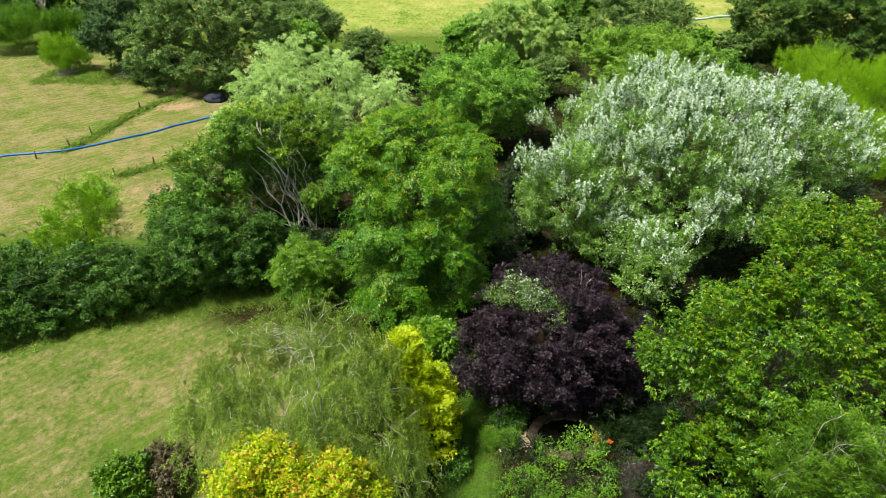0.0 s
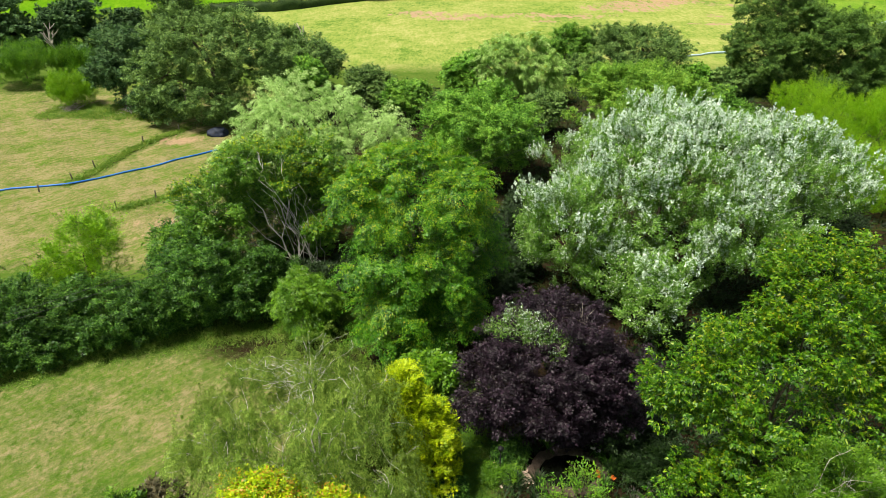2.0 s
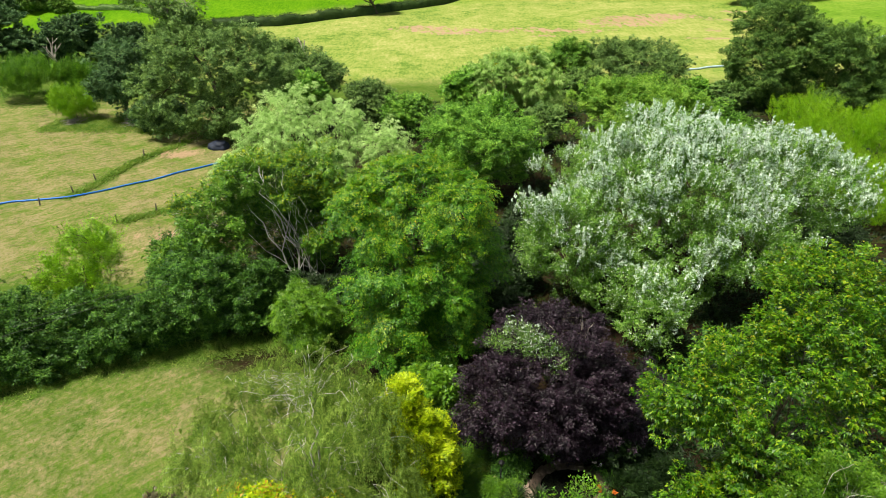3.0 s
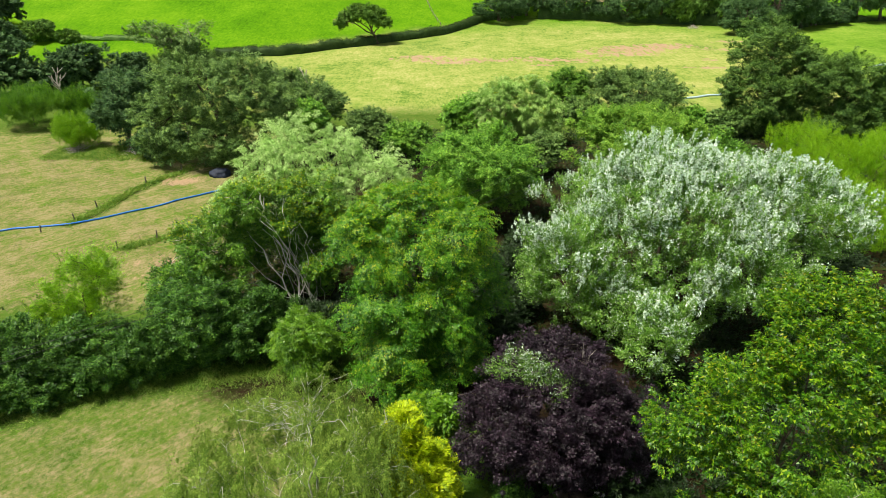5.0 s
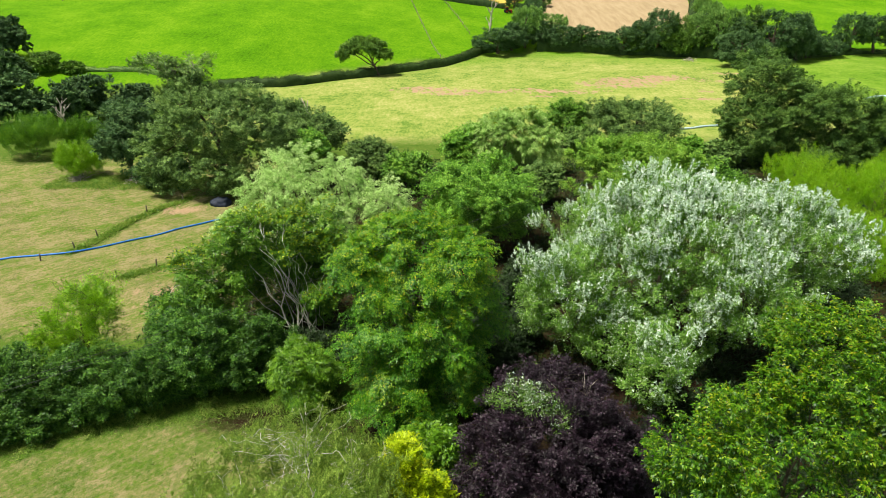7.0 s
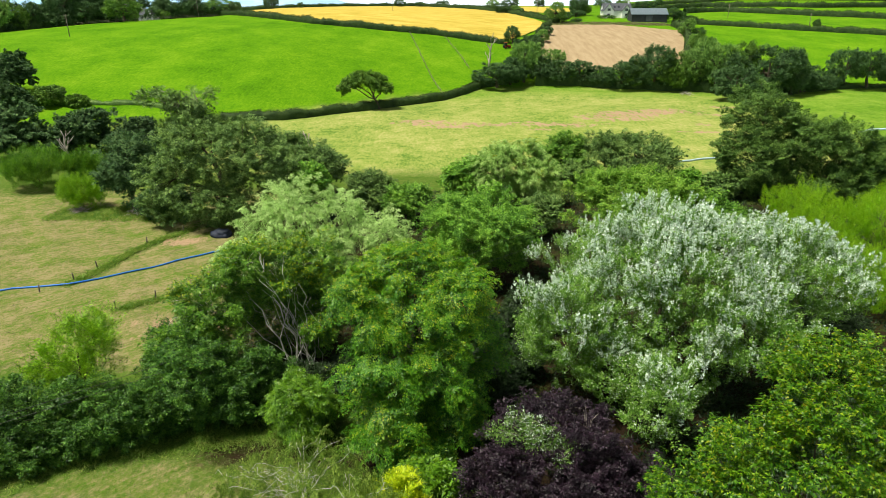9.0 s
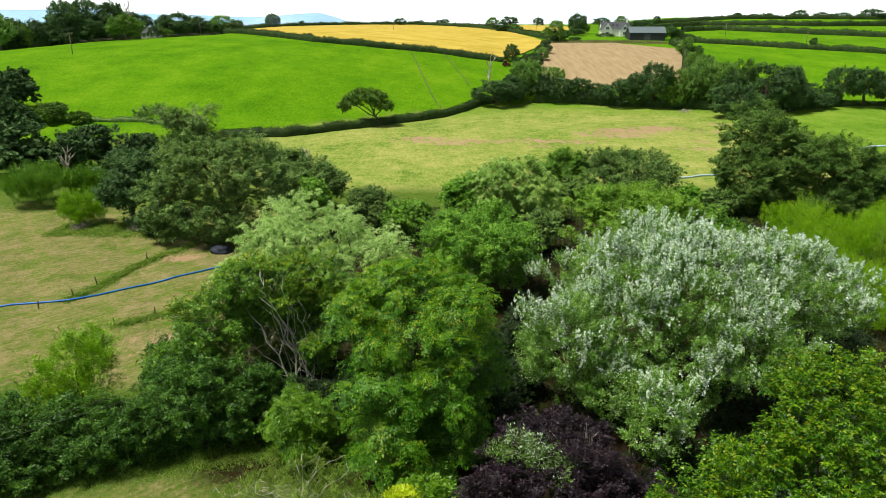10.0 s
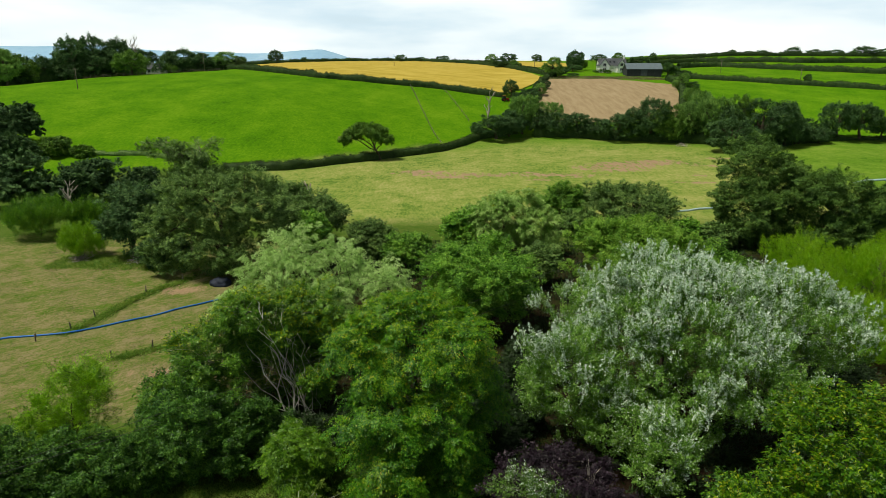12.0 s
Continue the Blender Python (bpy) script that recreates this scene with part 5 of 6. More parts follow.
# ---------------------------------------------------------------- buildings
SLATE = plain("grey_slate", [(0.3, (0.05, 0.055, 0.065)), (0.55, (0.08, 0.088, 0.10)), (0.75, (0.13, 0.138, 0.15))], 1.5, 0.85, 0.3)
BARN_ROOF = plain("weathered_sheet_roof", [(0.3, (0.09, 0.12, 0.14)), (0.55, (0.125, 0.165, 0.19)), (0.75, (0.17, 0.21, 0.235))], 0.6, 0.5, 0.2, stretch=(4, 0.4, 1))
BARN_WALL = plain("dark_boarding", [(0.3, (0.022, 0.024, 0.028)), (0.55, (0.04, 0.042, 0.05)), (0.75, (0.065, 0.07, 0.08))], 2, 0.8, 0.3, stretch=(5, 5, 0.4))
RENDERED = plain("white_render", [(0.3, (0.78, 0.78, 0.76)), (0.55, (0.86, 0.86, 0.84)), (0.75, (0.90, 0.90, 0.88))], 1.2, 0.85, 0.15)
DARK_GLASS = plain("window_glass", [(0.3, (0.02, 0.024, 0.03)), (0.7, (0.05, 0.06, 0.07))], 1, 0.12, 0.0)
WHITE_PAINT = plain("white_paint", [(0.3, (0.7, 0.7, 0.68)), (0.7, (0.82, 0.82, 0.8))], 2, 0.5, 0.1)


def box(bm, x0, y0, z0, x1, y1, z1):
    v = [bm.verts.new(p) for p in ((x0, y0, z0), (x1, y0, z0), (x1, y1, z0), (x0, y1, z0), (x0, y0, z1), (x1, y0, z1), (x1, y1, z1), (x0, y1, z1))]
    for q in ((0, 3, 2, 1), (4, 5, 6, 7), (0, 1, 5, 4), (1, 2, 6, 5), (2, 3, 7, 6), (3, 0, 4, 7)):
        bm.faces.new([v[i] for i in q])


def box_part(name, dims, material, parent, label="", bevel=0.0):
    bm = bmesh.new()
    box(bm, *dims)
    if bevel:
        bmesh.ops.bevel(bm, geom=bm.edges[:], offset=bevel, segments=1, affect="EDGES")
    return part(name, bm, material, parent, label)


def gable_body(bm, x0, y0, x1, y1, eaves, ridge_z, along="x"):
    """Walls of a house with two gables, the ridge running along x or y."""
    if along == "x":
        m = (y0 + y1) / 2
        a = [(x0, y0, -1), (x0, y1, -1), (x0, y1, eaves), (x0, m, ridge_z), (x0, y0, eaves)]
        b = [(x1, y, z) for _, y, z in a]
    else:
        m = (x0 + x1) / 2
        a = [(x0, y0, -1), (x1, y0, -1), (x1, y0, eaves), (m, y0, ridge_z), (x0, y0, eaves)]
        b = [(x, y1, z) for x, _, z in a]
    va, vb = [bm.verts.new(p) for p in a], [bm.verts.new(p) for p in b]
    bm.faces.new(va)
    bm.faces.new(vb[::-1])
    for i in range(5):
        bm.faces.new((va[i], vb[i], vb[(i + 1) % 5], va[(i + 1) % 5]))
    bmesh.ops.recalc_face_normals(bm, faces=bm.faces)


def roof_slope(name, p, q, r, s, thick, material, parent):
    """A roof slope: a slab on four corners."""
    bm = bmesh.new()
    P = [Vector(k) for k in (p, q, r, s)]
    nrm = (P[1] - P[0]).cross(P[3] - P[0]).normalized() * thick
    if nrm.z < 0:
        nrm = -nrm
    a, b = [bm.verts.new(k + nrm * 0.15) for k in P], [bm.verts.new(k + nrm * 1.15) for k in P]
    bm.faces.new(a)
    bm.faces.new(b[::-1])
    for i in range(4):
        bm.faces.new((a[i], a[(i + 1) % 4], b[(i + 1) % 4], b[i]))
    bmesh.ops.recalc_face_normals(bm, faces=bm.faces)
    return part(name, bm, material, parent)


def gable_roof(x0, y0, x1, y1, eaves, ridge_z, along, material, parent, over=0.4):
    if along == "x":
        m = (y0 + y1) / 2
        k = (ridge_z - eaves) / (m - y0)
        lo = eaves - over * k
        roof_slope("roof", (x0 - over, y0 - over, lo), (x1 + over, y0 - over, lo), (x1 + over, m, ridge_z), (x0 - over, m, ridge_z), 0.15, material, parent)
        roof_slope("roof", (x0 - over, y1 + over, lo), (x1 + over, y1 + over, lo), (x1 + over, m, ridge_z), (x0 - over, m, ridge_z), 0.15, material, parent)
    else:
        m = (x0 + x1) / 2
        k = (ridge_z - eaves) / (m - x0)
        lo = eaves - over * k
        roof_slope("roof", (x0 - over, y0 - over, lo), (x0 - over, y1 + over, lo), (m, y1 + over, ridge_z), (m, y0 - over, ridge_z), 0.15, material, parent)
        roof_slope("roof", (x1 + over, y0 - over, lo), (x1 + over, y1 + over, lo), (m, y1 + over, ridge_z), (m, y0 - over, ridge_z), 0.15, material, parent)


def barn():
    top = thing("barn", 121.5, 398, float(land(121.5, 398)), "long dark-boarded barn with a blue-grey sheet roof", "barn", turn=-4)
    bm = bmesh.new()
    gable_body(bm, -10.2, -6, 10.2, 6, 4.0, 7.2, "x")
    part("wall", bm, BARN_WALL, top)
    gable_roof(-10.2, -6, 10.2, 6, 4.0, 7.2, "x", BARN_ROOF, top, 0.5)
    for i in range(6):
        box_part("post", (-10.2 + i * 4.0, -6.16, 0, -9.95 + i * 4.0, -6.02, 3.8), BARN_WALL, top)
    box_part("door", (-1.9, -6.12, 0, 1.7, -6.02, 3.4), SLATE, top, "grey sliding door")


def farmhouse():
    top = thing("farmhouse", 109.5, 428, float(land(109.5, 428)), "white rendered farmhouse with slate roof and two gables", "house")
    bm = bmesh.new()
    gable_body(bm, -8, -3.5, 9.5, 4, 4.6, 8.6, "x")
    part("wall", bm, RENDERED, top)
    gable_roof(-8, -3.5, 9.5, 4, 4.6, 8.6, "x", SLATE, top)
    for x0, x1, y0, rz in ((-8.6, -2.2, -7.5, 8.2), (3.2, 8.6, -6.5, 7.6)):
        bm = bmesh.new()
        gable_body(bm, x0, y0, x1, 0, 4.2, rz, "y")
        wing = part("gable_wing", bm, RENDERED, top)
        gable_roof(x0, y0, x1, 0, 4.2, rz, "y", SLATE, top, 0.35)
        m = (x0 + x1) / 2
        for z in (1.0, 4.0):
            win = box_part("window", (m - 0.9, y0 - 0.08, z, m + 0.9, y0 + 0.06, z + 1.5), DARK_GLASS, top)
            box_part("frame", (m - 0.05, y0 - 0.12, z, m + 0.05, y0 - 0.085, z + 1.5), WHITE_PAINT, win)
            box_part("sill", (m - 1.1, y0 - 0.2, z - 0.12, m + 1.1, y0, z - 0.02), WHITE_PAINT, win)
    for x in (-1.2, 1.4):
        box_part("rooflight", (x, -2.6, 6.0, x + 0.8, -1.6, 7.05), DARK_GLASS, top)
    box_part("chimney", (8.0, -0.4, 7.5, 8.9, 0.6, 10.0), RENDERED, top)


def cottage():
    x, y = -151, 346
    top = thing("cottage", x, y, float(land(x, y)), "white cottage with slate roof among the hilltop trees", "house", turn=-8)
    bm = bmesh.new()
    gable_body(bm, -4.5, -3, 4, 3, 2.8, 5.6, "x")
    part("wall", bm, RENDERED, top)
    gable_roof(-4.5, -3, 4, 3, 2.8, 5.6, "x", SLATE, top)
    bm = bmesh.new()
    gable_body(bm, 1.0, -5, 5.0, 0, 2.6, 5.0, "y")
    part("gable_wing", bm, RENDERED, top)
    gable_roof(1.0, -5, 5.0, 0, 2.6, 5.0, "y", SLATE, top, 0.3)
    for a in (-3.2, -0.8):
        win = box_part("window", (a, -3.08, 0.9, a + 1.1, -2.95, 2.1), DARK_GLASS, top)
        box_part("frame", (a + 0.5, -3.12, 0.9, a + 0.6, -3.085, 2.1), WHITE_PAINT, win)
    box_part("chimney", (-4.2, -0.4, 4.6, -3.5, 0.4, 6.6), RENDERED, top)


barn()
farmhouse()
cottage()

# ---------------------------------------------------------------- meadow: pipe, posts, banks
BLUE = plain("blue_plastic", [(0.3, (0.012, 0.10, 0.42)), (0.55, (0.02, 0.15, 0.55)), (0.75, (0.06, 0.24, 0.65))], 1.5, 0.4, 0.1)
GREY_HOSE = plain("pale_blue_plastic", [(0.3, (0.3, 0.45, 0.55)), (0.7, (0.5, 0.62, 0.7))], 1.5, 0.5, 0.1)
POST = plain("weathered_post", [(0.3, (0.10, 0.085, 0.065)), (0.55, (0.20, 0.175, 0.145)), (0.75, (0.32, 0.29, 0.25))], 6, 0.9, 0.5, stretch=(1, 1, 0.2))
TARP = plain("dark_tarpaulin", [(0.3, (0.006, 0.010, 0.02)), (0.6, (0.014, 0.022, 0.045)), (0.8, (0.03, 0.05, 0.09))], 2, 0.6, 0.8)
WIRE = plain("grey_wire", [(0.3, (0.02, 0.02, 0.02)), (0.7, (0.06, 0.06, 0.06))], 4, 0.5, 0.0)


def laid_hose(name, label, pts, radius, material, seed):
    """A lay-flat irrigation hose that lies on the grass."""
    rng = np.random.default_rng(seed)
    xy, _ = ridge(pts, 1.5)
    xy = xy + np.stack([np.sin(np.arange(len(xy)) * 0.5) * 0.08, rng.normal(0, 0.05, len(xy))], 1)
    z = land(xy[:, 0], xy[:, 1]) + radius * 0.8
    v, f = tubes([(np.column_stack([xy, z]), np.full(len(xy), radius))], 8)
    ob = part_mesh(name, mesh_of(name, v, f), material, smooth=True)
    tagged(ob, label, "hose")


laid_hose("irrigation_hose", "bright blue irrigation hose lying across the mown meadow", [(-62, 61.5), (-53, 64), (-49.8, 64.9), (-46.7, 65.9), (-42.9, 66.6), (-39.1, 69.3), (-34.9, 72.4), (-30.8, 75.9), (-26, 79)], 0.115, BLUE, 3)
laid_hose("irrigation_hose", "pale blue hose lying across the valley pasture", [(46, 127), (49.5, 127.8), (53, 129.5), (56.8, 131.1), (64, 134)], 0.22, GREY_HOSE, 4)
laid_hose("irrigation_hose", "pale blue hose lying across the valley pasture", [(106, 160), (111.3, 163.3), (116, 164), (125, 166)], 0.28, GREY_HOSE, 5)


def post_model():
    bm = bmesh.new()
    bmesh.ops.create_cone(bm, cap_ends=True, segments=8, radius1=0.085, radius2=0.075, depth=1.2, matrix=Matrix.Translation((0, 0, 0.4)))
    bmesh.ops.bevel(bm, geom=[e for e in bm.edges if all(v.co.z > 0.9 for v in e.verts)], offset=0.02, segments=1, affect="EDGES")
    ob = part("fence_post", bm, POST)
    return tagged(ob, "weathered wooden fence post in the meadow", "post", "meadow fence posts")


first_post = post_model()
first_post.matrix_world = pose(-34.7, 60.1, float(land(-34.7, 60.1)), 3, 2, 0)
for i, (x, y) in enumerate([(-31.6, 62.8), (-28.9, 65.1), (-25.6, 67.8), (-45.5, 64.6), (-42.6, 71.7), (-40.2, 80.2), (-37.0, 84.9), (-43.2, 67.6)]):
    copy_thing(first_post, pose(x, y, float(land(x, y)), (-4, 3, 2, 5, -3, 4, -2, 3)[i], (3, -2, 4, -3, 2, -4, 3, 2)[i], 40 * i))

# tarpaulin-covered heap by the oak
bm = bmesh.new()
bmesh.ops.create_icosphere(bm, subdivisions=4, radius=1)
for v in bm.verts:
    d = 1 + 0.22 * noise.noise(v.co * 1.7) + 0.08 * noise.noise(v.co * 5)
    v.co = Vector((v.co.x * 1.5 * d, v.co.y * 1.1 * d, max(v.co.z, -0.25) * 0.95 * d))
heap = part("tarpaulin_heap", bm, TARP, smooth=True)
heap.matrix_world = pose(-31.0, 83.2, float(land(-31.0, 83.2)) + 0.15)
tagged(heap, "heap under a dark blue-black tarpaulin by the stream oak", "tarpaulin")


def tussocks(name, label, places, height, material, seed, spread=0.35, per=26, width=0.07, lay=0.9):
    """Rough grass: blades in tufts."""
    rng = np.random.default_rng(seed)
    p = np.repeat(np.asarray(places, float), per, 0)
    p = p + rng.normal(0, spread, p.shape)
    z = land(p[:, 0], p[:, 1])
    pos = np.column_stack([p, z])
    way = unit(np.column_stack([rng.normal(0, lay, (len(p), 2)), np.full(len(p), 0.7)]))
    v, f = blades(rng, pos, way, unit(rng.normal(0, 0.5, (len(p), 3)) + np.array([0, 0, 1])), height, width / height * 1.6, True)
    ob = part_mesh(name, mesh_of(name, v, f), material)
    return tagged(ob, label, "grass", kind="stuff")


def along(pts, step, spread, seed):
    rng = np.random.default_rng(seed)
    xy, _ = ridge(pts, step)
    return xy + rng.normal(0, spread, xy.shape)


tussocks("ditch_grass", "long rough grass along the old ditch", along(DITCH, 0.10, 0.2, 1), 0.32, BLADES, 401, 0.28, 30, 0.055)
tussocks("fence_grass", "long grass along the post line", along(FENCE_LINE, 0.10, 0.25, 2), 0.3, BLADES, 402, 0.3, 34, 0.05)
tussocks("hedge_grass", "long grass along the foot of the hedge", along([(-37, 31.6), (-31, 33.6), (-26.5, 36.2), (-20.8, 37.6), (-13.4, 39.4), (-8.5, 38.5)], 0.06, 0.5, 3), 0.24, BLADES, 403, 0.6, 40, 0.022)
rg = np.random.default_rng(9)
STRAW = foliage("dry_grass", (0.10, 0.095, 0.036), (0.165, 0.152, 0.066), (0.25, 0.225, 0.110), 1.2, 0.2, 0.7)
FRESH = foliage("fresh_grass", (0.05, 0.12, 0.010), (0.10, 0.185, 0.020), (0.18, 0.245, 0.045), 1.2, 0.25, 0.7)
spots = np.column_stack([rg.uniform(-42, -5, 9000), rg.uniform(13, 38, 9000)])
hay = np.sin(spots[:, 0] * 0.7 + 2 * np.sin(spots[:, 1] * 0.6)) * np.sin(spots[:, 1] * 1.1 + spots[:, 0] * 0.3) + rg.normal(0, 0.5, 9000)
edge = spots[:, 1] < np.interp(spots[:, 0], (-42, -32, -18, -8), (32, 34, 38, 39))
tussocks("paddock_grass", "short green grass tufts in the dry paddock", spots[(hay > 0.1) & edge], 0.10, FRESH, 404, 0.3, 12, 0.022, 3.0)
tussocks("paddock_straw", "dry mown straw lying in the paddock", spots[(hay < -0.1) & edge], 0.12, STRAW, 407, 0.35, 7, 0.012, 3.5)
mead = np.column_stack([rg.uniform(-66, -14, 12000), rg.uniform(48, 104, 12000)])
mead = mead[(mead[:, 0] < -14 - 0.32 * (mead[:, 1] - 48)) & (mead[:, 0] > -12 - 0.66 * mead[:, 1])]
swath = np.sin((mead[:, 0] * 0.66 - mead[:, 1] * 0.75) * 2.6 + rg.normal(0, 0.8, len(mead)))
tussocks("meadow_straw", "rows of dry mown hay on the meadow", mead[swath > 0.1], 0.15, STRAW, 410, 0.3, 7, 0.035, 6.0)
tussocks("meadow_grass", "short green grass growing through the mown meadow", mead[swath < -0.2], 0.10, FRESH, 411, 0.35, 6, 0.04, 6.0)
lawn = np.column_stack([rg.uniform(-0.2, 3.4, 5200), rg.uniform(14, 34, 5200)])
# dark hedge-leaf colour puts the trees' shade into the lawn blades
tussocks("lawn_grass", "short mown green grass of the lawn path", lawn, 0.06, LEAF_HEDGE, 409, 0.15, 10, 0.02, 0.9)
# nettles, brambles and ferns under the trees, leaf colour darkened for shade
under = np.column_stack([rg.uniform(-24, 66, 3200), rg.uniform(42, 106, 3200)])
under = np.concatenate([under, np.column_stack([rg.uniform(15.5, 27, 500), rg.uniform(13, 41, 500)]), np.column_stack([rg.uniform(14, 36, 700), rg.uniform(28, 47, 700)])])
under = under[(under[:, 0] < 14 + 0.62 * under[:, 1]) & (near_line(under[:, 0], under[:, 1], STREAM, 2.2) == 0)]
# dark cover added on the beds, its colour standing in for shade
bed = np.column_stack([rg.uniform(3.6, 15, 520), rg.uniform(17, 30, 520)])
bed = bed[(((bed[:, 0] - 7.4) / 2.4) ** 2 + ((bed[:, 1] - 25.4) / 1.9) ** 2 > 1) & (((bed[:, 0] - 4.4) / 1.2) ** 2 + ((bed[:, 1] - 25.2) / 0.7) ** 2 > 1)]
tussocks("bed_plants", "low leafy plants covering the garden beds, darkened for shade", bed, 0.3, LEAF_SHADE_DARK, 412, 0.35, 22, 0.06)
tussocks("undergrowth", "nettles and brambles growing under the trees", under, 0.42, LEAF_SHADE_DARK, 405, 0.5, 24, 0.08)


for x, y, height, radius, k in [(99, 416, 2.2, 2.4, 3), (104.5, 414, 2.0, 2.2, 3), (116.5, 414, 3.4, 2.8, 2), (86, 432, 6, 5, 2), (90, 446, 8, 5, 0), (147, 398, 5, 4, 2), (203, 362, 3.2, 1.7, 0), (70, 392, 6, 4, 2), (78, 390, 3, 3, 2)]:
    plant(MODELS[k + 4], x, y, height, radius, spin.uniform(0, 360))
farm_edge = np.column_stack([rg.uniform(62, 128, 900), rg.uniform(372, 388, 900)])
tussocks("farmyard_grass", "tall dry grass below the farm buildings", farm_edge, 0.55, STRAW, 408, 0.9, 12, 0.12)
simple_tree("sallow_bush", "dark bushy growth between alder and oak", -43.0, 93.0, 2.6, 3.8, 2.8, "field", LEAF_FAR, 144, twigs=8, gap=1.6, leaf=0.32)

# ---------------------------------------------------------------- more bushes at the field edge
simple_tree("sallow_bush", "dull green sallow bush beside the pale willow", 24.8, 108.5, 2.6, 3.2, 2.4, "field", LEAF_OAK, 140, twigs=10, gap=1.6, leaf=0.32)
simple_tree("sallow_bush", "small dark bush by the hawthorn", 41.8, 103.5, 2.4, 2.0, 2.2, "field", LEAF_FIELD, 141, twigs=5, gap=1.6, leaf=0.32)
simple_tree("sallow_bush", "low olive-green bush under the field oak", 46.2, 102.0, 2.2, 2.8, 2.1, "field", LEAF_OAK, 142, twigs=8, gap=1.6, leaf=0.32)
simple_tree("sallow_bush", "dark bush beside the field oaks", 77.4, 109.0, 4.0, 4.0, 3.9, "field", LEAF_FAR, 143, twigs=8, gap=1.6, leaf=0.32)


# ---------------------------------------------------------------- dead wood
def dead_tree(label, x, y, height, lean_x, seed, forks=6):
    """A bleached dead tree: a stem that forks, with no leaves."""
    rng = np.random.default_rng(seed)
    top = thing("dead_tree", x, y, float(land(x, y)), label, "dead tree")
    stem_pts, stem_r = limb(rng, (0, 0, -0.2), (lean_x, 0.3, height), height * 0.035, height * 0.008, 9, 0.07, 0)
    v, f = tubes([(stem_pts, stem_r)], 7)
    part_mesh("trunk", mesh_of("trunk", v, f), DEADWOOD, top, smooth=True)
    for i in range(forks):
        k = rng.integers(3, 8)
        a = rng.uniform(0, 6.28)
        q = stem_pts[k] + np.array([math.cos(a), math.sin(a), 1.5]) * height * rng.uniform(0.09, 0.18)
        main = limb(rng, stem_pts[k], q, stem_r[k] * 0.7, height * 0.006, 5, 0.15, 0.05)
        side = limb(rng, main[0][2], main[0][2] + np.array([math.cos(a + 1), math.sin(a + 1), 1.2]) * height * 0.08, height * 0.007, height * 0.003, 4, 0.15, 0)
        v, f = tubes([main, side], 5)
        part_mesh("limb", mesh_of("limb", v, f), DEADWOOD, top, smooth=True)


dead_tree("bleached dead tree standing among the sallows", -66.5, 112.0, 9.5, -1.6, 501)
dead_tree("pale bare dead tree in the hill hedgerow", 18.4, 258.0, 14.0, 0.4, 502, 9)
dead_tree("bare dead branches above the hilltop wood", -163.0, 345.0, 20.0, 2.5, 503, 10)

dead_tree("bare grey dead limbs standing out of the field maple", -20.3, 103.0, 10.6, -1.6, 504, 5)


def brush_pile(label, x, y, r, seed):
    """A heap of cut brushwood."""
    rng = np.random.default_rng(seed)
    paths = []
    for i in range(90):
        a, d = rng.uniform(0, 6.28), rng.uniform(0, r * 0.8)
        p = np.array([math.cos(a) * d, math.sin(a) * d, rng.uniform(0, 0.45 * (r - d) + 0.1)])
        b = rng.uniform(0, 6.28)
        q = p + np.array([math.cos(b), math.sin(b), rng.uniform(-0.15, 0.35)]) * rng.uniform(0.7, 1.6)
        q[2] = max(q[2], 0.03)
        paths.append(limb(rng, p, q, 0.035, 0.012, 4, 0.15, 0.05))
    v, f = tubes(paths, 4)
    ob = part_mesh("brush_pile", mesh_of("brush_pile", v, f), DEADWOOD, smooth=True)
    ob.matrix_world = pose(x, y, float(land(x, y)))
    tagged(ob, label, "brushwood", kind="stuff")


brush_pile("heap of grey cut brushwood on the rough bank", -56.8, 94.4, 1.5, 511)
brush_pile("heap of grey cut brushwood under the alder", -47.0, 93.4, 1.8, 512)
brush_pile("pale heap of felled timber at the far field edge", 85.5, 226.0, 3.0, 513)
bank = np.column_stack([rg.uniform(-60, -38, 900), rg.uniform(90, 97, 900)])
tussocks("bank_grass", "rough green grass on the bank under the trees", bank, 0.3, BLADES, 406, 0.45, 26, 0.06)
hedge("low grey-brown thicket at the foot of the green hill", [(-106, 187.5), (-97, 188.5), (-88, 189.5), (-70, 184)], 1.1, 2.4, LEAF_OAK, 207, 0.21, 114, uneven=0.4)

# ---------------------------------------------------------------- poles and fences on the hill


def utility_pole(x, y, height, seed):
    top = thing("utility_pole", x, y, float(land(x, y)), "wooden power pole with a crossarm", "pole", "power poles", turn=seed * 37)
    bm = bmesh.new()
    bmesh.ops.create_cone(bm, cap_ends=True, segments=8, radius1=0.17, radius2=0.12, depth=height + 0.6, matrix=Matrix.Translation((0, 0, height / 2 - 0.3)))
    part("shaft", bm, POST, top, smooth=True)
    box_part("crossarm", (-0.9, -0.22, height - 0.7, 0.9, -0.13, height - 0.55), POST, top)
    for k in (-0.75, 0.0, 0.75):
        bm = bmesh.new()
        bmesh.ops.create_cone(bm, cap_ends=True, segments=8, radius1=0.07, radius2=0.04, depth=0.25, matrix=Matrix.Translation((k, -0.18, height - 0.43)))
        part("insulator", bm, DARK_GLASS, top)


for i, (x, y, height) in enumerate([(-148, 263.5, 8.5), (-128, 352, 10), (-31, 420, 7.5), (199.5, 363, 8), (183, 430, 8), (66, 470, 9)]):
    utility_pole(x, y, height, i)


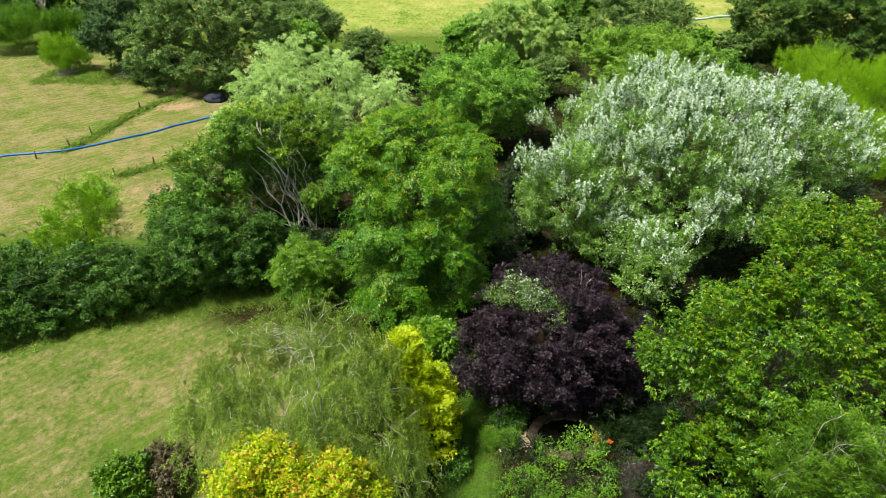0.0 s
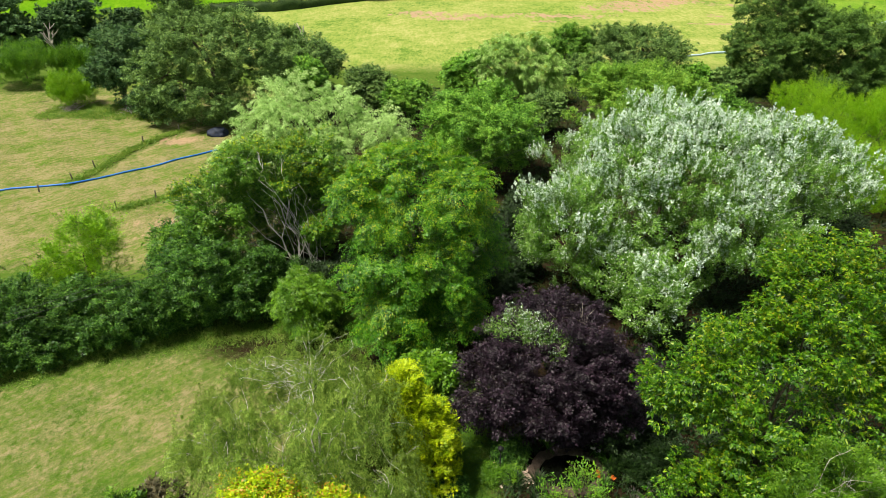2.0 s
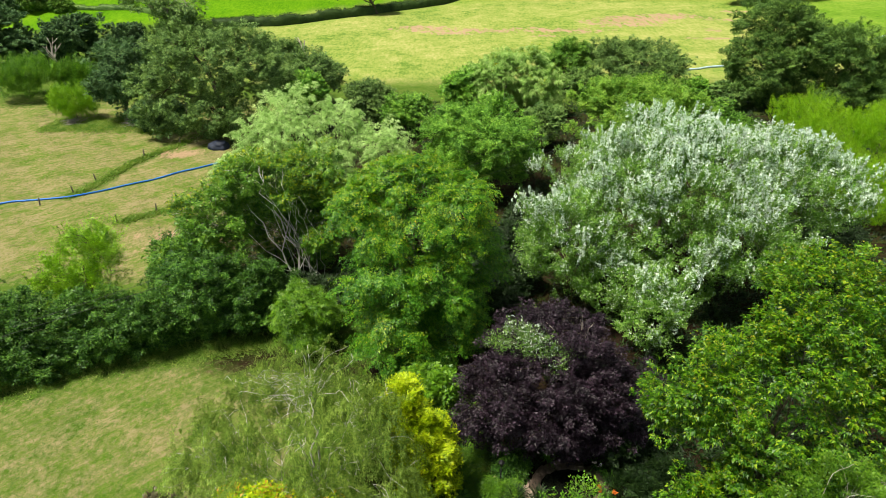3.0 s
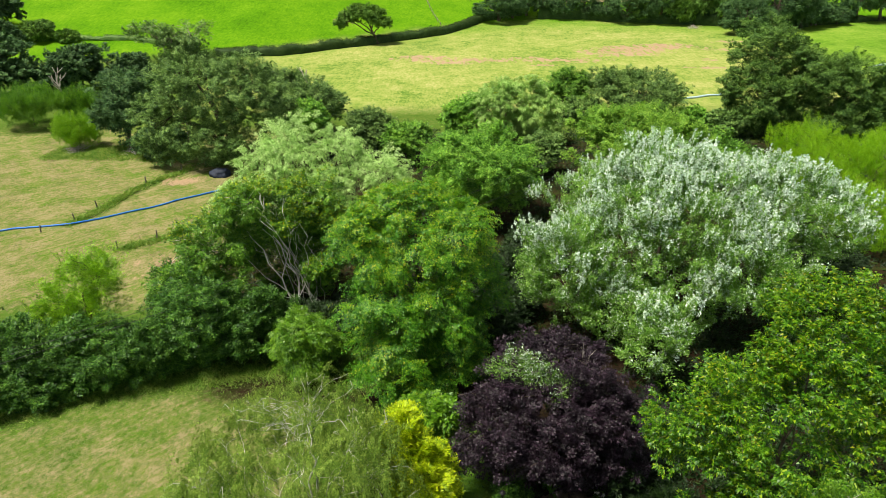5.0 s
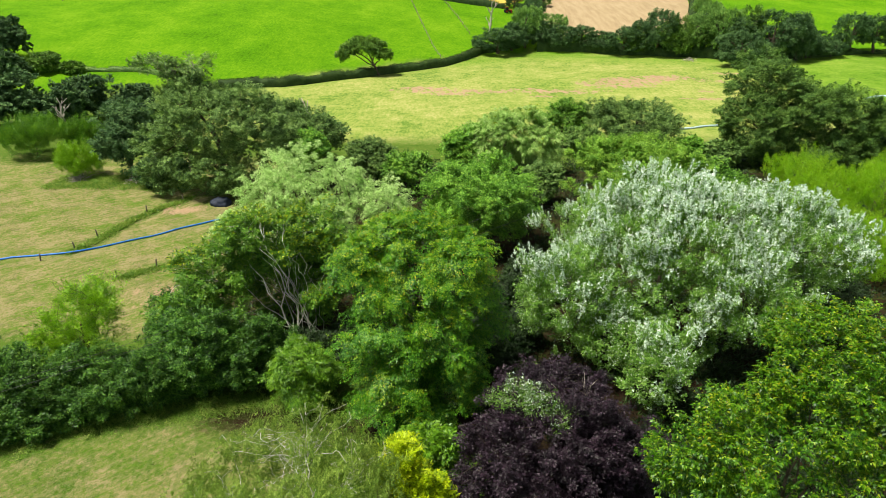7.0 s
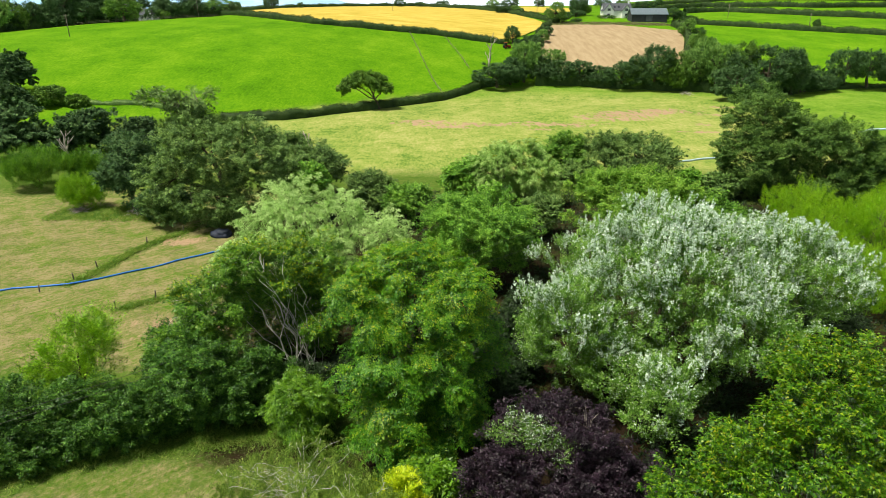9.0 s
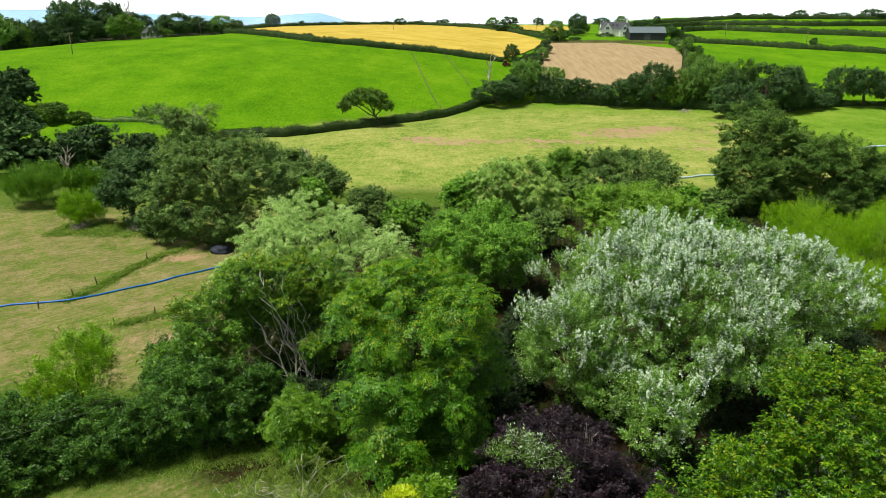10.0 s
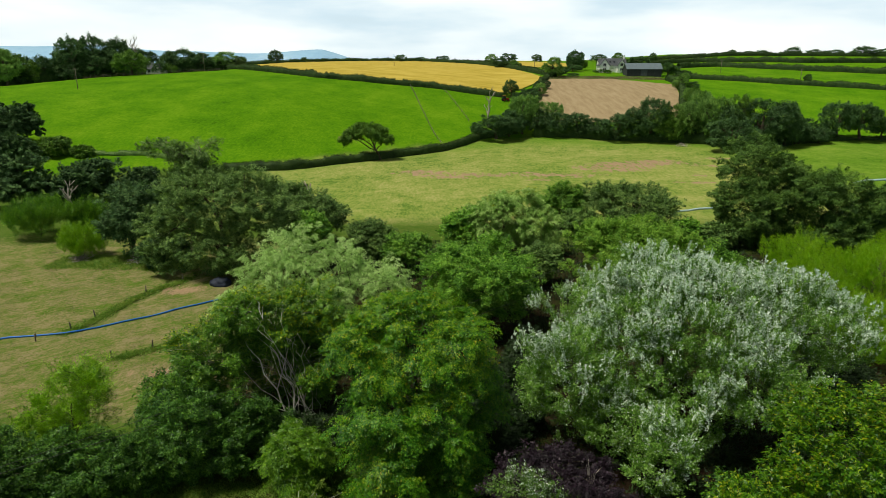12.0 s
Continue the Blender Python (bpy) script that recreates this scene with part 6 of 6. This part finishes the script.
def field_fence(label, pts, gap, height, rails, seed):
    """Posts with rails or wires between them."""
    rng = np.random.default_rng(seed)
    xy, _ = ridge(pts, gap)
    x0, y0 = xy[0]
    z = land(xy[:, 0], xy[:, 1])
    top = thing("field_fence", x0, y0, float(z[0]), label, "fence")
    o = np.array([x0, y0, z[0]])
    P = np.column_stack([xy, z]) - o
    bm = bmesh.new()
    box(bm, -0.07, -0.07, -0.2, 0.07, 0.07, height)
    bmesh.ops.bevel(bm, geom=bm.edges[:], offset=0.015, segments=1, affect="EDGES")
    me = bpy.data.meshes.new("post")
    bm.to_mesh(me)
    bm.free()
    me.materials.append(POST)
    for p in P:
        ob = new("post", me)
        ob.parent = top
        ob.matrix_local = pose(*p, rng.uniform(-3, 3), rng.uniform(-3, 3), rng.uniform(0, 90))
    for k in rails:
        v, f = tubes([(P + np.array([0, 0, k * height]), np.full(len(P), 0.04))], 4)
        part_mesh("rail", mesh_of("rail", v, f), POST, top)


field_fence("post and rail fence below the hilltop wood", [(-176, 320), (-168, 322), (-152, 326), (-140, 338), (-128, 352), (-122, 366)], 3.0, 1.3, (0.45, 0.9), 601)
field_fence("thin stock fence running up the green hill", [(-15.4, 312), (-9.4, 274.4), (-3.0, 238.4), (1, 222)], 4.0, 1.2, (0.5, 0.92), 602)
field_fence("thin stock fence running up the green hill", [(1.1, 310), (6, 286), (10.7, 262.7)], 4.0, 1.2, (0.5, 0.92), 603)


# ---------------------------------------------------------------- power cables over the stream
def cable(a, b, sag, label):
    a, b = np.array(a), np.array(b)
    s = np.linspace(-0.5, 1.45, 40)[:, None]
    pts = a + (b - a) * s
    pts[:, 2] += sag * ((s[:, 0] - 0.47) ** 2 - 0.28)
    v, f = tubes([(pts, np.full(40, 0.014))], 5)
    ob = part_mesh("power_cable", mesh_of("power_cable", v, f), WIRE)
    tagged(ob, label, "cable", "overhead power cables")


cable((-18.1, 40.5, 5.6), (5.6, 56, 7.6), 0.5, "thin dark overhead power cable between the trees")
cable((-17.4, 40.5, 6.6), (2.7, 56, 8.0), 0.5, "thin dark overhead power cable between the trees")

# ---------------------------------------------------------------- garden under the purple plum
STONE = plain("garden_stone", [(0.3, (0.05, 0.038, 0.03)), (0.5, (0.10, 0.075, 0.058)), (0.72, (0.19, 0.15, 0.12))], 3.5, 0.9, 1.0)
PEBBLE = plain("pink_pebble", [(0.3, (0.30, 0.21, 0.17)), (0.55, (0.45, 0.34, 0.28)), (0.75, (0.62, 0.52, 0.45))], 4, 0.8, 0.3)
IRON = plain("black_iron", [(0.3, (0.012, 0.012, 0.013)), (0.7, (0.03, 0.03, 0.032))], 5, 0.45, 0.2, metal=0.6)
PETAL = foliage("orange_petals", (0.45, 0.10, 0.02), (0.70, 0.18, 0.03), (0.85, 0.30, 0.06), 0.5, 0.3)
PETAL_W = foliage("white_petals", (0.55, 0.55, 0.5), (0.7, 0.7, 0.66), (0.82, 0.82, 0.8), 0.5, 0.3)
LEAF_LAV = foliage("lavender_growth", (0.035, 0.045, 0.025), (0.085, 0.085, 0.065), (0.19, 0.15, 0.17), 0.5, 0.2)

m_, n_, l_ = nodes_of("pond_water")
o_ = n_.new("ShaderNodeOutputMaterial")
b_ = n_.new("ShaderNodeBsdfPrincipled")
b_.inputs["Base Color"].default_value = (0.008, 0.010, 0.006, 1)
b_.inputs["Roughness"].default_value = 0.08
w_ = n_.new("ShaderNodeTexNoise")
w_.inputs["Scale"].default_value = 6
bp_ = n_.new("ShaderNodeBump")
bp_.inputs["Strength"].default_value = 0.05
l_.new(w_.outputs["Fac"], bp_.inputs["Height"])
l_.new(bp_.outputs["Normal"], b_.inputs["Normal"])
l_.new(b_.outputs["BSDF"], o_.inputs["Surface"])
POND = m_


def boulder(rng, w, d, h):
    bm = bmesh.new()
    bmesh.ops.create_icosphere(bm, subdivisions=3, radius=1)
    off = Vector(rng.uniform(-50, 50, 3))
    for v in bm.verts:
        k = 1 + 0.42 * noise.noise(v.co * 1.3 + off) + 0.16 * noise.noise(v.co * 3.5 + off)
        c = v.co * k
        v.co = Vector((max(-0.8, min(0.8, c.x)) * w, max(-0.8, min(0.8, c.y)) * d, max(-0.75, min(0.75, c.z)) * h))
    return bm


def pond():
    rng = np.random.default_rng(7)
    cx, cy = 7.4, 25.4
    top = thing("garden_pond", cx, cy, float(land(cx, cy)), "small dark garden pond edged with flat stones", "pond")
    a = np.linspace(0, 2 * math.pi, 28, endpoint=False)
    ring = np.column_stack([np.cos(a) * (1.75 + 0.15 * np.sin(3 * a)), np.sin(a) * (1.25 + 0.1 * np.sin(2 * a)), np.full(28, 0.14)])
    bm = bmesh.new()
    bm.faces.new([bm.verts.new(p) for p in ring])
    part("water", bm, POND, top)
    for i in range(15):
        q = i * 2 * math.pi / 15
        big = rng.uniform(0.75, 1.15) + 0.45 * (math.cos(q - 2.4) > 0.2)
        ob = part("edging_stone", boulder(rng, 0.44 * big, 0.36, 0.22 * big), STONE, top)
        ob.matrix_local = pose(math.cos(q) * 2.0, math.sin(q) * 1.5, 0.02 + 0.08 * big, rng.uniform(-14, 14), rng.uniform(-14, 14), math.degrees(q) + 90 + rng.uniform(-18, 18))


pond()
rng_g = np.random.default_rng(8)
v_, f_, o0 = [], [], 0
for i in range(260):    # pebbles by the path
    bmx, bmy = rng_g.normal(4.4, 0.6), rng_g.normal(25.2, 0.35)
    r0 = rng_g.uniform(0.05, 0.13)
    z0 = float(land(bmx, bmy))
    pts = np.array([(0, 0, 0.9), (1, 0, 0.3), (0.3, 1, 0.3), (-0.8, 0.6, 0.3), (-0.8, -0.6, 0.3), (0.3, -1, 0.3)]) * r0
    v_.append(pts + np.array([bmx, bmy, z0]) + rng_g.normal(0, 0.012, (6, 3)))
    f_ += [(o0, o0 + 1 + k, o0 + 1 + (k + 1) % 5) for k in range(5)]
    o0 += 6
peb = part_mesh("pebbles", mesh_of("pebbles", np.concatenate(v_), np.array(f_)), PEBBLE)
tagged(peb, "pinkish pebbles and gravel beside the lawn path", "gravel", kind="stuff")


def lantern_post():
    top = thing("lantern_post", 3.3, 25.3, float(land(3.3, 25.3)), "slim black iron lantern post beside the lawn", "lamp post")
    bm = bmesh.new()
    bmesh.ops.create_cone(bm, cap_ends=True, segments=10, radius1=0.16, radius2=0.06, depth=0.3, matrix=Matrix.Translation((0, 0, 0.13)))
    part("base", bm, IRON, top, smooth=True)
    bm = bmesh.new()
    bmesh.ops.create_cone(bm, cap_ends=True, segments=10, radius1=0.045, radius2=0.035, depth=1.7, matrix=Matrix.Translation((0, 0, 1.1)))
    part("shaft", bm, IRON, top, smooth=True)
    bm = bmesh.new()
    bmesh.ops.create_cone(bm, cap_ends=True, segments=6, radius1=0.09, radius2=0.15, depth=0.28, matrix=Matrix.Translation((0, 0, 2.08)))
    part("lantern", bm, IRON, top)
    bm = bmesh.new()
    bmesh.ops.create_cone(bm, cap_ends=True, segments=6, radius1=0.19, radius2=0.02, depth=0.16, matrix=Matrix.Translation((0, 0, 2.3)))
    part("cap", bm, IRON, top)


lantern_post()


def strap_plant(label, x, y, r, n, seed, material, name="strap_leaved_plant", flowers=None):
    """A clump of long arching leaves, with flowers on stalks where they show."""
    rng = np.random.default_rng(seed)
    top = thing(name, x, y, float(land(x, y)), label, "plant", "garden plants")
    V, Fc, o = [], [], 0
    for i in range(n):
        a, reach, rise = rng.uniform(0, 6.28), r * rng.uniform(0.5, 1.1), r * rng.uniform(0.5, 1.1)
        s = np.linspace(0, 1, 6)[:, None]
        mid = np.concatenate([math.cos(a) * reach * s, math.sin(a) * reach * s, rise * np.sin(s * 2.3)], 1)
        side = np.array([-math.sin(a), math.cos(a), 0]) * 0.025 * (1.1 - s)
        V.append(np.stack([mid - side, mid + side], 1).reshape(-1, 3))
        Fc += [(o + 2 * k, o + 2 * k + 1, o + 2 * k + 3, o + 2 * k + 2) for k in range(5)]
        o += 12
    part_mesh("leaf_clump", mesh_of("leaf_clump", np.concatenate(V), np.array(Fc)), material, top)
    if flowers:
        for i in range(5):
            a = rng.uniform(0, 6.28)
            tip = np.array([math.cos(a) * r * 0.5, math.sin(a) * r * 0.5, r * rng.uniform(1.0, 1.4)])
            v, f = tubes([limb(rng, (0, 0, 0), tip, 0.012, 0.008, 4, 0.05, 0.1)], 4)
            stalk = part_mesh("stalk", mesh_of("stalk", v, f), material, top)
            pos = np.repeat(tip[None], 9, 0)
            way = unit(rng.normal(0, 0.8, (9, 3)) + np.array([0, 0, 0.8]))
            v, f = blades(rng, pos, way, unit(rng.normal(0, 1, (9, 3))), 0.16, 0.6)
            part_mesh("flower", mesh_of("flower", v, f), flowers, stalk)


strap_plant("clump of arching green strap leaves beside the pebbles", 4.1, 24.4, 1.0, 90, 521, LEAF_SHADE_DARK)
strap_plant("clump of arching leaves beside the pond, darkened for shade", 5.4, 24.4, 0.9, 80, 522, LEAF_SHADE_DARK)
strap_plant("clump of arching leaves by the pond stones", 6.4, 27.2, 0.8, 60, 523, LEAF_ALDER)
strap_plant("orange-flowered lily clump beside the pond", 9.2, 24.4, 0.8, 60, 524, LEAF_HEDGE, "lily", PETAL)
strap_plant("white-flowered iris clump behind the pond", 9.3, 26.6, 0.9, 70, 525, LEAF_ALDER, "iris", PETAL_W)
strap_plant("arching green leaves at the edge of the shade", 9.8, 25.6, 0.9, 70, 526, LEAF_HEDGE)
simple_tree("spindle_bush", "loose fresh-green spindle bush beside the pond", 7.2, 21.9, 1.5, 2.3, 1.5, "frond", LEAF_ALDER, 527, 0.04, twigs=110, density=0.42, leaf=0.12, inner=0, rough=0.35, category="bush")
simple_tree("spindle_bush", "loose fresh-green spindle bush beside the lawn", 4.4, 20.9, 1.2, 1.6, 1.2, "frond", LEAF_ALDER, 528, 0.04, twigs=70, density=0.4, leaf=0.12, inner=0, rough=0.35, category="bush")
simple_tree("low_herb", "low mound of leafy herbs beside the lantern post", 4.0, 26.6, 0.5, 1.0, 0.5, "dense", LEAF_HEDGE, 529, 0.03, twigs=0, category="plant", leaf=0.12, gap=0.3)
simple_tree("box_ball", "small clipped green box plant beside the lawn", 2.7, 25.0, 0.4, 0.45, 0.4, "dense", LEAF_BRIGHT, 530, 0.03, twigs=0, category="plant", leaf=0.07, gap=0.16)
simple_tree("box_ball", "small clipped green box plant by the lantern", 3.9, 25.0, 0.4, 0.45, 0.4, "dense", LEAF_BRIGHT, 531, 0.03, twigs=0, category="plant", leaf=0.07, gap=0.16)
simple_tree("cotoneaster", "small dark-leaved shrub beside the lawn path", 0.3, 23.2, 0.8, 1.1, 0.8, "dense", LEAF_HEDGE, 532, 0.04, twigs=10, category="bush", leaf=0.1, gap=0.35)
simple_tree("lavender", "greyish purple lavender with bare twigs", 10.8, 21.4, 0.7, 1.2, 0.7, "switch", LEAF_LAV, 533, 0.03, twigs=90, category="bush", leaf=0.16, gap=0.4, bark=DEADWOOD)
# ferns, brambles and laurels below take the leaf colour darkened for shade
simple_tree("fern_bed", "ferns under the walnut tree, darkened for shade", 11.6, 26.0, 0.8, 2.2, 0.8, "frond", LEAF_SHADE_DARK, 534, 0.03, twigs=0, category="plant", leaf=0.13, gap=0.7)
simple_tree("fern_bed", "ferns behind the purple plum, darkened for shade", 9.6, 33.0, 1.0, 3.0, 1.0, "frond", LEAF_SHADE_DARK, 535, 0.03, twigs=0, category="plant", leaf=0.14, gap=0.8)
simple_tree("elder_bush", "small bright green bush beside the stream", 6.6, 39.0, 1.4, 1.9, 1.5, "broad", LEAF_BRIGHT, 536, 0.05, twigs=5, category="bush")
simple_tree("bramble_bush", "bramble bush in the gap beside the stream, darkened for shade", 3.8, 43.0, 1.5, 2.3, 1.5, "dense", LEAF_SHADE_DARK, 537, 0.05, twigs=5, category="bush")
simple_tree("bramble_bush", "bramble bush under the hornbeam, darkened for shade", 4.2, 36.8, 1.1, 1.8, 1.1, "dense", LEAF_SHADE_DARK, 538, 0.05, twigs=5, category="bush")
simple_tree("bramble_bush", "bramble bush on the stream bank, darkened for shade", 6.4, 47.6, 1.6, 2.2, 1.6, "dense", LEAF_SHADE_DARK, 539, 0.05, twigs=5, category="bush")
simple_tree("fern_bed", "ferns between the lavender and the walnut tree, darkened for shade", 13.5, 23.6, 0.6, 1.9, 0.7, "frond", LEAF_SHADE_DARK, 541, 0.03, twigs=20, category="plant", leaf=0.13, gap=0.6)
simple_tree("fern_bed", "ferns beside the walnut tree, darkened for shade", 12.9, 26.0, 0.6, 1.7, 0.7, "frond", LEAF_SHADE_DARK, 542, 0.03, twigs=20, category="plant", leaf=0.13, gap=0.6)
simple_tree("laurel_bush", "laurel bush beside the lavender, darkened for shade", 11.6, 19.6, 1.2, 1.7, 1.3, "dense", LEAF_SHADE_DARK, 543, 0.05, twigs=8, category="bush", leaf=0.15)
simple_tree("laurel_bush", "laurel bush behind the garden pond, darkened for shade", 11.0, 27.6, 1.4, 2.0, 1.5, "dense", LEAF_SHADE_DARK, 544, 0.05, twigs=8, category="bush", leaf=0.15)


def bare_boughs(label, x, y, z, reach, n, seed):
    """Bleached dead boughs that fan out of a crown."""
    rng = np.random.default_rng(seed)
    paths = []
    for k in range(n):
        tip = np.array([rng.uniform(-1.0, 0.35), rng.uniform(-0.3, 0.1), rng.uniform(0.55, 1.1)]) * reach
        main = limb(rng, (0, 0, 0), tip, 0.035, 0.010, 7, 0.10, -0.08)
        paths.append(main)
        for j in (2, 4):
            paths.append(limb(rng, main[0][j], main[0][j] + tip * 0.3 + rng.normal(0, 0.25, 3), 0.016, 0.006, 4, 0.12, 0.05))
    v, f = tubes(paths, 5)
    ob = part_mesh("dead_boughs", mesh_of("dead_boughs", v, f), DEADWOOD, smooth=True)
    ob.matrix_world = pose(x, y, z)
    return tagged(ob, label, "branches")


bare_boughs("grey dead boughs reaching out of the purple plum", 8.0, 30.0, 6.0, 2.7, 9, 545)


# ---------------------------------------------------------------- small things on the hill
RED_PAINT = plain("red_paint", [(0.3, (0.22, 0.014, 0.010)), (0.6, (0.34, 0.022, 0.015)), (0.8, (0.42, 0.05, 0.035))], 2, 0.4, 0.1)
RUBBER = plain("tyre_rubber", [(0.3, (0.012, 0.012, 0.012)), (0.7, (0.03, 0.03, 0.03))], 4, 0.85, 0.3)
WHITE_SHEET = plain("white_sheeting", [(0.3, (0.62, 0.64, 0.64)), (0.7, (0.80, 0.82, 0.82))], 0.8, 0.5, 0.1)


def tractor(x, y, turn):
    top = thing("tractor", x, y, float(land(x, y)), "small red tractor parked beside the hill hedge", "tractor", turn=turn)
    box_part("bonnet", (0.2, -0.42, 0.85, 1.9, 0.42, 1.5), RED_PAINT, top, bevel=0.10)
    box_part("chassis", (-1.2, -0.3, 0.55, 1.8, 0.3, 0.86), RUBBER, top, bevel=0.04)
    cab = box_part("cab", (-1.2, -0.7, 1.0, 0.15, 0.7, 2.45), DARK_GLASS, top, "dark glazed cab", bevel=0.08)
    box_part("roof", (-1.3, -0.8, 2.46, 0.25, 0.8, 2.62), RED_PAINT, cab, bevel=0.05)
    for sx, r, w, side in ((-0.75, 0.82, 0.42, 1), (-0.75, 0.82, 0.42, -1), (1.45, 0.52, 0.30, 1), (1.45, 0.52, 0.30, -1)):
        bm = bmesh.new()
        bmesh.ops.create_cone(bm, cap_ends=True, segments=20, radius1=r, radius2=r, depth=w, matrix=pose(sx, side * 0.86, r, 90))
        bmesh.ops.bevel(bm, geom=[e for e in bm.edges if len(e.link_faces) == 2 and max(len(k.verts) for k in e.link_faces) > 4], offset=0.06, segments=2, affect="EDGES")
        wheel = part("wheel", bm, RUBBER, top)
        bm = bmesh.new()
        bmesh.ops.create_cone(bm, cap_ends=True, segments=16, radius1=r * 0.5, radius2=r * 0.45, depth=0.06, matrix=pose(sx, side * (0.86 + w / 2 + 0.02), r, -90 * side))
        part("rim", bm, RED_PAINT, wheel)


tractor(29.5, 303.5, 12)


def polytunnel(x, y, length, width, turn):
    """A low tunnel of white sheeting on hoops."""
    top = thing("polytunnel", x, y, float(land(x, y)), "low white polytunnel in the far green field", "polytunnel", turn=turn)
    bm = bmesh.new()
    n = 10
    arc = [(math.cos(math.pi * k / n) * width / 2, math.sin(math.pi * k / n) * width * 0.42) for k in range(n + 1)]
    a, b = [[bm.verts.new((u, yy, w)) for yy, w in arc] for u in (-length / 2, length / 2)]
    for k in range(n):
        bm.faces.new((a[k], a[k + 1], b[k + 1], b[k]))
    bm.faces.new(a)
    bm.faces.new(b[::-1])
    bmesh.ops.recalc_face_normals(bm, faces=bm.faces)
    part("cover", bm, WHITE_SHEET, top)
    for k in range(5):
        u = -length / 2 + length * k / 4
        v, f = tubes([([(u, yy * 1.01, w * 1.01 + 0.01) for yy, w in arc], [0.03] * (n + 1))], 5)
        part_mesh("hoop", mesh_of("hoop", v, f), POST, top)


polytunnel(192, 512, 12, 4.0, 4)

# ---------------------------------------------------------------- bushes added in the gap between hornbeam and poplar, coloured dark to stand for shade
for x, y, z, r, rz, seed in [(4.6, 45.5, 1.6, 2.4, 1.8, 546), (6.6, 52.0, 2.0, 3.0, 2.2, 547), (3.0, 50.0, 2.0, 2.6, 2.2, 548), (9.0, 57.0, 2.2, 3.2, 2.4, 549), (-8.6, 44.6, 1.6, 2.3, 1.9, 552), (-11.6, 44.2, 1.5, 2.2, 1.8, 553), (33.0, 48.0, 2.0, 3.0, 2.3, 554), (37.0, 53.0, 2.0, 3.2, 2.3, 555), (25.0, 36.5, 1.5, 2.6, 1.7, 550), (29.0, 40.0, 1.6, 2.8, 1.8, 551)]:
    simple_tree("bramble_bush", "added bramble bush beside the stream, darkened for shade", x, y, z, r, rz, "dense", LEAF_SHADE_DARK, seed, 0.05, twigs=5, category="bush", leaf=0.15)
